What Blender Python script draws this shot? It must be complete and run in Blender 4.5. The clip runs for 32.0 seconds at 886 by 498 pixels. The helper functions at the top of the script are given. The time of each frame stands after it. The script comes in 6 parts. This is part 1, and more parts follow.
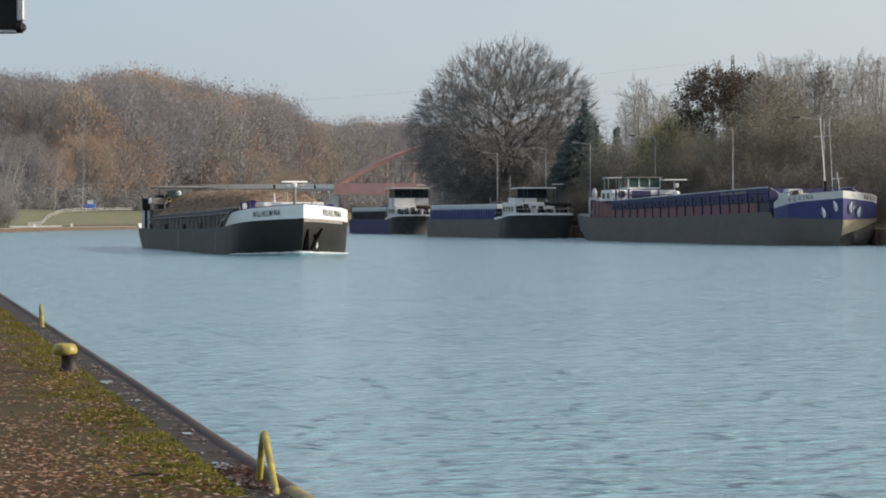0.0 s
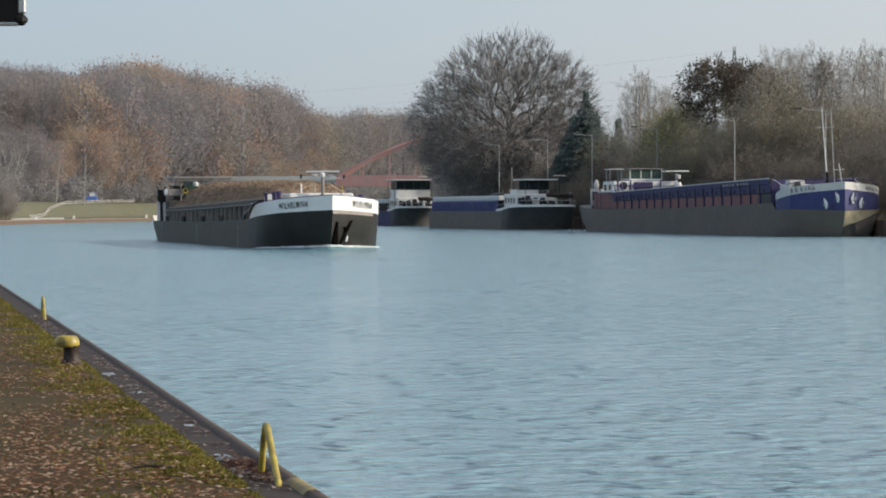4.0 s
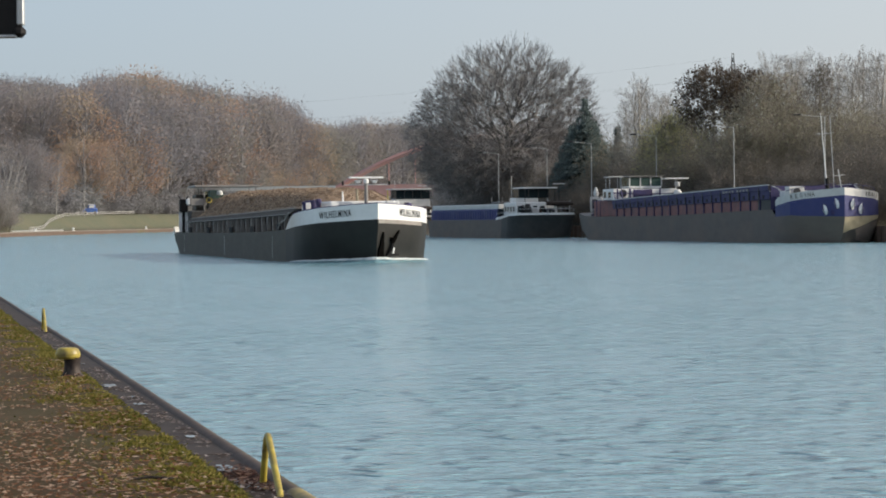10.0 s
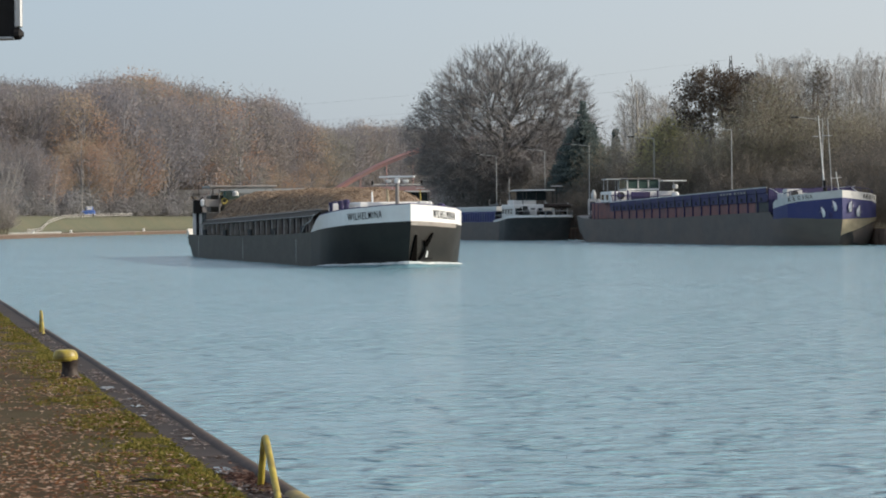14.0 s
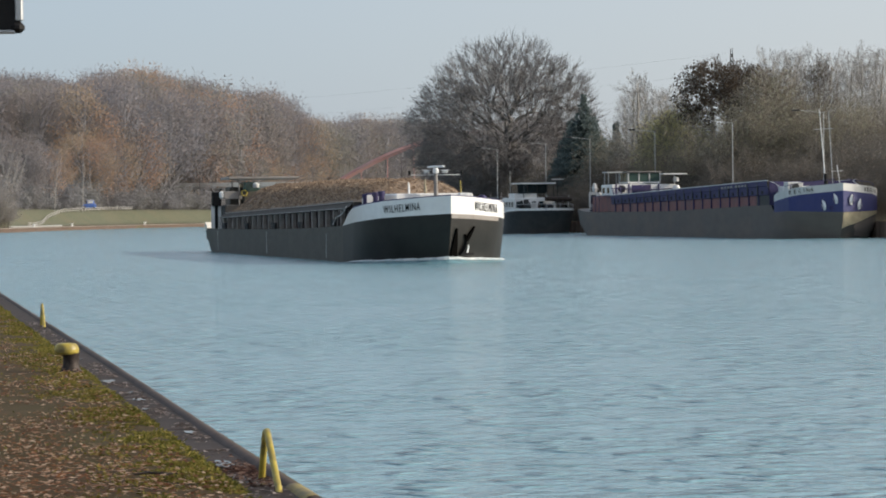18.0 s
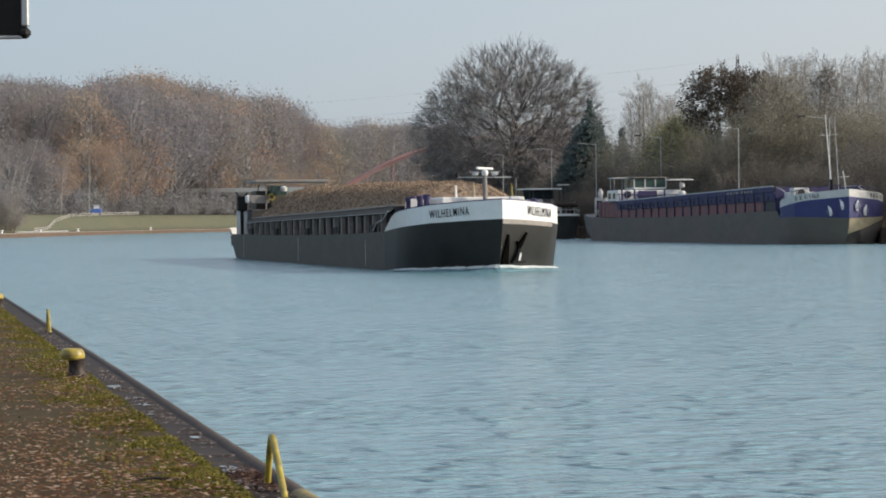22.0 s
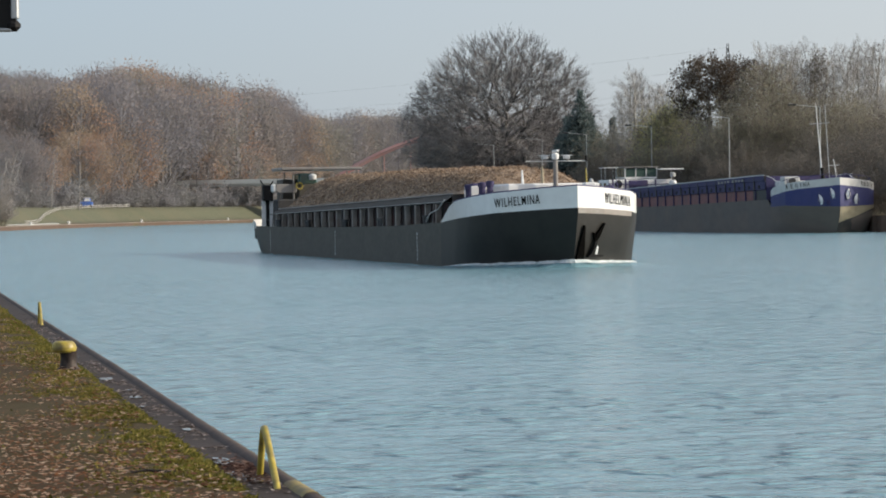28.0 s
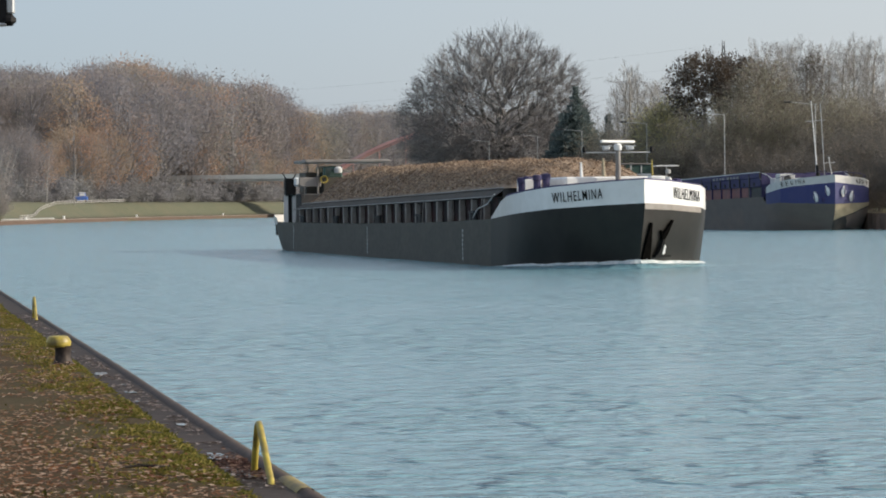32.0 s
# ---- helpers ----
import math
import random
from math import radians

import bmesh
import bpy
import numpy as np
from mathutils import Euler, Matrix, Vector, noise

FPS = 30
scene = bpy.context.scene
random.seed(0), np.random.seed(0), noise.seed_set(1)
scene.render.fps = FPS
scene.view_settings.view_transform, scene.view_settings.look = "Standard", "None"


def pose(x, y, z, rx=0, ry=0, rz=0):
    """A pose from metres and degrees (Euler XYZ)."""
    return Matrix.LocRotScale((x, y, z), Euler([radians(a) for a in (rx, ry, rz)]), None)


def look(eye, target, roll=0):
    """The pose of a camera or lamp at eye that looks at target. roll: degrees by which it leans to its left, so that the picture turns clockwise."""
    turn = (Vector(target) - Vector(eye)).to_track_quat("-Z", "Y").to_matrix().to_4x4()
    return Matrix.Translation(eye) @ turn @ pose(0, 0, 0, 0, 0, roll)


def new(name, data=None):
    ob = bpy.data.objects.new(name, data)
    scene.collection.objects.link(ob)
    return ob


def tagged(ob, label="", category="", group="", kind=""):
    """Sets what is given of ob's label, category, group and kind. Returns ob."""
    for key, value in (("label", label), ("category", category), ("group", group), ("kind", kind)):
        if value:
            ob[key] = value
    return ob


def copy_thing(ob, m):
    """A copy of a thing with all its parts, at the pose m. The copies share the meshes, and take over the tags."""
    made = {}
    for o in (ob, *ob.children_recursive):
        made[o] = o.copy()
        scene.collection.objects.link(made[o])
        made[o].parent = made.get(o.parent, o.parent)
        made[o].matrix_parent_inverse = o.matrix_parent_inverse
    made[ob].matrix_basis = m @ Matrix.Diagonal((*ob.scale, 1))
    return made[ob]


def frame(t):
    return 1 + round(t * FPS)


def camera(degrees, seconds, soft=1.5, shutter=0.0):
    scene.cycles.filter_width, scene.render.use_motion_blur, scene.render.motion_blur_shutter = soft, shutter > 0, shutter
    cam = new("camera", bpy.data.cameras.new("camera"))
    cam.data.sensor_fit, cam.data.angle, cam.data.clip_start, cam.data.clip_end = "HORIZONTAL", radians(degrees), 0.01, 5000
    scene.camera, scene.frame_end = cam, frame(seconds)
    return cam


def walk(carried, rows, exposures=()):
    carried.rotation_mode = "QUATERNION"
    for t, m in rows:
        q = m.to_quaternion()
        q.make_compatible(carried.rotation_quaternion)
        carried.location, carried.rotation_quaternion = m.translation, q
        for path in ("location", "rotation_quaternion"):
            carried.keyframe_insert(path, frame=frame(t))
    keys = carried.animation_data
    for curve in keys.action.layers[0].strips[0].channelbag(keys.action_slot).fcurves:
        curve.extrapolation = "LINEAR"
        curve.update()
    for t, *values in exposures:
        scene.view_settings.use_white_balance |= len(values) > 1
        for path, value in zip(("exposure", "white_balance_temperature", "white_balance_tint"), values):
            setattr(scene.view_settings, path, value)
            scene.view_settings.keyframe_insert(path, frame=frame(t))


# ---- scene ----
# The camera stands on the quay, 1.6 m above it, and sways a little in the hand.
cam = camera(17.43, 32.0, soft=1.9)
walk(cam, [
    (0.0, pose(0, 0, 2.4, 89.3971, 0.1245, -0.0005)),
    (0.5, pose(0, 0, 2.4, 89.3288, 0.3357, -0.0044)),
    (1.0, pose(0, 0, 2.4, 89.2944, 0.4603, -0.0028)),
    (1.5, pose(0, 0, 2.4, 89.2676, 0.3854, 0.0294)),
    (2.0, pose(0, 0, 2.4, 89.2353, 0.3099, 0.0743)),
    (2.5, pose(0, 0, 2.4, 89.2428, 0.2807, 0.0337)),
    (3.0, pose(0, 0, 2.4, 89.2276, 0.3455, 0.0221)),
    (3.5, pose(0, 0, 2.4, 89.2189, 0.2112, 0.0405)),
    (5.5, pose(0, 0, 2.4, 89.3316, 0.2820, -0.0423)),
    (6.0, pose(0, 0, 2.4, 89.3456, 0.3341, -0.0879)),
    (6.5, pose(0, 0, 2.4, 89.3603, 0.2234, -0.0750)),
    (7.0, pose(0, 0, 2.4, 89.3650, 0.2081, 0.0100)),
    (7.5, pose(0, 0, 2.4, 89.3973, 0.2078, -0.0002)),
    (8.0, pose(0, 0, 2.4, 89.4295, 0.2212, -0.0072)),
    (8.5, pose(0, 0, 2.4, 89.4556, 0.3381, -0.0371)),
    (9.0, pose(0, 0, 2.4, 89.4467, 0.3566, -0.0030)),
    (9.5, pose(0, 0, 2.4, 89.4496, 0.4549, 0.0365)),
    (10.0, pose(0, 0, 2.4, 89.4106, 0.6482, 0.0321)),
    (10.5, pose(0, 0, 2.4, 89.3966, 0.4840, 0.0595)),
    (11.0, pose(0, 0, 2.4, 89.3810, 0.4606, 0.0465)),
    (11.5, pose(0, 0, 2.4, 89.3650, 0.5852, 0.0629)),
    (12.0, pose(0, 0, 2.4, 89.3655, 0.5583, 0.0816)),
    (12.5, pose(0, 0, 2.4, 89.3758, 0.6349, 0.0942)),
    (13.0, pose(0, 0, 2.4, 89.4165, 0.7122, 0.0559)),
    (13.5, pose(0, 0, 2.4, 89.4584, 0.6623, 0.0180)),
    (14.0, pose(0, 0, 2.4, 89.4553, 0.6196, -0.0124)),
    (14.5, pose(0, 0, 2.4, 89.4516, 0.7080, 0.0065)),
    (16.5, pose(0, 0, 2.4, 89.3947, 0.7201, 0.0573)),
    (17.0, pose(0, 0, 2.4, 89.3864, 0.6527, -0.0108)),
    (17.5, pose(0, 0, 2.4, 89.3627, 0.7113, -0.0106)),
    (18.0, pose(0, 0, 2.4, 89.3215, 0.6506, 0.0060)),
    (18.5, pose(0, 0, 2.4, 89.2883, 0.6715, 0.0032)),
    (19.0, pose(0, 0, 2.4, 89.2693, 0.5113, -0.0564)),
    (19.5, pose(0, 0, 2.4, 89.2674, 0.5209, -0.0570)),
    (20.0, pose(0, 0, 2.4, 89.3080, 0.5341, -0.0424)),
    (20.5, pose(0, 0, 2.4, 89.3252, 0.7304, -0.0344)),
    (21.0, pose(0, 0, 2.4, 89.3855, 0.6296, 0.0744)),
    (21.5, pose(0, 0, 2.4, 89.4163, 0.5318, 0.0959)),
    (22.0, pose(0, 0, 2.4, 89.4335, 0.6060, 0.1221)),
    (22.5, pose(0, 0, 2.4, 89.4242, 0.6595, 0.1375)),
    (23.0, pose(0, 0, 2.4, 89.3653, 0.7413, 0.1519)),
    (23.5, pose(0, 0, 2.4, 89.3381, 0.6462, 0.1630)),
    (24.0, pose(0, 0, 2.4, 89.3165, 0.5535, 0.1352)),
    (24.5, pose(0, 0, 2.4, 89.2985, 0.5642, 0.1165)),
    (25.0, pose(0, 0, 2.4, 89.2881, 0.6842, 0.0575)),
    (25.5, pose(0, 0, 2.4, 89.2907, 0.6750, 0.0378)),
    (27.5, pose(0, 0, 2.4, 89.2683, 0.8688, -0.0357)),
    (28.0, pose(0, 0, 2.4, 89.2450, 0.9182, -0.0550)),
    (28.5, pose(0, 0, 2.4, 89.2272, 0.8903, -0.0251)),
    (29.0, pose(0, 0, 2.4, 89.2277, 0.7270, 0.0426)),
    (29.5, pose(0, 0, 2.4, 89.2431, 0.5944, 0.0273)),
    (30.0, pose(0, 0, 2.4, 89.2479, 0.6703, -0.0274)),
    (30.5, pose(0, 0, 2.4, 89.2278, 0.8962, -0.1210)),
    (31.0, pose(0, 0, 2.4, 89.2078, 0.8511, -0.1400)),
    (31.5, pose(0, 0, 2.4, 89.1834, 0.8344, -0.1519)),
    (32.0, pose(0, 0, 2.4, 89.1655, 0.7183, -0.1521)),
])

# ---- world and sun ----
scene.view_settings.exposure = 0.2
SUN_DIR = Vector((1.0, -0.06, 0.44)).normalized()
world = bpy.data.worlds.new("hazy_sky")
scene.world = world
world.use_nodes = True
wn = world.node_tree.nodes
sky = wn.new("ShaderNodeTexSky")
sky.sky_type = 'NISHITA'
sky.sun_disc = False
sky.sun_elevation = math.asin(SUN_DIR.z)
sky.sun_rotation = math.atan2(SUN_DIR.x, SUN_DIR.y)
sky.air_density, sky.dust_density, sky.ozone_density = 1.0, 1.6, 1.5
haze = wn.new("ShaderNodeMix")
haze.data_type = 'RGBA'
haze.inputs[0].default_value = 0.62
# the haze is whiter and brighter on the sun's side of the sky
way = wn.new("ShaderNodeTexCoord")
facing = wn.new("ShaderNodeVectorMath")
facing.operation = 'DOT_PRODUCT'
facing.inputs[1].default_value = SUN_DIR
aureole = wn.new("ShaderNodeMapRange")
aureole.interpolation_type = 'SMOOTHSTEP'
aureole.inputs[1].default_value, aureole.inputs[2].default_value = -0.36, 0.4
veil = wn.new("ShaderNodeMix")
veil.data_type = 'RGBA'
veil.inputs[6].default_value, veil.inputs[7].default_value = (3.75, 4.75, 6.05, 1), (6.8, 6.95, 7.35, 1)
world.node_tree.links.new(way.outputs["Generated"], facing.inputs[0])
world.node_tree.links.new(facing.outputs["Value"], aureole.inputs[0])
world.node_tree.links.new(aureole.outputs[0], veil.inputs[0])
world.node_tree.links.new(veil.outputs[2], haze.inputs[7])
world.node_tree.links.new(sky.outputs[0], haze.inputs[6])
world.node_tree.links.new(haze.outputs[2], wn["Background"].inputs[0])
wn["Background"].inputs[1].default_value = 0.105
sun = new("sun", bpy.data.lights.new("sun", 'SUN'))
sun.data.energy, sun.data.angle, sun.data.color = 4.4, radians(0.8), (1.0, 0.9, 0.76)
sun.matrix_world = look((0, 0, 0), -SUN_DIR)


# ---- materials ----
def mat(name, c1, c2, rough=0.7, scale=1.0, bump=0.2, metal=0.0, stain=None, stain_scale=0.25, stain_amount=0.5, stretch=(1, 1, 1), depth=0.05, spec=0.5, vary=0.0):
    """A procedural surface: fine grain between two colours, large stains, bump."""
    m = bpy.data.materials.new(name)
    m.use_nodes = True
    n, l = m.node_tree.nodes, m.node_tree.links
    b = n["Principled BSDF"]
    co = n.new("ShaderNodeTexCoord")
    mp = n.new("ShaderNodeMapping")
    mp.inputs["Scale"].default_value = stretch
    l.new(co.outputs["Object"], mp.inputs["Vector"])
    n1 = n.new("ShaderNodeTexNoise")
    n1.inputs["Scale"].default_value, n1.inputs["Detail"].default_value = scale, 5
    l.new(mp.outputs[0], n1.inputs["Vector"])
    r = n.new("ShaderNodeMapRange")
    r.inputs[1].default_value, r.inputs[2].default_value = 0.3, 0.7
    l.new(n1.outputs["Fac"], r.inputs[0])
    mix = n.new("ShaderNodeMix")
    mix.data_type = 'RGBA'
    mix.inputs[6].default_value, mix.inputs[7].default_value = (*c1, 1), (*c2, 1)
    l.new(r.outputs[0], mix.inputs[0])
    out = mix.outputs[2]
    if stain:
        n2 = n.new("ShaderNodeTexNoise")
        n2.inputs["Scale"].default_value, n2.inputs["Detail"].default_value = stain_scale, 6
        l.new(mp.outputs[0], n2.inputs["Vector"])
        r2 = n.new("ShaderNodeMapRange")
        r2.inputs[1].default_value, r2.inputs[2].default_value, r2.inputs[4].default_value = 0.45, 0.7, stain_amount
        l.new(n2.outputs["Fac"], r2.inputs[0])
        m2 = n.new("ShaderNodeMix")
        m2.data_type = 'RGBA'
        m2.inputs[7].default_value = (*stain, 1)
        l.new(r2.outputs[0], m2.inputs[0])
        l.new(out, m2.inputs[6])
        out = m2.outputs[2]
    if vary:
        g = n.new("ShaderNodeNewGeometry")
        hs = n.new("ShaderNodeHueSaturation")
        r3 = n.new("ShaderNodeMapRange")
        r3.inputs[3].default_value, r3.inputs[4].default_value = 1 - vary, 1 + vary
        l.new(g.outputs["Random Per Island"], r3.inputs[0])
        l.new(r3.outputs[0], hs.inputs["Value"])
        l.new(out, hs.inputs["Color"])
        out = hs.outputs[0]
    l.new(out, b.inputs["Base Color"])
    b.inputs["Roughness"].default_value, b.inputs["Metallic"].default_value = rough, metal
    b.inputs["Specular IOR Level"].default_value = spec
    if bump:
        bp = n.new("ShaderNodeBump")
        bp.inputs["Strength"].default_value, bp.inputs["Distance"].default_value = bump, depth
        l.new(n1.outputs["Fac"], bp.inputs["Height"])
        l.new(bp.outputs[0], b.inputs["Normal"])
    return m


def leafmat(name, c1, c2, c3, drift=None, drift_scale=0.05):
    """Foliage: each leaf or clump takes its own tone between three colours; whole stands drift towards a fourth."""
    m = bpy.data.materials.new(name)
    m.use_nodes = True
    n, l = m.node_tree.nodes, m.node_tree.links
    b = n["Principled BSDF"]
    g = n.new("ShaderNodeNewGeometry")
    ramp = n.new("ShaderNodeValToRGB")
    ramp.color_ramp.elements[0].color, ramp.color_ramp.elements[1].color = (*c1, 1), (*c3, 1)
    ramp.color_ramp.elements.new(0.5).color = (*c2, 1)
    l.new(g.outputs["Random Per Island"], ramp.inputs[0])
    n1 = n.new("ShaderNodeTexNoise")
    n1.inputs["Scale"].default_value = 0.35
    co = n.new("ShaderNodeTexCoord")
    l.new(co.outputs["Object"], n1.inputs["Vector"])
    r3 = n.new("ShaderNodeMapRange")
    r3.inputs[1].default_value, r3.inputs[2].default_value, r3.inputs[3].default_value, r3.inputs[4].default_value = 0.3, 0.7, 0.85, 1.15
    l.new(n1.outputs["Fac"], r3.inputs[0])
    hs = n.new("ShaderNodeHueSaturation")
    l.new(r3.outputs[0], hs.inputs["Value"])
    tone = ramp.outputs[0]
    if drift:
        n2 = n.new("ShaderNodeTexNoise")
        n2.inputs["Scale"].default_value, n2.inputs["Detail"].default_value = drift_scale, 3
        l.new(co.outputs["Object"], n2.inputs["Vector"])
        r4 = n.new("ShaderNodeMapRange")
        r4.inputs[1].default_value, r4.inputs[2].default_value = 0.42, 0.62
        l.new(n2.outputs["Fac"], r4.inputs[0])
        stand = n.new("ShaderNodeMix")
        stand.data_type = 'RGBA'
        stand.inputs[7].default_value = (*drift, 1)
        l.new(r4.outputs[0], stand.inputs[0])
        l.new(tone, stand.inputs[6])
        tone = stand.outputs[2]
    l.new(tone, hs.inputs["Color"])
    l.new(hs.outputs[0], b.inputs["Base Color"])
    b.inputs["Roughness"].default_value = 0.75
    b.inputs["Specular IOR Level"].default_value = 0.25
    tr = n.new("ShaderNodeBsdfTranslucent")
    l.new(hs.outputs[0], tr.inputs["Color"])
    ms = n.new("ShaderNodeMixShader")
    ms.inputs[0].default_value = 0.5
    l.new(b.outputs[0], ms.inputs[1])
    l.new(tr.outputs[0], ms.inputs[2])
    l.new(ms.outputs[0], n["Material Output"].inputs["Surface"])
    return m


def watermat():
    m = bpy.data.materials.new("canal_water")
    m.use_nodes = True
    n, l = m.node_tree.nodes, m.node_tree.links
    b = n["Principled BSDF"]
    co = n.new("ShaderNodeTexCoord")
    big = n.new("ShaderNodeTexNoise")
    big.inputs["Scale"].default_value, big.inputs["Detail"].default_value = 0.03, 3
    l.new(co.outputs["Object"], big.inputs["Vector"])
    mix = n.new("ShaderNodeMix")
    mix.data_type = 'RGBA'
    mix.inputs[6].default_value, mix.inputs[7].default_value = (0.146, 0.282, 0.33, 1), (0.18, 0.325, 0.373, 1)
    l.new(big.outputs["Fac"], mix.inputs[0])
    l.new(mix.outputs[2], b.inputs["Base Color"])
    b.inputs["Roughness"].default_value, b.inputs["IOR"].default_value = 0.24, 1.333
    height = None
    for size, amount, stretch in ((0.35, 0.10, (1.0, 0.8, 1)), (1.3, 0.15, (0.75, 1.0, 1)), (3.4, 0.095, (0.85, 1.0, 1)), (8.0, 0.034, (0.9, 1.0, 1))):
        mp = n.new("ShaderNodeMapping")
        mp.inputs["Scale"].default_value = stretch
        mp.inputs["Rotation"].default_value = (0, 0, 0.35 * size)
        l.new(co.outputs["Object"], mp.inputs["Vector"])
        w = n.new("ShaderNodeTexNoise")
        w.inputs["Scale"].default_value, w.inputs["Detail"].default_value = size, 2
        l.new(mp.outputs[0], w.inputs["Vector"])
        k = n.new("ShaderNodeMath")
        k.operation = 'MULTIPLY_ADD'
        k.inputs[1].default_value = amount
        l.new(w.outputs["Fac"], k.inputs[0])
        if height:
            l.new(height, k.inputs[2])
        height = k.outputs[0]
    mp = n.new("ShaderNodeMapping")
    mp.inputs["Scale"].default_value, mp.inputs["Rotation"].default_value = (0.68, 1.0, 1), (0, 0, 0.12)
    l.new(co.outputs["Object"], mp.inputs["Vector"])
    w = n.new("ShaderNodeTexNoise")
    w.inputs["Scale"].default_value, w.inputs["Detail"].default_value = 2.1, 1
    l.new(mp.outputs[0], w.inputs["Vector"])
    crest = n.new("ShaderNodeMapRange")
    crest.interpolation_type = 'SMOOTHSTEP'
    crest.inputs[1].default_value, crest.inputs[2].default_value, crest.inputs[3].default_value, crest.inputs[4].default_value = 0.54, 0.74, 0.0, 0.115
    l.new(w.outputs["Fac"], crest.inputs[0])
    both = n.new("ShaderNodeMath")
    l.new(height, both.inputs[0])
    l.new(crest.outputs[0], both.inputs[1])
    height = both.outputs[0]
    gust = n.new("ShaderNodeTexNoise")
    gust.inputs["Scale"].default_value, gust.inputs["Detail"].default_value = 0.11, 4
    l.new(co.outputs["Object"], gust.inputs["Vector"])
    gr = n.new("ShaderNodeMapRange")
    gr.inputs[1].default_value, gr.inputs[2].default_value, gr.inputs[3].default_value, gr.inputs[4].default_value = 0.35, 0.65, 0.55, 1.25
    l.new(gust.outputs["Fac"], gr.inputs[0])
    bp = n.new("ShaderNodeBump")
    bp.inputs["Distance"].default_value = 1.0
    l.new(gr.outputs[0], bp.inputs["Strength"])
    l.new(height, bp.inputs["Height"])
    l.new(bp.outputs[0], b.inputs["Normal"])
    # a clear surface film mirrors what is bright
    b.inputs["Coat Weight"].default_value, b.inputs["Coat Roughness"].default_value, b.inputs["Coat IOR"].default_value = 0.4, 0.1, 1.333
    l.new(bp.outputs[0], b.inputs["Coat Normal"])
    return m


M_WATER = watermat()
M_GROUND = mat("leaf_litter_ground", (0.07, 0.055, 0.035), (0.13, 0.095, 0.05), 0.95, 0.8, 0.5, stain=(0.10, 0.12, 0.04), stain_scale=0.05, stain_amount=0.7)
M_GRASS = mat("bank_grass", (0.075, 0.082, 0.045), (0.105, 0.108, 0.066), 0.9, 1.5, 0.5, stain=(0.13, 0.11, 0.065), stain_scale=0.12)
M_QUAY = mat("quay_gravel", (0.042, 0.029, 0.015), (0.088, 0.06, 0.031), 0.95, 14, 0.7, stain=(0.046, 0.043, 0.014), stain_scale=0.9, stain_amount=0.6, depth=0.02, spec=0.15)
M_COPING = mat("wet_concrete_coping", (0.027, 0.019, 0.0155), (0.056, 0.04, 0.033), 0.7, 9, 0.5, stain=(0.017, 0.0125, 0.011), stain_scale=1.6, stain_amount=0.8, depth=0.02, spec=0.2)
M_EDGE = mat("weathered_edge_steel", (0.062, 0.043, 0.035), (0.095, 0.067, 0.055), 0.7, 7, 0.3, stain=(0.04, 0.027, 0.022), stain_scale=1.2, stain_amount=0.7, depth=0.01, spec=0.2)
M_EDGEY = mat("worn_yellow_edge", (0.30, 0.23, 0.055), (0.20, 0.15, 0.055), 0.6, 9, 0.3, stain=(0.07, 0.055, 0.045), stain_scale=4, stain_amount=0.9, depth=0.01)
M_PILE = mat("rusty_sheet_pile", (0.115, 0.075, 0.057), (0.17, 0.115, 0.088), 0.85, 2.2, 0.4, stain=(0.085, 0.065, 0.05), stain_scale=0.5)
M_YELLOW = mat("yellow_paint", (0.32, 0.25, 0.032), (0.46, 0.36, 0.07), 0.45, 14, 0.15, stain=(0.10, 0.075, 0.035), stain_scale=9, stain_amount=0.85, depth=0.01)
M_IRON = mat("dark_cast_iron", (0.02, 0.015, 0.013), (0.05, 0.036, 0.031), 0.6, 18, 0.3, metal=0.2, stain=(0.10, 0.08, 0.068), stain_scale=9, depth=0.01, spec=0.3)
M_MOSS = leafmat("moss_and_grass", (0.065, 0.068, 0.013), (0.14, 0.13, 0.026), (0.31, 0.25, 0.07))
M_LEAVES = leafmat("fallen_leaves", (0.085, 0.029, 0.014), (0.26, 0.112, 0.05), (0.70, 0.53, 0.40))
M_CHIP = leafmat("split_wood_chip", (0.14, 0.102, 0.076), (0.31, 0.225, 0.16), (0.64, 0.50, 0.37))
M_BARK = mat("oak_bark", (0.125, 0.11, 0.098), (0.195, 0.175, 0.158), 0.95, 3, 0.5)
M_TWIG = mat("bare_twigs", (0.16, 0.135, 0.115), (0.24, 0.205, 0.175), 0.9, 1, 0, vary=0.35)
M_BIRCHTWIG = mat("pale_birch_twigs", (0.25, 0.24, 0.226), (0.34, 0.325, 0.305), 0.9, 1, 0, vary=0.3)
M_BIRCH = mat("birch_bark", (0.45, 0.42, 0.37), (0.30, 0.27, 0.23), 0.85, 2, 0.2, stain=(0.06, 0.05, 0.05), stain_scale=2)
M_OAKLEAF = leafmat("brown_oak_leaves", (0.128, 0.117, 0.1), (0.147, 0.133, 0.11), (0.166, 0.148, 0.12))
M_REDLEAF = leafmat("rust_autumn_leaves", (0.385, 0.272, 0.222), (0.435, 0.288, 0.212), (0.475, 0.302, 0.205), (0.37, 0.31, 0.235), 0.07)
# tan and grey woodland leaves: distance haze is mixed into these colours
M_TANLEAF = leafmat("hazed_tan_autumn_leaves", (0.30, 0.283, 0.285), (0.325, 0.29, 0.272), (0.35, 0.298, 0.26), (0.298, 0.29, 0.248), 0.06)
M_GREYLEAF = leafmat("hazed_grey_brown_thicket", (0.25, 0.246, 0.272), (0.265, 0.256, 0.274), (0.282, 0.264, 0.27), (0.31, 0.27, 0.252), 0.05)
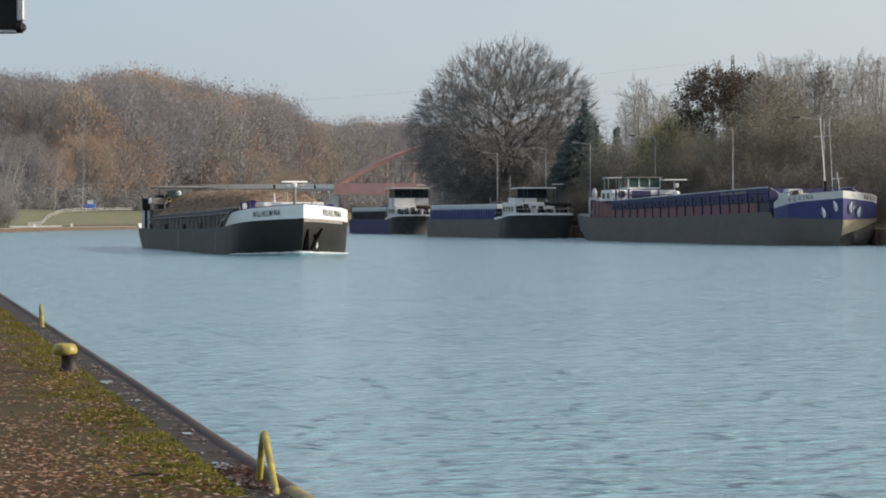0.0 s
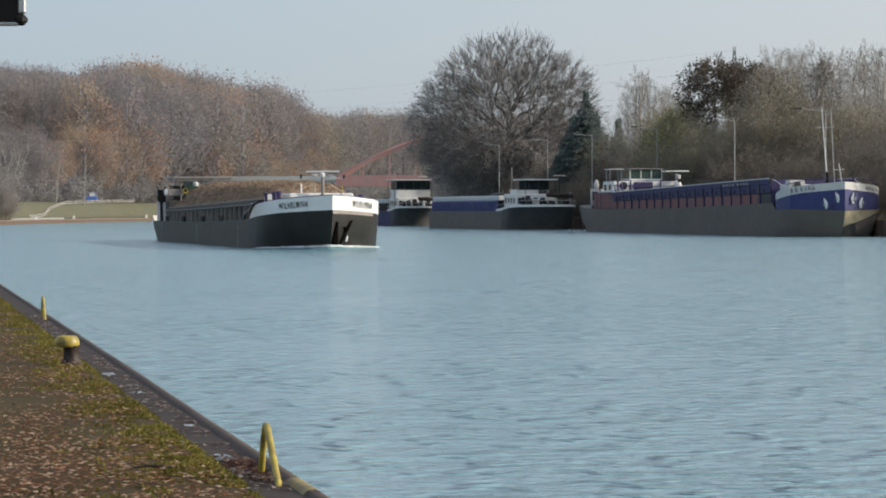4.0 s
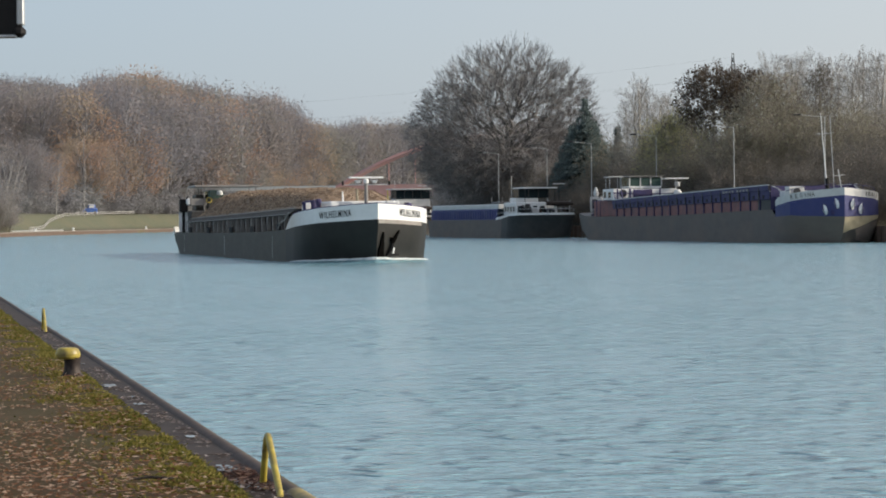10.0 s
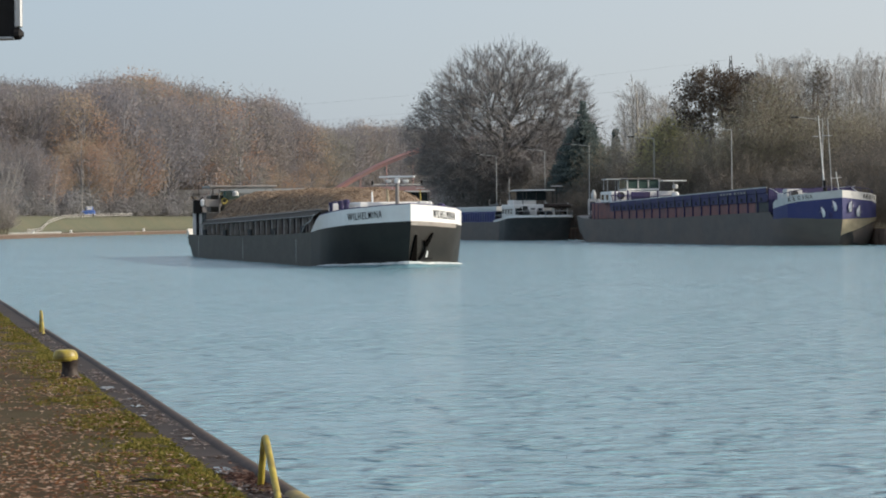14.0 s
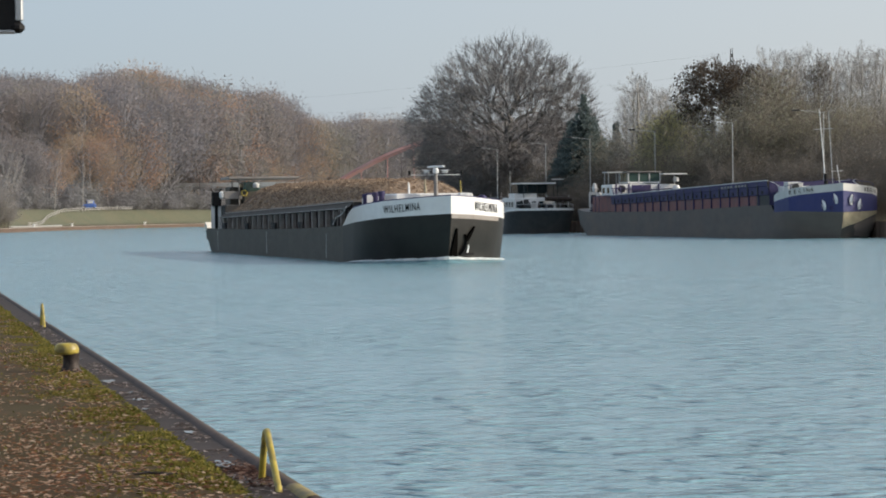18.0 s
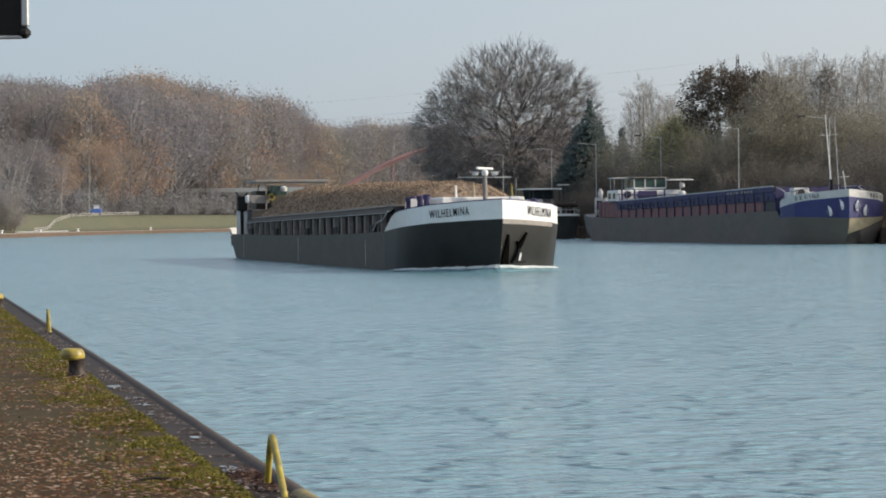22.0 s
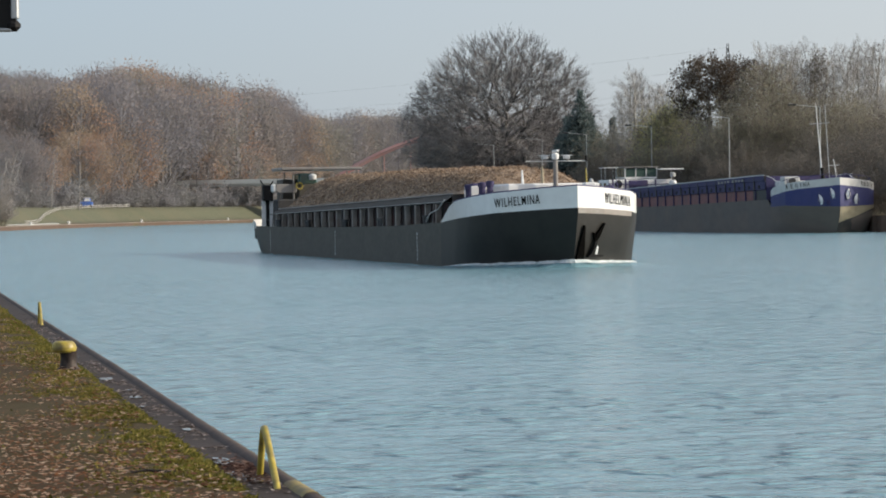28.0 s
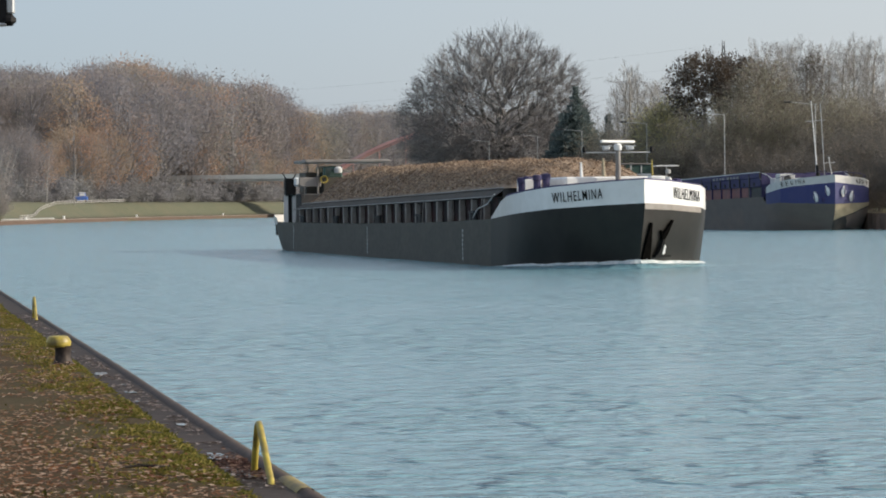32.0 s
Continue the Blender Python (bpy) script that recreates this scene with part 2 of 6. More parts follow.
M_THICKET = leafmat("brown_bank_thicket", (0.13, 0.122, 0.11), (0.152, 0.142, 0.126), (0.175, 0.162, 0.14))
# undergrowth tone, paled and blued for haze
M_UNDER = leafmat("hazed_bare_undergrowth", (0.252, 0.252, 0.27), (0.27, 0.265, 0.278), (0.287, 0.277, 0.283), (0.275, 0.272, 0.268), 0.04)
M_BROWNLEAF = leafmat("dark_brown_leaves", (0.085, 0.07, 0.056), (0.105, 0.084, 0.064), (0.125, 0.096, 0.07))
M_GOLD = leafmat("yellowing_willow_leaves", (0.38, 0.36, 0.18), (0.44, 0.415, 0.195), (0.50, 0.465, 0.21))
M_OAKTWIG = mat("dark_oak_twigs", (0.175, 0.167, 0.164), (0.24, 0.229, 0.222), 0.9, 1, 0, vary=0.35)
M_DIMLEAF = leafmat("withered_oak_leaves", (0.175, 0.16, 0.158), (0.20, 0.18, 0.172), (0.225, 0.198, 0.184))
M_HAZEL = leafmat("pale_hazel_twigs_and_leaves", (0.35, 0.335, 0.335), (0.385, 0.365, 0.36), (0.42, 0.395, 0.38))
# far twigs, their brown greyed by haze put into the colour
M_FARTWIG = mat("hazed_grey_far_twigs", (0.222, 0.215, 0.228), (0.27, 0.26, 0.267), 0.9, 1, 0, vary=0.3)
# near-black that stands in for the shade inside the anchor recesses
M_VOID = mat("recess_shade_black", (0.003, 0.003, 0.003), (0.006, 0.0055, 0.005), 0.95, 6, 0.05, spec=0.0)
M_PALELEAF = leafmat("faded_grey_brown_leaves", (0.05, 0.038, 0.033), (0.17, 0.135, 0.12), (0.50, 0.43, 0.40))
M_WETLEAF = leafmat("dark_wet_leaves", (0.022, 0.012, 0.01), (0.07, 0.026, 0.018), (0.30, 0.19, 0.14))
M_OAKBARK = mat("dark_oak_bark", (0.085, 0.08, 0.077), (0.135, 0.126, 0.12), 0.95, 3, 0.5)
M_BRACKET = mat("dusty_grey_bracket_paint", (0.27, 0.245, 0.22), (0.34, 0.31, 0.28), 0.6, 3, 0.06, stain=(0.17, 0.12, 0.1), stain_scale=1.2, stain_amount=0.6)
M_PALESCRUB = leafmat("pale_silvery_scrub", (0.42, 0.405, 0.40), (0.47, 0.455, 0.445), (0.52, 0.50, 0.49))
# black hull paint, greyed to put the haze over far hulls into it
M_HULLDARK = mat("hazed_black_hull_paint", (0.044, 0.042, 0.041), (0.06, 0.057, 0.055), 0.65, 2, 0.05, stain=(0.1, 0.085, 0.075), stain_scale=0.6, stain_amount=0.45)
M_OLIVE = leafmat("olive_willow_leaves", (0.235, 0.224, 0.175), (0.268, 0.253, 0.19), (0.30, 0.282, 0.205))
# spruce green with haze blended in, lighter and bluer than the needles
M_NEEDLE = leafmat("hazed_spruce_needles", (0.105, 0.135, 0.135), (0.123, 0.157, 0.154), (0.14, 0.178, 0.17))
M_WHITE = mat("white_ship_paint", (0.80, 0.80, 0.79), (0.73, 0.73, 0.72), 0.24, 2.5, 0.03, stain=(0.58, 0.56, 0.53), stain_scale=0.7, stain_amount=0.3)
M_BLACK = mat("black_hull_paint", (0.012, 0.0103, 0.0083), (0.018, 0.0155, 0.0125), 0.52, 3, 0.03, stain=(0.03, 0.026, 0.021), stain_scale=0.9, stain_amount=0.3, spec=0.46)
M_GREY = mat("grey_hull_paint", (0.072, 0.065, 0.054), (0.092, 0.084, 0.07), 0.6, 2, 0.06, stain=(0.13, 0.112, 0.09), stain_scale=0.5, stain_amount=0.35, stretch=(1, 1, 2), spec=0.2)
M_RIB = mat("pale_grey_rib_paint", (0.22, 0.205, 0.19), (0.28, 0.262, 0.245), 0.5, 3, 0.08, stain=(0.14, 0.11, 0.092), stain_scale=1.5, stain_amount=0.6)
M_DARK = mat("dark_coaming_paint", (0.022, 0.023, 0.025), (0.04, 0.041, 0.043), 0.5, 3, 0.1, stain=(0.10, 0.085, 0.07), stain_scale=0.8)
M_COAM = mat("matt_grey_coaming", (0.058, 0.056, 0.05), (0.078, 0.075, 0.068), 0.8, 3, 0.1, stain=(0.10, 0.08, 0.065), stain_scale=0.8, stain_amount=0.5, spec=0.2)
M_GAP = mat("rusty_black_coaming_wall", (0.022, 0.019, 0.019), (0.034, 0.028, 0.027), 0.8, 3, 0.1, stain=(0.075, 0.028, 0.026), stain_scale=0.9, stain_amount=0.8, spec=0.2)
M_NAVY = mat("navy_blue_paint", (0.038, 0.034, 0.098), (0.05, 0.044, 0.12), 0.65, 3, 0.05, stain=(0.082, 0.066, 0.1), stain_scale=0.8, spec=0.3)
M_BLUE = mat("cobalt_hull_paint", (0.024, 0.03, 0.125), (0.03, 0.036, 0.145), 0.55, 2, 0.02, stain=(0.06, 0.06, 0.13), stain_scale=0.7, stain_amount=0.35)
M_REDPRIMER = mat("faded_red_primer", (0.21, 0.09, 0.084), (0.265, 0.118, 0.108), 0.75, 2, 0.05, stain=(0.135, 0.088, 0.092), stain_scale=0.9, stain_amount=0.8)
M_TAN = mat("tan_steel", (0.30, 0.26, 0.175), (0.40, 0.345, 0.235), 0.6, 2, 0.03, stain=(0.17, 0.14, 0.11), stain_scale=0.8)
M_GREYHULL = mat("worn_grey_tar_hull", (0.126, 0.108, 0.096), (0.15, 0.128, 0.112), 0.75, 0.8, 0.02, stain=(0.19, 0.14, 0.112), stain_scale=0.3, stain_amount=0.5, stretch=(1, 1, 2), spec=0.3)
M_PALE = mat("pale_grey_paint", (0.50, 0.50, 0.49), (0.58, 0.58, 0.56), 0.5, 3, 0.03, stain=(0.36, 0.34, 0.31), stain_scale=1.5, stain_amount=0.35)
M_TEAL = mat("teal_green_paint", (0.05, 0.125, 0.112), (0.07, 0.155, 0.138), 0.4, 3, 0.05)
M_STEEL = mat("galvanised_steel", (0.40, 0.42, 0.43), (0.50, 0.51, 0.52), 0.45, 6, 0.05, metal=0.5)
M_LAMP = mat("pale_lamp_post_paint", (0.42, 0.44, 0.44), (0.50, 0.51, 0.50), 0.5, 3, 0.05)
M_CHIPS = mat("wood_chip_cargo", (0.15, 0.11, 0.08), (0.36, 0.27, 0.19), 0.95, 12, 0.8, stain=(0.13, 0.09, 0.063), stain_scale=1.1, stain_amount=0.75, depth=0.06)
M_FOAM = mat("white_foam", (0.72, 0.75, 0.75), (0.36, 0.45, 0.47), 0.6, 3.5, 0.6, depth=0.05)
# bridge red, mixed paler and pinker for the haze before it
M_BRIDGE = mat("hazed_red_bridge_paint", (0.44, 0.22, 0.195), (0.50, 0.265, 0.235), 0.5, 0.5, 0.05, stain=(0.42, 0.29, 0.27), stain_scale=0.2)
M_CONCRETE = mat("pale_concrete", (0.36, 0.35, 0.33), (0.46, 0.45, 0.42), 0.85, 1, 0.15, stain=(0.25, 0.23, 0.21), stain_scale=0.3)
M_BOARD = mat("black_board", (0.009, 0.0085, 0.009), (0.015, 0.014, 0.014), 0.6, 20, 0.05, spec=0.2)
M_GLASS = mat("dark_window_glass", (0.02, 0.03, 0.035), (0.03, 0.045, 0.05), 0.06, 1, 0, spec=0.8)
M_VAN = mat("bright_blue_car_paint", (0.07, 0.15, 0.45), (0.09, 0.18, 0.5), 0.3, 3, 0.02)
M_COBALT = mat("bright_cobalt_paint", (0.06, 0.07, 0.19), (0.078, 0.086, 0.215), 0.6, 2, 0.05, stain=(0.12, 0.125, 0.2), stain_scale=0.7, stain_amount=0.6)
M_CAP = mat("weathered_capping_beam", (0.20, 0.165, 0.135), (0.27, 0.225, 0.185), 0.8, 1, 0.1, stain=(0.13, 0.10, 0.08), stain_scale=0.4, stain_amount=0.6)
M_PUDDLE = mat("shallow_puddle", (0.05, 0.045, 0.042), (0.07, 0.062, 0.058), 0.06, 20, 0.1, depth=0.004, spec=1.0)
M_GLASSGREEN = mat("green_tinted_glass", (0.05, 0.085, 0.075), (0.065, 0.105, 0.09), 0.08, 1, 0, spec=0.6)


# ---- helpers for building ----
class Geo:
    """Gathers vertices and faces for one mesh."""

    def __init__(self):
        self.v, self.f = [], []

    def add(self, v, f):
        k = len(self.v)
        self.v.extend(tuple(p) for p in v)
        self.f.extend(tuple(i + k for i in q) for q in f)
        return self

    def box(self, x0, x1, y0, y1, z0, z1, r=0.0):
        if r <= 0:
            v = [(x, y, z) for z in (z0, z1) for y in (y0, y1) for x in (x0, x1)]
            return self.add(v, [(0, 2, 3, 1), (4, 5, 7, 6), (0, 1, 5, 4), (2, 6, 7, 3), (0, 4, 6, 2), (1, 3, 7, 5)])
        r = min(r, (x1 - x0) / 2.01, (y1 - y0) / 2.01, (z1 - z0) / 2.01)
        bm = bmesh.new()
        bmesh.ops.create_cube(bm, size=1)
        for w in bm.verts:
            w.co = ((x0 + x1) / 2 + w.co.x * (x1 - x0), (y0 + y1) / 2 + w.co.y * (y1 - y0), (z0 + z1) / 2 + w.co.z * (z1 - z0))
        bmesh.ops.bevel(bm, geom=bm.edges[:], offset=r, segments=1, affect='EDGES')
        bm.verts.index_update()
        self.add([w.co[:] for w in bm.verts], [[w.index for w in q.verts] for q in bm.faces])
        bm.free()
        return self

    def tube(self, pts, radii, n=6, caps=True):
        pts = [Vector(p) for p in pts]
        if not isinstance(radii, (list, tuple)):
            radii = [radii] * len(pts)
        v, f = [], []
        for i, p in enumerate(pts):
            d = (pts[min(i + 1, len(pts) - 1)] - pts[max(i - 1, 0)]).normalized()
            s = d.cross(Vector((0, 0, 1)) if abs(d.z) < 0.9 else Vector((1, 0, 0))).normalized()
            w = s.cross(d)
            for k in range(n):
                a = 2 * math.pi * k / n
                v.append(p + (s * math.cos(a) + w * math.sin(a)) * radii[i])
        for i in range(len(pts) - 1):
            for k in range(n):
                f.append((i * n + k, i * n + (k + 1) % n, (i + 1) * n + (k + 1) % n, (i + 1) * n + k))
        if caps:
            f.append(tuple(range(n)))
            f.append(tuple((len(pts) - 1) * n + k for k in reversed(range(n))))
        return self.add(v, f)

    def lathe(self, rings, n=20, at=(0, 0, 0)):
        v = [(at[0] + r * math.cos(2 * math.pi * k / n), at[1] + r * math.sin(2 * math.pi * k / n), at[2] + z) for r, z in rings for k in range(n)]
        f = [(i * n + k, i * n + (k + 1) % n, (i + 1) * n + (k + 1) % n, (i + 1) * n + k) for i in range(len(rings) - 1) for k in range(n)]
        f += [tuple(reversed(range(n))), tuple((len(rings) - 1) * n + k for k in range(n))]
        return self.add(v, f)

    def grid(self, rows):
        """Rows of points, joined by quads."""
        w = len(rows[0])
        v = [p for r in rows for p in r]
        return self.add(v, [(i * w + k, i * w + k + 1, (i + 1) * w + k + 1, (i + 1) * w + k) for i in range(len(rows) - 1) for k in range(w - 1)])

    def prism(self, outline, z0, z1):
        """An upright prism over a plan outline (anticlockwise)."""
        n = len(outline)
        v = [(x, y, z0) for x, y in outline] + [(x, y, z1) for x, y in outline]
        f = [(i, (i + 1) % n, n + (i + 1) % n, n + i) for i in range(n)] + [tuple(reversed(range(n))), tuple(range(n, 2 * n))]
        return self.add(v, f)

    def weld(self):
        """Joins corners that lie on one another."""
        at, remap, v = {}, [], []
        for p in self.v:
            key = (round(p[0], 3), round(p[1], 3), round(p[2], 3))
            if key not in at:
                at[key] = len(v)
                v.append(p)
            remap.append(at[key])
        faces = []
        for q in self.f:
            q = [remap[i] for i in q]
            q = [i for k, i in enumerate(q) if i != q[k - 1]]
            if len(set(q)) == len(q) and len(q) > 2:
                faces.append(tuple(q))
        self.v, self.f = v, faces
        return self

    def mesh(self, name, material, smooth=0):
        me = bpy.data.meshes.new(name)
        me.from_pydata(self.v, [], self.f)
        me.materials.append(material)
        if smooth:
            me.polygons.foreach_set("use_smooth", [True] * len(me.polygons))
            me.set_sharp_from_angle(angle=radians(smooth))
        me.update()
        return me


def part(name, geo, material, parent, label="", smooth=0, at=None):
    me = geo if isinstance(geo, bpy.types.Mesh) else geo.mesh(name, material, smooth)
    ob = new(name, me)
    ob.parent = parent
    if at is not None:
        ob.matrix_basis = at
    return tagged(ob, label) if label else ob


def thing(name, label, category, group="", kind="", at=None):
    ob = new(name)
    ob.empty_display_size = 0.2
    if at is not None:
        ob.matrix_basis = at
    return tagged(ob, label, category, group, kind)


def single(name, geo, material, label, category="", group="", kind="", smooth=0, at=None):
    ob = new(name, geo.mesh(name, material, smooth))
    if at is not None:
        ob.matrix_basis = at
    return tagged(ob, label, category, group, kind)


def lerp(table, x):
    for (x0, y0), (x1, y1) in zip(table, table[1:]):
        if x <= x1:
            return y0 + (y1 - y0) * max(0.0, (x - x0) / (x1 - x0))
    return table[-1][1]


def smooth_step(a, b, x):
    t = min(1, max(0, (x - a) / (b - a)))
    return t * t * (3 - 2 * t)


# ---- the canal: banks, ground, water ----
LEFT = [(-400, 79.45), (425, -79.36), (470, -81.8), (524, -82), (615, -80), (700, -74), (790, -58), (900, -28), (1050, 40), (1250, 250), (1500, 1000), (2000, 2300)]
RIGHT = [(-400, 167.8), (391, 9.6), (420, 5.0), (450, 0.8), (480, -2), (560, -3), (650, 3), (740, 18), (820, 48), (930, 150), (1050, 400), (1250, 1100), (1500, 1900), (2000, 3000)]
QUAY_Z, RIGHT_Z = 0.8, 1.4


def left_height(x, y):
    d = lerp(LEFT, y) - x
    far = smooth_step(470, 560, y)
    bank = 3.6 * smooth_step(1.5, 9, d)
    hill = 16 * smooth_step(14, 90, d) + 4 * noise.noise((x * 0.01, y * 0.01, 3)) * smooth_step(20, 80, d)
    return QUAY_Z + far * (bank + hill * (1 - 0.55 * smooth_step(850, 1050, y)))


def right_height(x, y):
    d = x - lerp(RIGHT, y)
    return RIGHT_Z + 2.0 * smooth_step(6, 40, d) + 0.5 * noise.noise((x * 0.03, y * 0.03, 7)) * smooth_step(4, 15, d)


def build_ground():
    ys = [-400, -150, -60, -20] + list(range(0, 480, 20)) + list(range(480, 1100, 12)) + [1150, 1250, 1400, 1500, 1700, 2000, 2600, 4500]
    offs = [4000, 1500, 600, 300, 200, 150, 110, 80, 60, 45, 33, 24, 17, 12, 9, 7, 5.5, 4, 2.8, 1.5, 0]
    rows = []
    for y in ys:
        xl, xr = lerp(LEFT, y), lerp(RIGHT, y)
        row = [(xl - o, y, left_height(xl - o, y)) for o in offs] + [(xl, y, -3)]
        row += [(xr, y, -3)] + [(xr + o, y, right_height(xr + o, y)) for o in reversed(offs)]
        rows.append(row)
    single("ground", Geo().grid(rows), M_GROUND, "brown woodland ground with leaf litter and grass", kind="structure", smooth=40)
    # the water fills the cut
    g = Geo()
    g.grid([[(lerp(LEFT, y) - 1.2, y, 0), (lerp(RIGHT, y) + 1.2, y, 0)] for y in ys if y <= 1500])
    surface = single("water", g, M_WATER, "rippled turquoise-grey canal water", kind="structure")
    # grass on the embankment
    g = Geo()
    g.grid([[(lerp(LEFT, y) - o, y, left_height(lerp(LEFT, y) - o, y) + 0.16) for o in (14, 12, 10, 9, 7.5, 6, 5, 4, 3, 2, 1.2, 0.5)] for y in range(486, 900, 6)])
    single("grass_bank", g, M_GRASS, "mown grass embankment along the canal", "grass", kind="structure", smooth=40)
    # sheet piling of the far bank: trapezoid profile with a cap
    g, cap = Geo(), Geo()
    top, low = [], []
    y = 470.0
    i = 0
    while y < 900:
        o = (0.12, 0.12, -0.12, -0.12)[i % 4]
        top.append((lerp(LEFT, y) + o + 0.1, y, QUAY_Z - 0.12))
        low.append((lerp(LEFT, y) + o + 0.1, y, -0.6))
        y += (0.55, 0.2)[i % 2] * 1.4
        i += 1
    g.grid([low, top])
    pile = single("sheet_pile_wall", g, M_PILE, "rusty steel sheet pile wall at the far bank", kind="structure")
    ycap = list(range(470, 900, 10))
    cap.grid([[(lerp(LEFT, y) + dx, y, z) for dx, z in ((0.32, QUAY_Z - 0.14), (0.32, QUAY_Z + 0.06), (-0.4, QUAY_Z + 0.06), (-0.4, QUAY_Z - 0.1))] for y in ycap])
    part("pile_cap", cap, M_CAP, pile, "pale rusty capping beam")
    # the bank under the moored barges
    g, i, y = Geo(), 0, 200.0
    top, low = [], []
    while y < 560:
        o = (-0.12, -0.12, 0.12, 0.12)[i % 4]
        top.append((lerp(RIGHT, y) + o - 0.14, y, RIGHT_Z))
        low.append((lerp(RIGHT, y) + o - 0.14, y, -0.6))
        y += (0.55, 0.2)[i % 2] * 1.4
        i += 1
    g.grid([top, low])
    single("sheet_pile_wall", g, M_PILE, "rusty steel sheet pile wall behind the moored barges", kind="structure")
    return surface


water = build_ground()


# ---- the near quay ----
QUAY_DIR = Vector((-0.1925, 1, 0)).normalized()
QUAY_SIDE = Vector((QUAY_DIR.y, -QUAY_DIR.x, 0))     # towards the water


def quay_at(along, inward, z=QUAY_Z):
    """A point on the quay: metres along the edge from the camera's side, metres in from the edge."""
    p = Vector((2.415, 0, z)) + QUAY_DIR * along - QUAY_SIDE * inward
    return p


def build_quay():
    g = Geo()
    rows = []
    for i in range(0, 181):
        s = -10 + i * 0.6
        rows.append([quay_at(s, d, QUAY_Z + 0.03 + 0.025 * noise.noise((s * 0.5, d, 1)) * min(1, (d - 0.4) * 2)) for d in (6, 5, 4, 3.2, 2.6, 2.2, 1.9, 1.6, 1.3, 1.1, 0.9, 0.65, 0.42)])
    g.grid(rows)
    single("pavement", g, M_QUAY, "brown gravel quay strewn with fallen leaves", kind="structure", smooth=50)
    # coping: concrete slabs with open joints
    slab = Geo().box(-0.15, 0.205, 0.006, 1.994, -0.2, 0.02, 0.012).mesh("coping_slab", M_COPING)
    row = tagged(new("coping"), "dark wet concrete coping with leaf litter", kind="structure")
    for i in range(50):
        s = -4 + i * 2
        m = Matrix.Translation(quay_at(s, 0.27, QUAY_Z + 0.006 * noise.noise((i * 0.7, 0, 4)))) @ pose(0, 0, 0, 0, 0, math.degrees(math.atan2(QUAY_DIR.y, QUAY_DIR.x)) - 90)
        part("coping_slab", slab, None, row, at=m)
    # rounded steel nose at the water
    g, gy = Geo(), Geo()
    prof = [(0.11, -1.3), (-0.02, -1.3), (-0.02, -0.02), (-0.014, 0.022), (0.0, 0.038), (0.025, 0.046), (0.055, 0.04), (0.075, 0.026), (0.09, 0.0)]
    def sweep(geo, s0, s1, step, grow=0.0):
        n = int(round((s1 - s0) / step))
        geo.grid([[quay_at(s0 + k * step, 0.032 * (1 - smooth_step(17, 31, s0 + k * step)) + d + (-grow if d < 0.04 else grow), QUAY_Z + z + (grow if z > 0 else 0) + 0.006 * noise.noise((s0 + k * step, 0, 9))) for d, z in prof] for k in range(n + 1)])
    sweep(g, -10, 110, 0.5)
    nose = single("quay_edge", g, M_EDGE, "weathered rounded steel quay edge", kind="structure", smooth=60)
    sweep(gy, 16.35, 17.15, 0.1, 0.004)
    part("yellow_marking", gy, M_EDGEY, nose, "worn yellow paint on the edge", smooth=60)
    rnd = random.Random(3)
    for s, d, w in ((28.5, 0.29, 0.085), (25.6, 0.26, 0.06), (38, 0.28, 0.05), (17.7, 0.33, 0.12), (43, 0.3, 0.06), (45.2, 0.27, 0.05), (18.8, 0.27, 0.08), (21.6, 0.22, 0.05), (24.3, 0.3, 0.035), (26.6, 0.22, 0.035), (33, 0.25, 0.03), (17.4, 0.24, 0.05), (17.9, 0.19, 0.04), (19.0, 0.3, 0.03)):
        out = []
        for a in range(20):
            k = 0.55 + 0.9 * abs(noise.noise((math.cos(a * 0.314) * 1.3 + s * 3, math.sin(a * 0.314) * 1.3, d)))
            out.append((w * k * math.cos(a * 0.314), 3.6 * w * k * math.sin(a * 0.314)))
        part("puddle", Geo().prism(out, -0.001, 0.002), M_PUDDLE, nose, "thin puddle on the coping", at=Matrix.Translation(quay_at(s, d, QUAY_Z + 0.028)) @ pose(0, 0, 0, 0, 0, 10 + rnd.uniform(-6, 6)))


def build_bollard(at, name_group):
    t = thing("mooring_bollard", "yellow-topped dark iron mooring bollard on the quay", "bollard", name_group, at=Matrix.LocRotScale(at, None, (0.89, 0.89, 1.1)))
    part("base_plate", Geo().lathe([(0.14, 0), (0.14, 0.018), (0.115, 0.03), (0.10, 0.032)], 24, (0.05, 0, 0)), M_IRON, t, smooth=40)
    part("stem", Geo().lathe([(0.112, 0.03), (0.098, 0.06), (0.092, 0.11), (0.094, 0.15), (0.105, 0.185)], 24, (0.05, 0, 0)), M_IRON, t, smooth=40)
    part("head", Geo().lathe([(0.095, 0.172), (0.128, 0.178), (0.142, 0.195), (0.144, 0.222), (0.134, 0.248), (0.118, 0.268), (0.095, 0.279), (0.02, 0.282)], 28), M_YELLOW, t, "worn yellow cap", smooth=25)
    bolt = Geo().lathe([(0.012, 0.02), (0.012, 0.036), (0.006, 0.038)], 6).mesh("bolt", M_IRON)
    for k in range(4):
        a = math.pi / 4 + k * math.pi / 2
        part("bolt", bolt, None, t, at=pose(0.05 + 0.122 * math.cos(a), 0.122 * math.sin(a), 0))
    return t


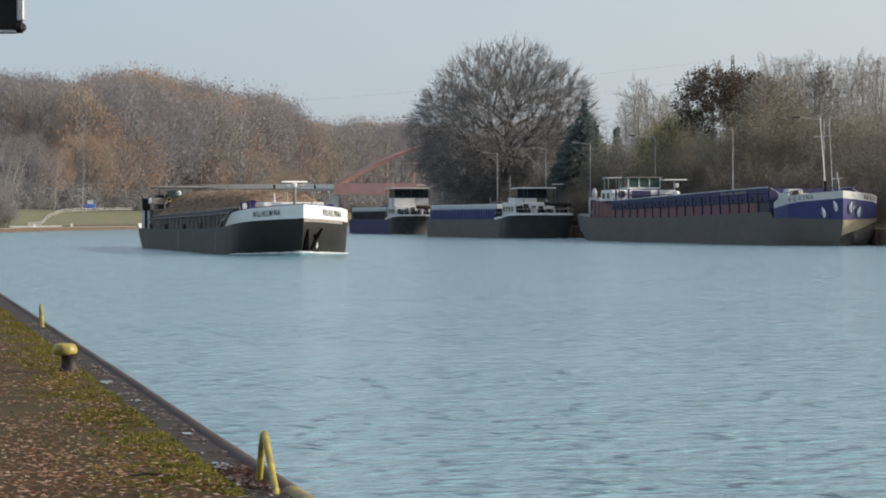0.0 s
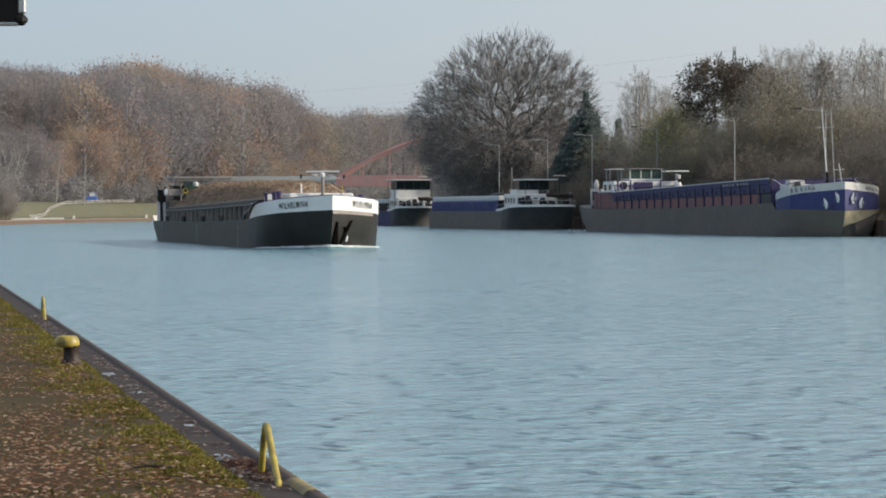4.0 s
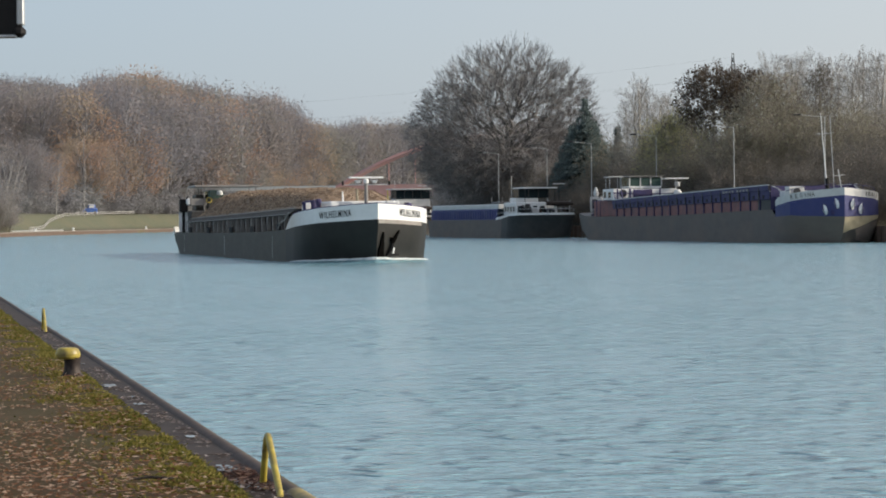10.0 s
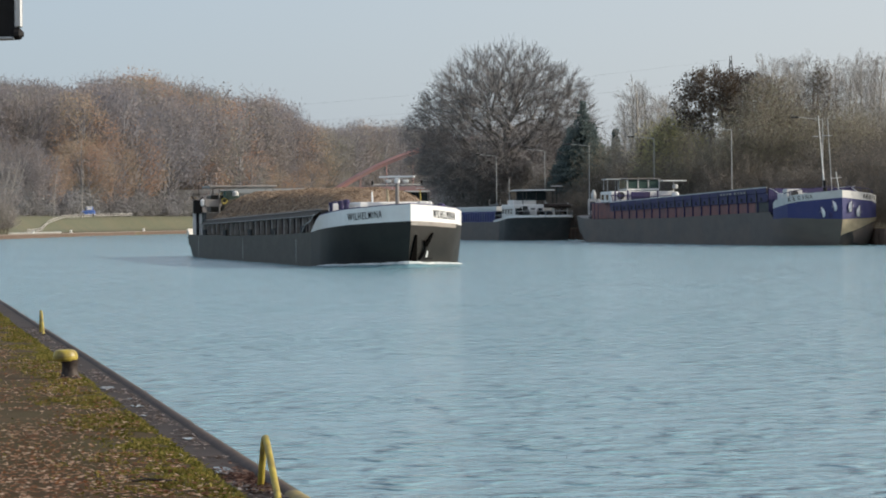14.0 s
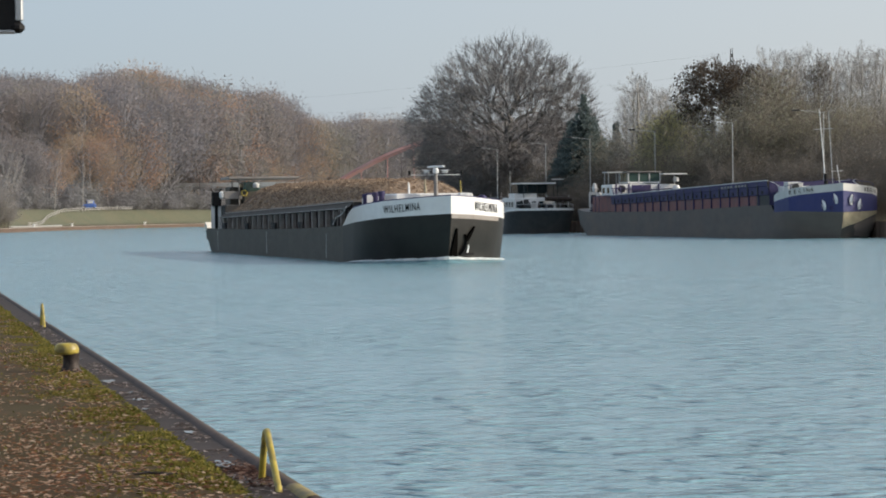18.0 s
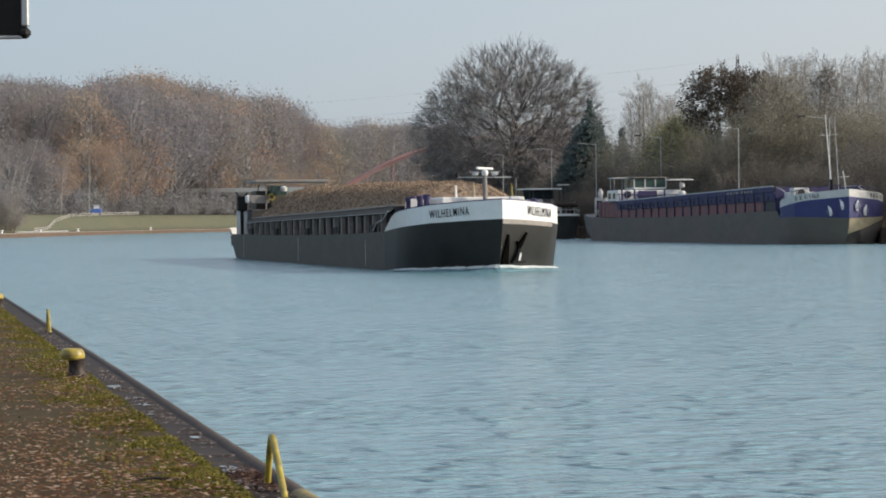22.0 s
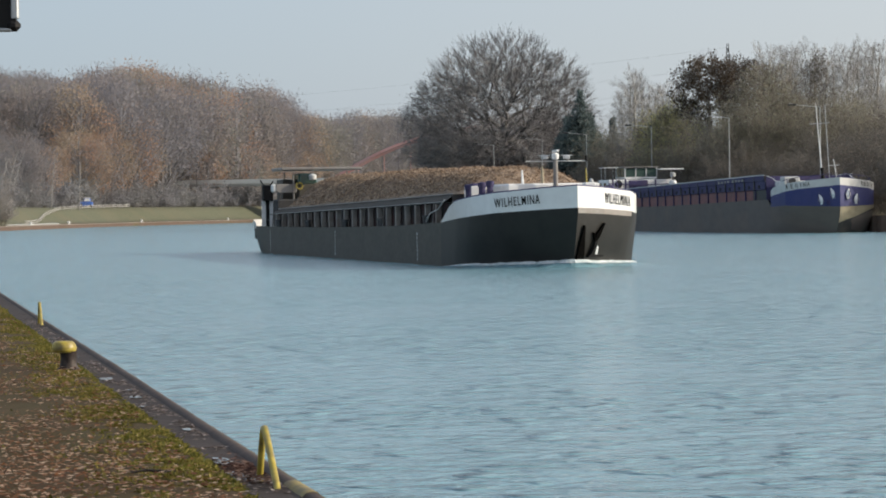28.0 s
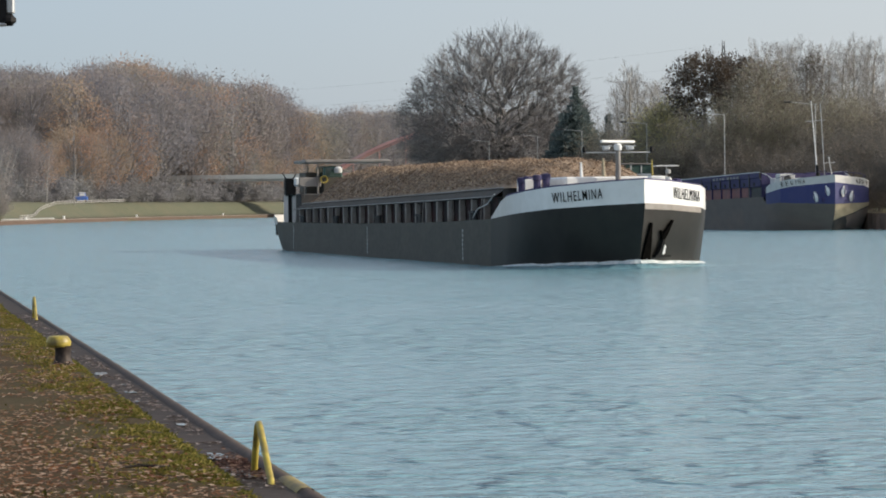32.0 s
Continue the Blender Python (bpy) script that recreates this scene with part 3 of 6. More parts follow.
def build_hoop(at, turn):
    t = thing("ladder_handrail", "yellow bent-tube grab rail of a quay ladder", "handrail", "quay ladder rails", at=Matrix.Translation(at) @ pose(0, 0, 0, 0, 0, turn))
    pts = [(0, 0.02, 0), (0, -0.05, 0.12), (0, -0.13, 0.24)]
    pts += [(0, -0.18, 0.294), (0, -0.215, 0.32), (0, -0.255, 0.323), (0, -0.295, 0.305), (0, -0.5, 0.185), (0, -0.8, 0)]
    part("tube", Geo().tube(pts, 0.021, 10), M_YELLOW, t, "chipped yellow paint", smooth=50)
    for y in (0.02, -0.8):
        part("foot", Geo().lathe([(0.04, -0.01), (0.04, 0.012), (0.028, 0.016)], 12, (0, y, 0)), M_IRON, t)
    return t


def build_quay_stuff():
    rnd = random.Random(5)
    # fallen leaves: small curled quads, thicker away from the edge and in the corner of the coping
    g = Geo()
    def leaf(p, size):
        a, c = rnd.uniform(0, 6.3), rnd.uniform(0.1, 0.6)
        u, v = Vector((math.cos(a), math.sin(a), 0)), Vector((-math.sin(a), math.cos(a), 0))
        up = Vector((0, 0, 1))
        tilt = rnd.uniform(-0.35, 0.35)
        w = size * rnd.uniform(0.28, 0.42)
        q = [p - u * size * 0.5 + up * size * c * 0.3, p - v * w + up * (size * 0.04), p + u * size * 0.5 + up * size * (c * 0.4 + tilt * 0.3), p + v * w + up * size * 0.12, p + up * 0.004]
        g.add(q, [(0, 1, 4), (1, 2, 4), (2, 3, 4), (3, 0, 4)])
    for _ in range(62000):
        s = 14 + 46 * rnd.random() ** 1.8
        d = 0.45 + 3.6 * rnd.random() ** 0.85
        clump = noise.noise((s * 0.45, d * 1.1, 0)) + 0.6 * noise.noise((s * 1.6, d * 3.0, 3))
        if clump + 0.22 * min(d, 2.0) + (0.6 if s < 24 else 0.4 if s < 34 else 0.15) < 0.95 * rnd.random():
            continue
        leaf(quay_at(s, d, QUAY_Z + (0.062 if d < 1.1 else 0.045)), rnd.uniform(0.016, 0.058))
    single("fallen_leaves", g, M_LEAVES, "scattered dry brown autumn leaves on the quay", "leaves", kind="stuff")
    g = Geo()
    for _ in range(2000):
        s = 15 + 30 * rnd.random() ** 1.6
        d = 0.13 + abs(rnd.gauss(0, 0.15))
        if noise.noise((s * 1.1, d * 2.0, 8)) < -0.25:
            continue
        leaf(quay_at(s, min(d, 0.42), QUAY_Z + 0.026), rnd.uniform(0.02, 0.065))
    single("fallen_leaves", g, M_PALELEAF, "faded grey-brown leaves lying on the wet coping", "leaves", kind="stuff")
    g = Geo()
    for _ in range(700):
        leaf(quay_at(18.1 + rnd.gauss(0, 0.45), 0.14 + abs(rnd.gauss(0, 0.12)), QUAY_Z + 0.03), rnd.uniform(0.02, 0.06))
    single("fallen_leaves", g, M_WETLEAF, "dark wet leaves heaped at the foot of the ladder rail", "leaves", kind="stuff")
    # moss and grass along the coping, in cushions that thin out inland
    g = Geo()
    for _ in range(130000):
        s = 14 + 56 * rnd.random() ** 1.5
        d = 0.38 + abs(rnd.gauss(0, 0.27)) if rnd.random() < 0.82 else 0.4 + rnd.random() * 2.6
        tuft = 0.55 * noise.noise((s * 0.7, d * 1.5, 5)) + 0.8 * noise.noise((s * 3.1, d * 5.0, 7))
        if tuft < -0.16 + (0.55 if d < 0.9 else 0.42) * (d - 0.4) + rnd.gauss(0, 0.12):
            continue
        p = quay_at(s, d, QUAY_Z + 0.022)
        lush = max(0.3, min(1.5, 0.8 + tuft))
        h, w, a = rnd.uniform(0.006, 0.027) * lush * (1.7 if rnd.random() < 0.08 else 1.0), rnd.uniform(0.005, 0.015), rnd.uniform(0, 6.3)
        u = Vector((math.cos(a), math.sin(a), 0))
        tip = p + Vector((rnd.gauss(0, 0.02), rnd.gauss(0, 0.02), h))
        g.add([p - u * w, p + u * w, tip + u * w * 0.5, tip - u * w * 0.5], [(0, 1, 2, 3)])
    single("moss_strip", g, M_MOSS, "green moss and short grass along the coping", "moss", kind="stuff")


def build_twig():
    t = single("fallen_twig", Geo().tube([(-0.13, 0, 0.012), (-0.04, 0.02, 0.02), (0.05, 0.0, 0.016), (0.14, 0.03, 0.012)], [0.007, 0.009, 0.008, 0.004], 6), M_IRON, "dark fallen twig among the leaves on the quay", "twig", at=Matrix.Translation(quay_at(17.75, 0.82, QUAY_Z + 0.055)))
    part("side_shoot", Geo().tube([(-0.02, 0.02, 0.02), (-0.09, 0.08, 0.03)], [0.005, 0.003], 5), M_IRON, t)


def build_board():
    t = thing("sign_board", "black sign board in an aluminium frame on a post", "sign", at=pose(-2.53, 10.0, QUAY_Z - 0.004))
    part("post", Geo().tube([(0.1, 0.06, 0), (0.1, 0.06, 3.3)], 0.04, 12), M_STEEL, t, smooth=40)
    part("panel", Geo().box(-0.9, 1.075, -0.012, 0.012, 2.26, 3.45), M_BOARD, t, "matt black panel")
    part("frame", Geo().box(1.06, 1.085, -0.02, 0.016, 2.29, 3.45, 0.004), M_STEEL, t)
    part("frame", Geo().box(-0.9, 1.06, -0.02, 0.016, 2.247, 2.258, 0.004), M_STEEL, t)
    part("corner_cap", Geo().box(1.045, 1.09, -0.026, 0.02, 2.248, 2.288, 0.014), M_BOARD, t, "dark rounded plastic corner")
    part("screw", Geo().tube([(0.92, 0, 2.245), (0.92, 0, 2.225)], 0.004, 6), M_STEEL, t)


# ---- trees ----
class Tree:
    """Grows a tree as two meshes: wood (trunk and limbs) and crown (twigs, leaves)."""

    def __init__(self, seed):
        self.r = random.Random(seed)
        self.wood, self.crown, self.leaf = Geo(), Geo(), Geo()

    def branch(self, p, d, length, radius, level, spec):
        r = self.r
        seg = 4 if level == 0 else 3 if level < spec["levels"] - 1 else spec.get("tip", 2)
        pts, rad = [p], [radius]
        end = radius * (0.45 if level < spec["levels"] - 1 else 0.5)
        for k in range(seg):
            wob = spec["wobble"] * (0.3 if level == 0 else 1)
            d = (d + Vector((r.gauss(0, wob), r.gauss(0, wob), r.gauss(0, wob) + spec["lift"][min(level, len(spec["lift"]) - 1)]))).normalized()
            p = p + d * (length / seg)
            pts.append(p)
            rad.append(radius + (end - radius) * (k + 1) / seg)
        fine = level >= spec["fine"]
        (self.crown if fine else self.wood).tube(pts, rad, 3 if fine else 6, caps=False)
        if level < spec["levels"] - 1:
            n = spec["count"][level]
            for k in range(n):
                f = spec["start"][level] + (1 - spec["start"][level]) * (k + r.random()) / n
                f = min(f, 0.999)
                i = min(int(f * seg), seg - 1)
                q = pts[i].lerp(pts[i + 1], f * seg - i)
                base = (pts[i + 1] - pts[i]).normalized()
                side = Vector((r.gauss(0, 1), r.gauss(0, 1), r.gauss(0, 1)))
                side = (side - base * side.dot(base)).normalized()
                if level == 0:
                    a = 2.4 * k + r.random() * 0.8
                    side = Vector((math.cos(a), math.sin(a), 0))
                ang = radians(spec["angle"][level] * r.uniform(0.75, 1.25) * (1.25 - 0.45 * f))
                nd = base * math.cos(ang) + side * math.sin(ang)
                ln = length * spec["ratio"][level] * r.uniform(0.75, 1.15) * (1.15 - spec["taper"][level] * f)
                self.branch(q, nd, ln, max(spec["twig"], (radius + (end - radius) * f) * spec["thin"]), level + 1, spec)
        if spec["leaves"] and level >= spec["levels"] - spec.get("leafy_levels", 1):
            for k in range(spec["leaves"]):
                if r.random() > spec["leaf_chance"](pts[-1]):
                    continue
                q = pts[r.randrange(len(pts) - 1)].lerp(pts[-1], r.random()) + Vector((r.gauss(0, 1), r.gauss(0, 1), r.gauss(0, 1))) * spec["leaf_spread"]
                self.quad(q, spec["leaf_size"] * r.uniform(0.6, 1.3))

    def quad(self, q, s):
        r = self.r
        n = Vector((r.gauss(0, 1), r.gauss(0, 1), r.gauss(0, 1))).normalized()
        u = n.orthogonal().normalized() * s * 0.5
        v = n.cross(u) * r.uniform(0.6, 1)
        self.leaf.add([q - u, q - v * 0.8 + n * s * 0.1, q + u, q + v * 0.8 - n * s * 0.1], [(0, 1, 2, 3)])

    def meshes(self, name, bark, twig, leaf):
        out = []
        if self.wood.v:
            out.append(("trunk", self.wood.mesh(name + "_trunk", bark, 60)))
        if self.crown.v:
            out.append(("branchwork", self.crown.mesh(name + "_twigs", twig)))
        if self.leaf.v:
            out.append(("crown", self.leaf.mesh(name + "_crown", leaf)))
        return out


def even_points(r, n, centre, radii, low, f0, f1, floor=-1.0):
    """Points spread evenly in a shell of a dome, between two fractions of its radii."""
    out = []
    for k in range(n):
        z = 1 - (1 - floor) * (k + 0.5) / n
        a = 2.39996 * k + r.uniform(-0.4, 0.4)
        q = math.sqrt(max(0, 1 - z * z))
        f = r.uniform(f0, f1)
        bulge = 1 + 0.09 * noise.noise((q * math.cos(a) * 2.2 + centre.z, q * math.sin(a) * 2.2, z * 2.2))
        out.append(Vector((centre.x + q * math.cos(a) * radii[0] * f * bulge, centre.y + q * math.sin(a) * radii[0] * f * bulge, centre.z + z * (radii[1] if z > 0 else low) * f * bulge)))
    return out


def dome_tree(seed, centre, radii, low, nodes, twigs, length, leaves=0, size=0.2, spread=0.4, chance=lambda p: 1.0, girth=0.5, floor=-0.9, fork=0.25):
    """A full crown: limbs fork three times from the trunk to evenly spread tips, each with a spray of fine twigs."""
    t = Tree(seed)
    r = t.r
    c = Vector(centre)
    root = Vector((0, 0, max(1.0, (c.z - low) * 0.8)))
    crotch = Vector((c.x * 0.5, c.y * 0.5, c.z + radii[1] * fork))
    trunk = [Vector((0, 0, -0.4)), root, root.lerp(crotch, 0.5) + Vector((0.2, 0.1, 0)), crotch]
    t.wood.tube(trunk, [girth * 1.25, girth, girth * 0.7, girth * 0.25], 10, caps=False)
    shells = ((0.3, 0.42), (0.5, 0.66), (0.62, 0.86), (0.52, 1.0))
    before = [root.lerp(crotch, (k + 0.5) / 8) for k in range(8)]
    widths = (girth * 0.42, girth * 0.2, girth * 0.09, girth * 0.045)
    for level, (n, (f0, f1)) in enumerate(zip(nodes, shells)):
        now = even_points(r, n, c, radii, low, f0, f1, floor)
        arr = np.array([tuple(p) for p in before])
        for p in now:
            d = arr - np.array(tuple(p))
            if level == 0:
                d[:, 2] += 0.5 * (p - c).length
            q = before[int(np.argmin((d * d).sum(1)))]
            away = (q - c).normalized() if (q - c).length > 0.1 else Vector((0, 0, 1))
            ln = (p - q).length
            bend = q.lerp(p, 0.5) + away * 0.14 * ln + Vector((r.gauss(0, 1), r.gauss(0, 1), r.gauss(0, 1))) * 0.06 * ln
            w = widths[level] * r.uniform(0.75, 1.2)
            (t.wood if level < 2 else t.crown).tube([q, bend, p], [w, w * 0.75, w * 0.5], 6 if level < 2 else 3, caps=False)
            if level < 2:
                continue
            out = Vector(((p.x - c.x) / radii[0] ** 2, (p.y - c.y) / radii[0] ** 2, (p.z - c.z) / radii[1] ** 2)).normalized()
            for _ in range(twigs if level == 3 else twigs // 2):
                d = (out * 0.9 + Vector((r.gauss(0, 0.5), r.gauss(0, 0.5), r.gauss(0.25, 0.45)))).normalized()
                s = bend.lerp(p, r.uniform(0.2, 1.0))
                t.crown.tube([s, s + d * length * r.uniform(0.45, 1.1)], [0.02, 0.011], 3, caps=False)
            for _ in range(leaves):
                if r.random() < chance(p):
                    t.quad(p + Vector((r.gauss(0, 1), r.gauss(0, 1), r.gauss(0, 0.8))) * spread, size * r.uniform(0.6, 1.3))
        before = now if level else now + before[3:]
    return t


def birch(seed, h, leaves=0, size=0.16):
    t = Tree(seed)
    spec = dict(levels=4, fine=2, wobble=0.10, lift=(0.02, 0.10, 0.0, -0.06), tip=1, count=(30, 11, 8), start=(0.14, 0.15, 0.1), angle=(38, 40, 42), ratio=(0.34, 0.45, 0.5), taper=(0.75, 0.4, 0.3), thin=0.4, twig=0.011, leaves=leaves, leaf_chance=lambda p: 0.6, leaf_spread=0.2, leaf_size=size)
    t.branch(Vector((0, 0, -0.3)), Vector((0, 0, 1)), h * 0.98, h * 0.009, 0, spec)
    return t


def bush(seed, h, spread, leaves, size, stems=9):
    t = Tree(seed)
    spec = dict(levels=3, fine=1, wobble=0.14, lift=(0.06, 0.05, 0.02), count=(9, 7), start=(0.15, 0.15), angle=(38, 42), ratio=(0.45, 0.45), taper=(0.4, 0.3), thin=0.5, twig=0.012, leaves=leaves, leaf_chance=lambda p: 1.0, leaf_spread=0.35, leaf_size=size, leafy_levels=2)
    for k in range(stems):
        a, lean = t.r.uniform(0, 6.3), t.r.uniform(0.05, 0.55)
        q = Vector((math.cos(a), math.sin(a), 0))
        t.branch(q * t.r.uniform(0, spread * 0.45) + Vector((0, 0, -0.3)), (Vector((0, 0, 1)) + q * lean).normalized(), h * t.r.uniform(0.6, 1.0), 0.05, 0, spec)
    return t


def broadleaf(seed, h, w, clumps, size, bare=False):
    """A woodland tree for the far hill: trunk, limbs, and an uneven crown of fine sprays, with or without leaves."""
    t = Tree(seed)
    r = t.r
    t.wood.tube([(0, 0, -0.5), (0.2, 0, h * 0.5), (0, 0.2, h * 0.9)], [0.012 * h, 0.009 * h, 0.03], 5, caps=False)
    cz, ry = h * 0.56, h * 0.4
    for k in range(clumps):
        z = 1 - 1.8 * (k + 0.5) / clumps
        a = 2.39996 * k + r.uniform(-0.5, 0.5)
        n = Vector((math.sqrt(max(0, 1 - z * z)) * math.cos(a), math.sqrt(max(0, 1 - z * z)) * math.sin(a), z))
        k2 = r.uniform(0.45, 1.0) ** 0.6
        c = Vector((n.x * w * k2, n.y * w * k2, cz + n.z * ry * k2))
        base = Vector((0, 0, max(h * 0.15, c.z - r.uniform(0.15, 0.35) * h)))
        t.crown.tube([base, base.lerp(c, 0.55) + Vector((0, 0, -0.3)), c + n * 0.4], [0.08, 0.05, 0.025], 3, caps=False)
        rise = Vector((n.x * 0.7, n.y * 0.7, 0.55))
        for _ in range(38 if bare else 24):
            d = (rise + Vector((r.gauss(0, 0.5), r.gauss(0, 0.5), r.gauss(0, 0.45)))).normalized()
            q = c + Vector((r.gauss(0, 0.95), r.gauss(0, 0.95), r.gauss(0, 0.9)))
            t.leaf.add([q, q + d.orthogonal().normalized() * r.uniform(0.07, 0.13), q + d * r.uniform(0.5, 1.0)], [(0, 1, 2)])
        if bare:
            continue
        for _ in range(27):
            q = Vector((r.gauss(0, 1), r.gauss(0, 1), r.gauss(0, 0.85))) * r.uniform(0.6, 1.35)
            q = c + q * min(1.0, 1.9 / max(0.1, q.length)) - Vector((0, 0, 0.25))
            m = Vector((r.gauss(0, 1), r.gauss(0, 1), r.gauss(0, 1))).normalized()
            s = size * r.uniform(0.5, 1.2)
            u = m.orthogonal().normalized() * s * 0.5
            t.leaf.add([q - u, q + u, q + m.cross(u) * r.uniform(1.2, 1.8)], [(0, 1, 2)])
    return t


def spruce(seed, h, w):
    t = Tree(seed)
    r = t.r
    t.wood.tube([(0, 0, -0.3), (0, 0, h * 0.5), (0, 0, h)], [h * 0.014, h * 0.008, 0.01], 6, caps=False)
    z = h * 0.06
    while z < h * 0.99:
        k = z / h
        reach = w * (1 - k) ** 0.95 * r.uniform(0.8, 1.1) + 0.12
        for i in range(11 if k < 0.8 else 6):
            a = r.uniform(0, 6.3)
            d = Vector((math.cos(a), math.sin(a), -0.18))
            n = max(4, int(reach * 5))
            for j in range(n):
                f = (j + 0.5) / n
                q = Vector((0, 0, z)) + d * reach * f
                for _ in range(3):
                    t.quad(q + Vector((r.gauss(0, 0.16), r.gauss(0, 0.16), r.gauss(-0.06, 0.1))), r.uniform(0.2, 0.42))
        z += h * 0.018
    return t


def plant(name, meshes, label, category, spots, group=""):
    """Sets alike trees at (x, y, scale, turn): an empty at the foot with its parts."""
    for x, y, s, turn in spots:
        z = right_height(x, y) if x > lerp(RIGHT, y) else left_height(x, y)
        t = thing(name, label, category, group, at=Matrix.LocRotScale((x, y, z - 0.05), Euler((0, 0, turn)), (s, s, s)))
        for pname, me in meshes:
            part(pname, me, None, t)


def at_view(px, y):
    """x in the plan of a line of sight, counted in thousandths across the view from the left, at depth y."""
    return (px / 1568 - 0.5) * 2 * 0.15328 * y


def merged(name, protos, spots, label, material_slot, category, height):
    """Far woods: many trees in one mesh per foliage colour, of kind stuff."""
    vs, fs, k = [], [], 0
    for idx, x, y, s, turn in spots:
        g = protos[idx]
        v = np.array(g.v) * s
        c, sn = math.cos(turn), math.sin(turn)
        w = np.stack([v[:, 0] * c - v[:, 1] * sn + x, v[:, 0] * sn + v[:, 1] * c + y, v[:, 2] + height(x, y) - 0.1], 1)
        vs.append(w)
        fs += [tuple(i + k for i in q) for q in g.f]
        k += len(w)
    me = bpy.data.meshes.new(name)
    me.from_pydata(np.concatenate(vs).tolist(), [], fs)
    me.materials.append(material_slot)
    me.update()
    return tagged(new(name, me), label, category, kind="stuff")


def build_right_trees():
    rnd = random.Random(11)
    withered = lambda p: 1.0 if p.z < 10.5 else 0.9 if p.z < 14.5 and p.x < -2 else 0.45 if p.z < 13 else 0.4 if p.x < -4 and p.z < 20 else 0.04
    oak_t = dome_tree(3, (0, 0, 11.2), (14.5, 14.8), 9.6, (22, 110, 640, 3600), 8, 1.7, 9, 0.28, 0.75, withered, 0.78, -0.95)
    plant("bare_oak_tree", oak_t.meshes("oak", M_OAKBARK, M_OAKTWIG, M_DIMLEAF), "large spreading oak, almost bare, withered brown leaves low down", "tree", [(at_view(896, 430), 430, 1.05, 0.0)])
    s1, s2 = spruce(4, 17.4, 7.6).meshes("spruce", M_BARK, M_TWIG, M_NEEDLE), spruce(5, 14, 2.6).meshes("slim_spruce", M_BARK, M_TWIG, M_NEEDLE)
    plant("spruce_tree", s1, "dark green spruce beside the oak", "tree", [(at_view(1034, 392), 392, 1.0, 0), (at_view(1052, 399), 399, 0.82, 1.3), (at_view(1010, 397), 397, 0.8, 2.2)])
    plant("spruce_tree", s2, "slim dark spruce among pale birches", "tree", [(at_view(1092, 385), 385, 0.95, 1)])
    b = [birch(20 + i, 19.5, 0).meshes("birch", M_BIRCH, M_BIRCHTWIG, M_TANLEAF) for i in range(3)]
    spots = [(1122, 372, 0.9), (1144, 378, 0.86), (1170, 372, 0.75), (1198, 374, 0.83), (1110, 380, 0.78), (1134, 368, 0.9), (1156, 382, 0.83), (1184, 366, 0.78), (1362, 345, 0.92), (1385, 338, 0.93), (1412, 346, 0.92), (1443, 336, 0.92), (1462, 344, 0.9), (1500, 334, 0.86), (1530, 338, 0.9), (1556, 332, 0.88), (1590, 336, 0.9), (1480, 352, 0.87), (1425, 352, 0.9), (1398, 341, 0.9), (1516, 345, 0.88), (1546, 350, 0.88)]
    for i, (px, y, s) in enumerate(spots):
        plant("birch_tree", b[i % 3], "bare birch with pale bark and fine tan twigs", "tree", [(at_view(px, y), y, s, rnd.uniform(0, 6))], "birches on the bank")
    dark = dome_tree(31, (0, 0, 15.6), (4.6, 4.4), 5.0, (10, 36, 110, 320), 4, 0.9, 25, 0.28, 0.36, lambda p: 1.0 if noise.noise(p * 0.55) > -0.12 else 0.08, girth=0.28)
    plant("brown_oak_tree", dark.meshes("brown_oak", M_BARK, M_OAKTWIG, M_BROWNLEAF), "oak still full of dark brown leaves", "tree", [(at_view(1260, 343), 343, 0.96, 0), (at_view(1322, 346), 346, 0.93, 2.0)])
    big = dome_tree(33, (0, 0, 9.2), (5.2, 7.6), 8.0, (10, 40, 160, 700), 5, 0.9, 16, 0.2, 0.5, girth=0.3)
    plant("willow_tree", big.meshes("willow_tree", M_BARK, M_TWIG, M_OLIVE), "round olive-brown willow tree on the bank", "tree", [(at_view(1362, 322), 322, 1.0, 0)])
    plant("willow_tree", dome_tree(34, (0, 0, 9.0), (4.4, 5.6), 7.0, (9, 34, 130, 560), 5, 0.9, 13, 0.2, 0.5, girth=0.25).meshes("golden_willow", M_BARK, M_TWIG, M_GOLD), "willow with thin yellowing foliage", "tree", [(at_view(1212, 347), 347, 0.98, 0), (at_view(1176, 352), 352, 0.92, 2.0)])
    scrub = bush(90, 12.5, 3.4, 9, 0.2, 11).meshes("scrub", M_BIRCH, M_BIRCHTWIG, M_PALESCRUB)
    plant("willow_bush", scrub, "pale silvery willow scrub on the far bank", "bush", [(at_view(806, 459), 459, 0.8, 0.4)])
    ivy = birch(41, 17, 2, 0.2)
    plant("ivy_tree", ivy.meshes("ivy_tree", M_BARK, M_OAKTWIG, M_OAKLEAF), "slender tree overgrown with dark withered ivy", "tree", [(at_view(1448, 330), 330, 0.98, 0)])
    shade = bush(48, 9.0, 4.5, 14, 0.14, 16).meshes("hazel", M_BARK, M_TWIG, M_HAZEL)
    w = [bush(50 + i, 10.5, 4.2, 13, 0.15, 15).meshes("willow", M_BARK, M_TWIG, M_OLIVE) for i in range(2)]
    for i, (px, y, s) in enumerate([(1300, 322, 1.05), (1410, 318, 1.15), (1460, 316, 1.1), (1520, 316, 1.1), (1175, 345, 0.9), (1250, 332, 0.95), (1330, 318, 1.1), (1082, 386, 1.0), (1108, 380, 1.05), (1136, 372, 0.95)]):
        plant("willow_bush", w[i % 2], "tall olive-brown willow thicket", "bush", [(at_view(px, y), y, s, rnd.uniform(0, 6))], "willows on the bank")
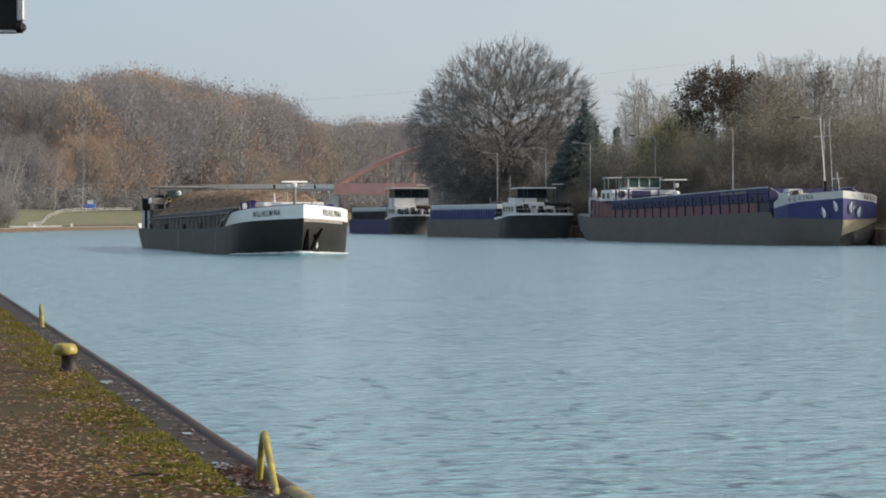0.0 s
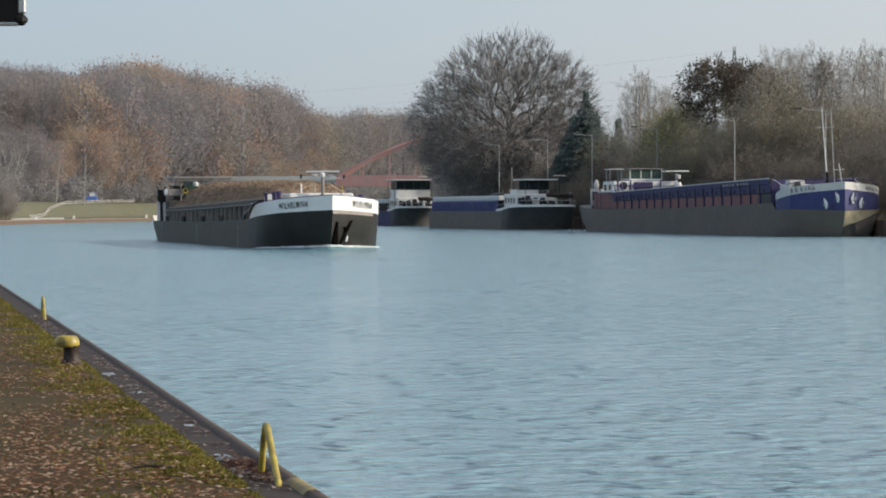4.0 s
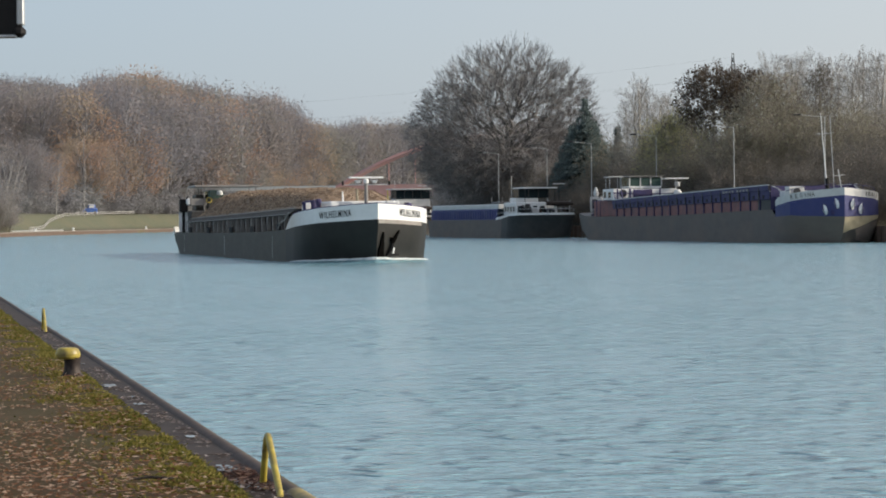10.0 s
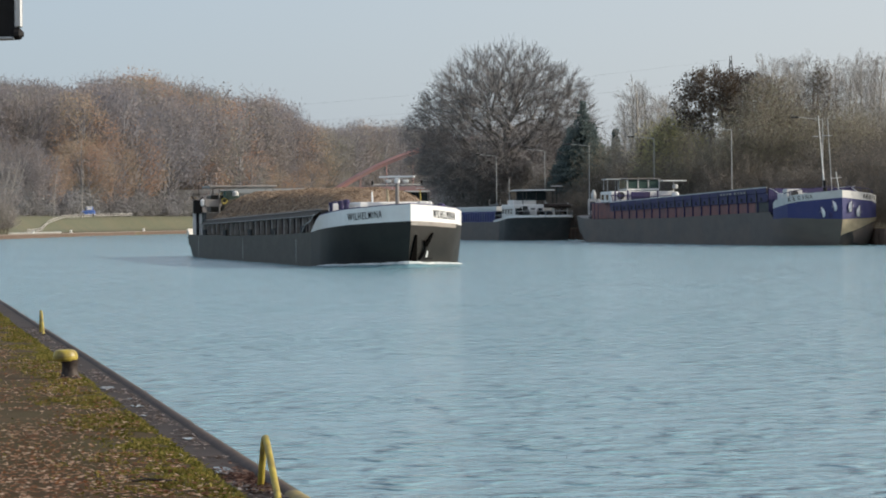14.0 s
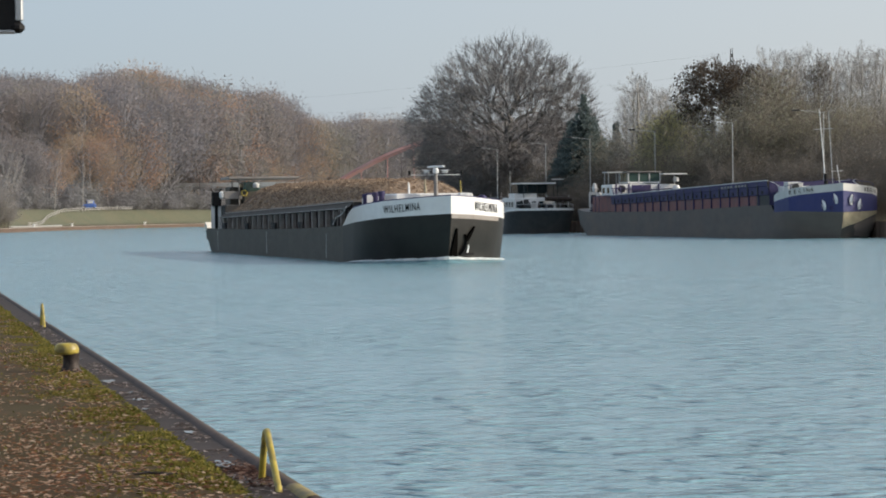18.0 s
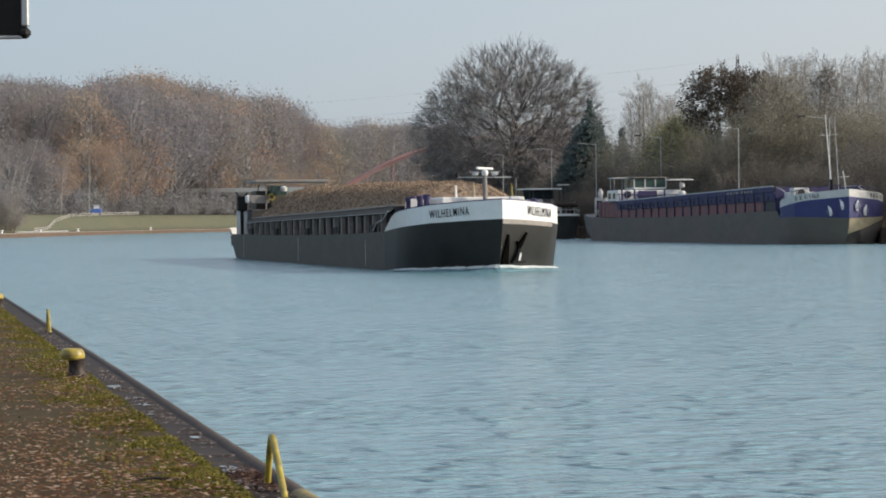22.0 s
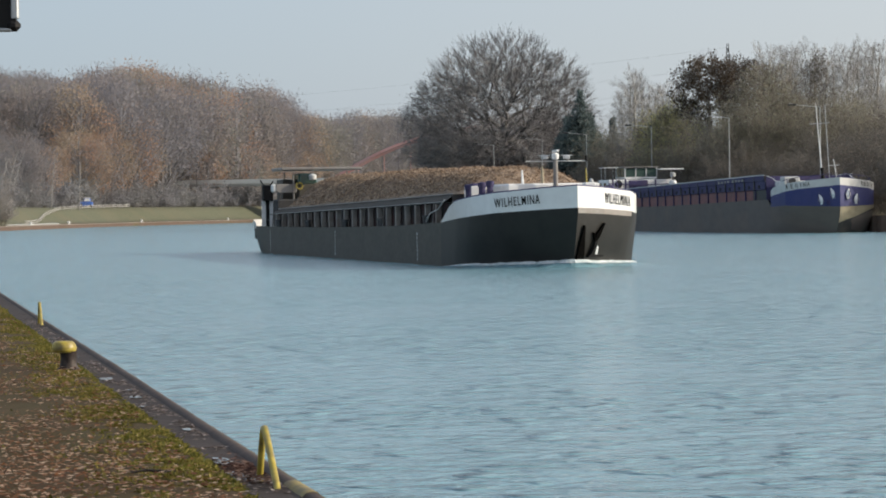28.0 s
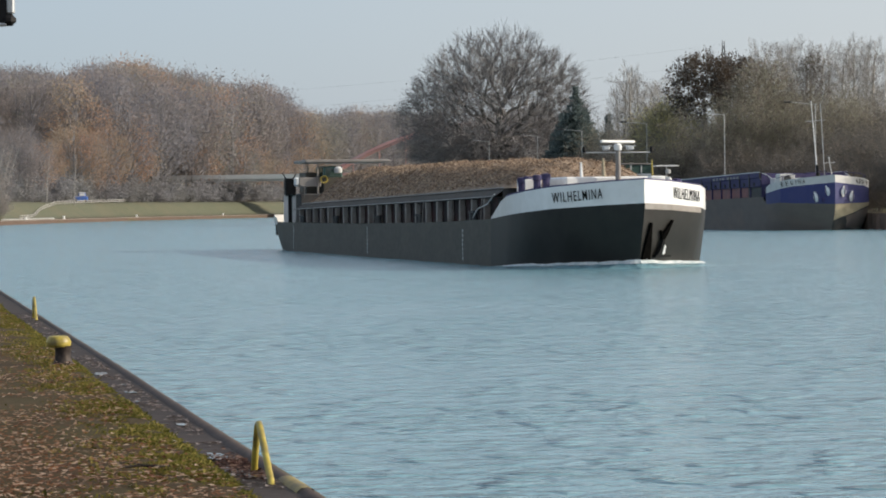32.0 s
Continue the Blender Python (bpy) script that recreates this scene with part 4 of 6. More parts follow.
    for px, y, s in ((868, 440, 0.9), (905, 436, 0.95), (935, 432, 1.0), (965, 424, 1.0), (1000, 412, 0.95), (850, 452, 1.1), (895, 456, 1.2), (985, 438, 1.15), (825, 460, 1.1), (800, 490, 1.2), (780, 520, 1.15), (815, 500, 1.3)):
        plant("hazel_bush", shade, "dense grey-brown hazel bush beneath the oak", "bush", [(at_view(px, y), y, s, rnd.uniform(0, 6))], "bushes under the oak")
    q = [bush(60 + i, 6.5, 3.2, 11, 0.14, 13).meshes("thicket", M_BARK, M_TWIG, (M_THICKET, M_OAKLEAF)[i % 2]) for i in range(4)]
    n = 0
    for row_off, count, smin, smax in ((4.5, 40, 0.55, 0.9), (9, 40, 0.8, 1.2), (15, 34, 0.9, 1.35), (24, 30, 1.1, 1.6)):
        for i in range(count):
            y = 225 + (430 - 225) * (i + rnd.random()) / count
            x = lerp(RIGHT, y) + row_off + rnd.uniform(-1.5, 1.5)
            if abs(x) / y > 0.175:
                continue
            plant("bank_bush", q[n % 4], "grey-brown leafless thicket on the canal bank", "bush", [(x, y, rnd.uniform(smin, smax), rnd.uniform(0, 6))], "thicket on the bank")
            n += 1


def build_far_woods():
    rnd = random.Random(21)
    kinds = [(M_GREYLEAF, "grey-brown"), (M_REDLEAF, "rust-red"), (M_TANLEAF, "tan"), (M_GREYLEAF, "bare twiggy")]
    protos = [broadleaf(70 + i, 20, 4.6 + 0.6 * i, 46, 0.44) for i in range(4)] + [broadleaf(76 + i, 20, 4.4 + 0.6 * i, 46, 0.44, True) for i in range(3)]
    skyline = [(-100, 122), (0, 125), (90, 133), (150, 131), (220, 118), (270, 98), (310, 84), (350, 77), (390, 78), (430, 100), (490, 157), (540, 200), (600, 214), (650, 207), (720, 212), (800, 214)]
    spots = {0: [], 1: [], 2: [], 3: []}

    def sown(x, y, back):
        px = 784 + 5115 * x / y
        crest = 2.4 + (387 - lerp(skyline, px)) / 5115 * y
        zg = left_height(x, y)
        room = (crest - zg) / 20.0
        tall = math.exp(-((px - 285) / 115) ** 2)
        s = min(1.75, room * rnd.uniform(0.95, 1.02)) if back else min(room * 0.92, rnd.uniform(0.62, 0.95) * (1 + 0.45 * tall))
        if s < 0.35:
            return
        v = noise.noise((x * 0.035, y * 0.012, 2)) + rnd.gauss(0, 0.2)
        v += (0.12 if back else 0.9) * tall + 0.25 * math.exp(-((px - 560) / 60) ** 2) - (0.3 if px < 110 else 0.12 if back else 0)
        k = 1 if v > 0.24 else 2 if v > -0.06 else 0
        if rnd.random() < (0.22 if back else 0.12):
            k = 3
        idx = rnd.randrange(4) if k < 3 else 4 + rnd.randrange(3)
        spots[k].append((idx, x, y, s, rnd.uniform(0, 6)))
    n = 0
    while n < 290:
        y = rnd.uniform(560, 1040)
        off = rnd.uniform(10, 100) * (1 if y < 900 else 1.6)
        x = lerp(LEFT, y) - off
        if not -0.172 < x / y < -0.012 or (770 < y < 828 and off < 27):
            continue
        sown(x, y, off > 34)
        n += 1
    for i in range(190):
        y = rnd.uniform(590, 815)
        x = at_view(rnd.uniform(130, 400), y)
        if 12 < lerp(LEFT, y) - x < 42 and not (770 < y < 828 and lerp(LEFT, y) - x < 27):
            sown(x, y, False)
    for i in range(120):
        y = rnd.uniform(720, 860)
        px = -30 + 600 * (i + rnd.random()) / 120
        x = at_view(px, y)
        if x < lerp(LEFT, y) - 14:
            sown(x, y, True)
    for i in range(70):
        y = rnd.uniform(1060, 1250)
        sown(at_view(rnd.uniform(460, 800), y), y, True)
    # an understorey that closes the foot of the wood
    shrub = bush(80, 5.5, 3.5, 1, 0.55, 6)
    low = []
    for i in range(210):
        y = 540 + 480 * i / 210
        for _ in range(2):
            x = lerp(LEFT, y) - 11.0 - 13 * rnd.random() ** 1.5
            if -0.172 < x / y < 0.0:
                low.append((0, x, y, rnd.uniform(0.35, 1.2), rnd.uniform(0, 6)))
    for i in range(60):
        y = rnd.uniform(755, 822)
        low.append((0, lerp(LEFT, y) - rnd.uniform(8, 18), y, rnd.uniform(0.4, 0.72), rnd.uniform(0, 6)))
    # all but the rust-red foliage carry haze in their colours
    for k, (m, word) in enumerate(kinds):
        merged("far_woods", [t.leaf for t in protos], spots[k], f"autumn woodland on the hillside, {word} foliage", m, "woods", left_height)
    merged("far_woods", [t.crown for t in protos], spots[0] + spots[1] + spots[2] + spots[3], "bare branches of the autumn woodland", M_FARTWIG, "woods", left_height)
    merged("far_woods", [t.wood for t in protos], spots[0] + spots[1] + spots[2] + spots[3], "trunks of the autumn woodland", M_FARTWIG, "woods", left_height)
    merged("undergrowth", [shrub.leaf], low, "brown undergrowth at the foot of the wood, paled for haze", M_UNDER, "undergrowth", left_height)
    # woods behind the right bank
    back = []
    for i in range(130):
        y = rnd.uniform(330, 520)
        x = lerp(RIGHT, y) + rnd.uniform(34, 75)
        if x / y < 0.18 and i < 110:
            back.append((rnd.choice((0, 1, 2, 4, 5)), x, y, rnd.uniform(0.55, 0.7), rnd.uniform(0, 6)))
    for i in range(34):
        y = rnd.uniform(455, 560)
        back.append((rnd.randrange(4), at_view(rnd.uniform(820, 985), y), y, rnd.uniform(0.75, 0.98), rnd.uniform(0, 6)))
    # the leaf colour here is also paled for haze
    merged("far_woods", [t.leaf for t in protos], back, "grey woodland behind the canal bank, paled for haze", M_UNDER, "woods", right_height)
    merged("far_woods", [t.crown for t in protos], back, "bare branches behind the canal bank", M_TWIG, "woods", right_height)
    # rusty bushes on the near end of the far bank
    q = bush(95, 6.5, 3.2, 11, 0.2, 13).meshes("rusty_bush", M_BARK, M_FARTWIG, M_TANLEAF)
    for px, y, k in ((-14, 545, 1.0), (2, 550, 0.85), (-6, 556, 1.15), (12, 562, 0.6)):
        plant("bank_bush", q, "rusty brown bush at the edge of the far bank", "bush", [(at_view(px, y), y, k, rnd.uniform(0, 6))], "bushes on the far bank")
    # pale trunks at the edge of the wood
    for px, y, s in ((4, 588, 1.4), (22, 592, 1.9), (15, 590, 1.6), (96, 640, 0.6), (146, 668, 0.3)):
        x = at_view(px, y)
        t = thing("birch_tree", "pale leaning birch at the edge of the wood", "tree", at=Matrix.Translation((x, y, left_height(x, y) - 0.2)))
        part("trunk", Geo().tube([(0, 0, 0), (0.6 * s, 0, 6), (1.7 * s, 0, 12)], [0.13, 0.1, 0.05], 6), M_BIRCHTWIG, t, smooth=50)
        part("branch", Geo().tube([(0.6 * s, 0, 6), (0.6 * s - 0.7, 0, 9), (0.6 * s - 0.9, 0, 11)], [0.07, 0.05, 0.025], 5), M_BIRCHTWIG, t, smooth=50)


# ---- lamp posts, bridge, far bank ----
def build_lamps():
    t = thing("street_lamp", "tall pale steel lamp post with a long side arm", "lamp", "lamps along the bank")
    part("base", Geo().lathe([(0.16, 0), (0.16, 0.5), (0.1, 0.6)], 10), M_LAMP, t)
    part("pole", Geo().tube([(0, 0, 0.4), (0, 0, 10.1)], [0.055, 0.035], 8), M_LAMP, t, smooth=50)
    part("arm", Geo().tube([(0, 0, 10.05), (-1.2, 0, 10.18), (-2.3, 0, 10.3)], 0.028, 6), M_LAMP, t)
    part("lantern", Geo().box(-2.95, -2.2, -0.16, 0.16, 10.22, 10.38, 0.05), M_DARK, t, "dark flat lantern head")
    first = None
    for y in (403, 376, 353, 324, 295, 267, 455):
        x = 88.6 - 0.2 * y if y < 400 else {403: 7.6, 455: 1.75}[y]
        m = pose(x, y, right_height(x, y) - 0.02)
        if first is None:
            t.matrix_basis = m
            first = t
        else:
            copy_thing(t, m)


def build_pylon():
    t = thing("power_pylon", "grey lattice pylon rising behind the trees", "pylon", at=pose(at_view(1297, 600), 600, 3.0))
    h = 33.2
    half = lambda z: 2.4 * (1 - z / h) ** 1.2 + 0.16
    for sx in (-1, 1):
        for sy in (-1, 1):
            part("leg", Geo().tube([(sx * half(z), sy * half(z), z) for z in (0, 12, 24, h)], [0.12, 0.1, 0.08, 0.06], 4), M_DARK, t)
    z = 1.0
    while z < h - 1.5:
        z2 = z + max(1.2, half(z) * 1.3)
        for sy in (-1, 1):
            part("brace", Geo().tube([(-half(z), sy * half(z), z), (half(z2), sy * half(z2), z2)], 0.05, 3).tube([(half(z), sy * half(z), z), (-half(z2), sy * half(z2), z2)], 0.05, 3), M_DARK, t)
        z = z2
    for z, w in ((20.0, 6.0), (24.0, 4.5)):
        part("cross_arm", Geo().tube([(-w, 0, z), (w, 0, z)], 0.1, 4).tube([(-w, 0, z), (0, 0, z + 1.4), (w, 0, z)], 0.07, 4), M_DARK, t)
    for k, (dx, z, z2) in enumerate(((-6, 27, 36), (6, 27, 36), (-4.5, 31, 40), (0, 35.4, 45))):
        x0 = at_view(1297, 600) + dx
        pts = []
        for i in range(25):
            f = i / 24
            pts.append((x0 + (-330 - x0 + dx) * f, 600 + 420 * f, z + (z2 - z) * f - 9 * 4 * f * (1 - f)))
        single("power_cable", Geo().tube(pts, 0.009, 3), M_DARK, "thin dark overhead power cable", "cable", "overhead cables")


def build_bridge():
    t = thing("arch_bridge", "red steel arch bridge over the canal with concrete approaches", "bridge", at=pose(0, 830, 0))
    zd = 10.6
    part("deck", Geo().box(-120, -31, -5, 5, zd - 0.2, zd + 0.9), M_CONCRETE, t, "grey concrete approach deck")
    part("parapet", Geo().box(-120, -31, -5.3, -5.0, zd + 0.5, zd + 1.7), M_PALE, t, "pale parapet")
    part("girder", Geo().box(-31, 60, -5.3, -4.4, zd - 1.3, zd + 0.9), M_BRIDGE, t, "red deck girder")
    part("girder", Geo().box(-31, 60, 4.4, 5.3, zd - 1.3, zd + 0.9), M_BRIDGE, t, "red deck girder")
    part("roadway", Geo().box(-31, 60, -4.4, 4.4, zd - 0.1, zd + 0.3), M_CONCRETE, t)
    part("abutment", Geo().box(-122, -100, -5.2, 5.2, 0.5, zd - 0.2), M_CONCRETE, t)
    part("pier", Geo().box(-32.5, -30, -5, 5, -1, zd - 1.3), M_CONCRETE, t)
    part("pier", Geo().box(58, 61, -5, 5, -1, zd - 1.3), M_CONCRETE, t)
    for y in (-4.85, 4.85):
        def arc(k):
            return (-31 + 91 * k / 24, y, zd + 0.9 + 14.5 * (1 - ((k - 12) / 12) ** 2))
        part("arch", Geo().tube([arc(k) for k in range(25)], 0.62, 4), M_BRIDGE, t, "red arch rib")
        for k in range(2, 23, 2):
            p = arc(k)
            part("hanger", Geo().tube([(p[0], y, zd + 0.6), p], 0.07, 5), M_BRIDGE, t)
    part("railing", Geo().box(-31, 60, -5.25, -5.2, zd + 0.9, zd + 1.9), M_BRIDGE, t)


def build_far_bank():
    # guard rail on the embankment path
    t = thing("guard_rail", "pale guard rail beside the embankment path", "railing")
    path = []
    for k in range(34):
        y = 570 + 4.7 * k
        o = lerp([(570, 0.9), (600, 2.9), (622, 5.2), (645, 6.9), (730, 8.5)], y)
        x = lerp(LEFT, y) - o
        path.append(Vector((x, y, left_height(x, y) + 0.05)))
    for dz in (0.45, 0.85):
        part("rail", Geo().tube([p + Vector((0, 0, dz)) for p in path], 0.07, 6), M_CONCRETE, t)
    for p in path:
        part("post", Geo().box(p.x - 0.05, p.x + 0.05, p.y - 0.05, p.y + 0.05, p.z - 0.2, p.z + 0.95), M_CONCRETE, t)
    g = Geo()
    g.grid([[p + Vector((d, 0, 0.18)) for d in (-1.8, -0.3)] for p in path])
    single("path", g, M_CONCRETE, "pale path up the embankment", kind="structure")
    # low white kerb blocks at the bank
    for k in range(19):
        y = 551 + 3.4 * k
        x = lerp(LEFT, y) - 1.0
        single("kerb_block", Geo().box(-0.25, 0.25, -1.1, 1.1, 0, 0.3, 0.06), M_WHITE, "low white concrete block at the bank edge", "block", "white blocks", at=pose(x, y, left_height(x, y) + 0.02))
    # white marks on the capping beam
    for y in (529, 572, 620, 706, 790):
        x = lerp(LEFT, y) - 0.05
        single("mooring_post", Geo().lathe([(0.34, 0), (0.34, 0.1), (0.2, 0.15), (0.2, 0.42), (0.34, 0.46), (0.3, 0.6)], 10), M_WHITE, "white-painted mooring post on the bank edge", "bollard", "far mooring posts", at=pose(x, y, QUAY_Z + 0.05))
    # blue van on the path
    y = 688
    x = lerp(LEFT, y) - 9.6
    t = thing("van", "small blue van with a white roof parked on the path", "van", at=pose(x, y, left_height(x, y) + 0.05, 0, 0, 8) @ Matrix.Scale(1.2, 4))
    part("body", Geo().box(-1.5, 1.5, -0.9, 0.9, 0.35, 1.25, 0.15), M_VAN, t, "bright blue body")
    part("cab", Geo().box(-0.4, 1.1, -0.85, 0.85, 1.2, 1.95, 0.2), M_VAN, t, "blue cab")
    part("roof", Geo().box(-0.35, 1.0, -0.8, 0.8, 1.93, 2.05, 0.05), M_WHITE, t, "white roof")
    # white paint stands in for the glare on the glass
    part("windscreen", Geo().box(-0.2, 0.9, -0.88, -0.84, 1.35, 1.85), M_WHITE, t, "window painted white for its reflection")
    for px in (-1.0, 1.0):
        for py in (-0.85, 0.85):
            part("wheel", Geo().tube([(px, py - 0.1, 0.32), (px, py + 0.1, 0.32)], 0.32, 12), M_BOARD, t)


# ---- barges ----
def shell(geo, plan_low, plan_high, z_low, z_high, a_min=-1e9, a_max=1e9):
    """One strake of a hull: between two half plans (lists of (a, b), stem to stern, of equal length), at heights given by z(a), on both sides."""
    for side in (1, -1):
        lo = [(a, b * side, z_low(a)) for a, b in plan_low]
        hi = [(a, b * side, z_high(a)) for a, b in plan_high]
        keep = [i for i in range(len(plan_high)) if a_min <= plan_high[i][0] <= a_max]
        lo, hi = [lo[i] for i in keep], [hi[i] for i in keep]
        geo.grid([lo, hi] if side == 1 else [hi, lo])
    return geo


def matched(plan_a, plan_b, step=0.8):
    """Divides two half plans with equal numbers of points alike."""
    ra, rb = [], []
    for i in range(len(plan_a) - 1):
        n = max(1, min(14, int(math.hypot(plan_a[i + 1][0] - plan_a[i][0], plan_a[i + 1][1] - plan_a[i][1]) / step)))
        for k in range(n):
            t = k / n
            ra.append(tuple(plan_a[i][j] + (plan_a[i + 1][j] - plan_a[i][j]) * t for j in (0, 1)))
            rb.append(tuple(plan_b[i][j] + (plan_b[i + 1][j] - plan_b[i][j]) * t for j in (0, 1)))
    return ra + [plan_a[-1]], rb + [plan_b[-1]]


def lettering(text, height, width, material, parent, at, label, bold=0.011):
    """Raised painted letters from the built-in font, as a flat mesh."""
    cu = bpy.data.curves.new("lettering", 'FONT')
    cu.body, cu.size, cu.extrude, cu.offset = text, 1.0, 0.006, bold
    cu.space_character = 1.26
    cu.align_x = 'CENTER'
    tmp = bpy.data.objects.new("lettering_tmp", cu)
    scene.collection.objects.link(tmp)
    bpy.context.view_layer.update()
    me = bpy.data.meshes.new_from_object(tmp.evaluated_get(bpy.context.evaluated_depsgraph_get()))
    bpy.data.objects.remove(tmp)
    v = np.array([w.co[:] for w in me.vertices])
    k = np.array([width / (v[:, 0].max() - v[:, 0].min()), height / (v[:, 1].max() - v[:, 1].min()), 1])
    v[:, 1] -= v[:, 1].min()
    v[:, 0] -= (v[:, 0].max() + v[:, 0].min()) / 2
    v = v * k
    me.vertices.foreach_set("co", v.ravel())
    me.materials.clear()
    me.materials.append(material)
    ob = new("lettering", me)
    ob.parent, ob.matrix_basis = parent, at
    return tagged(ob, label)


def on_side(p0, p1, proud, z0, z1):
    """The pose of upright lettering that runs from p0 to p1 in the plan, rising from z0 to z1, facing to the right of its run."""
    run = Vector((p1[0] - p0[0], p1[1] - p0[1], z1 - z0)).normalized()
    out = Vector((run.y, -run.x, 0)).normalized()
    up = out.cross(run)
    c = Vector(((p0[0] + p1[0]) / 2, (p0[1] + p1[1]) / 2, (z0 + z1) / 2)) + out * proud
    m = Matrix((run, up, out)).transposed().to_4x4()
    m.translation = c
    return m


BARGE_SCALE = 0.955
BARGE_POS, BARGE_TURN = Vector((-9.4, 195.5, 0)) * BARGE_SCALE, -77.89


def build_barge():
    t = thing("cargo_barge", "long black and grey motor barge with a white bow, under way", "barge")
    top = [(0, 0), (-0.9, 1.38), (-2.65, 3.12), (-4.0, 3.75), (-5.6, 4.02), (-9, 4.1), (-60, 4.1), (-66, 4.02), (-68.6, 3.9), (-69.3, 3.2), (-69.5, 0)]
    mid = [(-0.04, 0), (-0.94, 1.37), (-2.69, 3.11), (-4.04, 3.74), (-5.64, 4.01), (-9, 4.1), (-60, 4.1), (-66, 4.0), (-68.3, 3.85), (-69, 3.15), (-69.2, 0)]
    wl = [(-0.85, 0), (-1.56, 1.02), (-3.05, 2.83), (-4.55, 3.64), (-6.2, 3.98), (-9, 4.1), (-60, 4.1), (-64, 3.95), (-66.8, 3.75), (-67.4, 3.0), (-67.5, 0)]
    bed = [(-1.6, 0), (-2.4, 0.8), (-4.0, 2.3), (-5.4, 3.25), (-6.8, 3.8), (-9, 4.1), (-60, 4.1), (-63, 3.7), (-65.4, 3.2), (-66.2, 2.2), (-66.3, 0)]
    deck_z = lambda a: lerp([(-69, 1.6), (-40, 1.58), (-20, 1.7), (-9, 1.87)], a)
    rail_z = lambda a: lerp([(-62, 2.36), (-35, 2.58), (-12, 2.78), (-9, 2.82)], a)
    crown_z = lambda a: lerp([(-62, 2.66), (-35, 2.9), (-12, 3.12), (-9, 3.16)], a)
    band_low = lambda a: lerp([(-9.2, 1.86), (-4, 2.15), (-2.4, 2.28), (0, 2.45)], a) if a > -9.1 else deck_z(a)
    band_top = lambda a: lerp([(-9.05, 1.87), (-6.9, 2.75), (-4, 3.0), (-2.4, 3.16), (0, 3.39)], a)
    T, Mi = matched(top, mid)
    _, W = matched(top, wl)
    _, B = matched(top, bed)
    flat = lambda z: (lambda a: z)
    fore, aft = -9.0, -9.0
    # grey body aft of the bow section
    g = Geo()
    shell(g, B, W, flat(-1.0), flat(0.0), a_max=aft)
    shell(g, W, Mi, flat(0.0), flat(1.2), a_max=aft)
    shell(g, Mi, T, flat(1.2), deck_z, a_max=aft)
    part("hull", g.weld(), M_GREY, t, "long grey steel hull", smooth=35)
    # black bow
    g = Geo()
    shell(g, B, W, flat(-1.0), flat(0.0), a_min=fore)
    shell(g, W, Mi, flat(0.0), lambda a: band_low(a) - 0.35, a_min=fore - 0.01)
    shell(g, Mi, T, lambda a: band_low(a) - 0.35, band_low, a_min=fore - 0.01)
    part("bow", g.weld(), M_BLACK, t, "black bow plating", smooth=28)
    g = Geo()
    T2 = [(a + 0.004, b * 1.001) for a, b in T]
    inn = [(a - 0.14, max(0, b - 0.10)) for a, b in T]
    shell(g, T2, T2, band_low, band_top, a_min=fore - 0.01)
    shell(g, inn, inn, band_top, band_low, a_min=fore - 0.2)
    shell(g, T2, inn, band_top, band_top, a_min=fore - 0.01)
    part("bulwark", g.weld(), M_WHITE, t, "clean white bow bulwark", smooth=28)
    # port side only: the sun's sheen on the flange, painted as pale grey
    flare = [(Vector(m).lerp(Vector(h), 0.3), Vector(h)) for m, h in zip(Mi, T) if h[0] > -3.4]
    part("sunlit_bow_flange", Geo().grid([[(m.x + 0.03, m.y + 0.02, band_low(h.x) - 0.23) for m, h in flare], [(h.x + 0.03, h.y + 0.02, band_low(h.x) - 0.005) for m, h in flare]]), M_BRACKET, t, "flange under the white bulwark, painted pale grey for the sun")
    g = Geo()
    rim = [(a, b) for a, b in T if a > -7]
    for side in (1, -1):
        g.tube([(a - 0.05, (b - 0.03) * side, band_top(a) + 0.015) for a, b in rim], 0.045, 6)
    part("bulwark_rail", g, M_NAVY, t, "dark blue top rail")
    # deck
    g = Geo()
    for side in (1, -1):
        g.grid([[(a, (b - 0.02) * side, deck_z(a) - 0.03 if a < -9 else band_low(a) - 0.1) for a, b in T], [(a, 0, deck_z(a) - 0.03 if a < -9 else band_low(a) - 0.1) for a, b in T]][::side])
    part("deck", g.weld(), M_DARK, t)
    # names on the bow, both sides
    lettering("WILHELMINA", 0.4, 2.32, M_BOARD, t, on_side((-2.6, -3.07), (-0.93, -1.41), 0.03, 2.49, 2.66), "black ship's name on the starboard bow", 0.003)
    lettering("WILHELMINA", 0.44, 2.26, M_BOARD, t, on_side((-0.95, 1.43), (-2.58, 3.05), 0.03, 2.64, 2.47), "black ship's name on the port bow", 0.0)
    # anchors in their pockets
    def on_bow(f, z, side, out=0.0):
        """A point on the raked bow: f runs along the plan from the stem, z is its height."""
        i, k = int(min(f, 1.999)), f - int(min(f, 1.999))
        lo = Vector(wl[i]).lerp(Vector(wl[i + 1]), k)
        hi = Vector(mid[i]).lerp(Vector(mid[i + 1]), k)
        p = lo.lerp(hi, z / 2.0)
        return Vector((p.x + out * 0.82, (p.y + out * 0.57) * side, z))

    def plate(name, outline, thick, material, side, label=""):
        n = len(outline)
        v = [on_bow(f, z, side, -0.02) for f, z in outline] + [on_bow(f, z, side, thick) for f, z in outline]
        q = [tuple(range(n, 2 * n)), tuple(reversed(range(n)))] + [(i, (i + 1) % n, n + (i + 1) % n, n + i) for i in range(n)]
        return part(name, Geo().add(v, q), material, t, label)
    side = 1
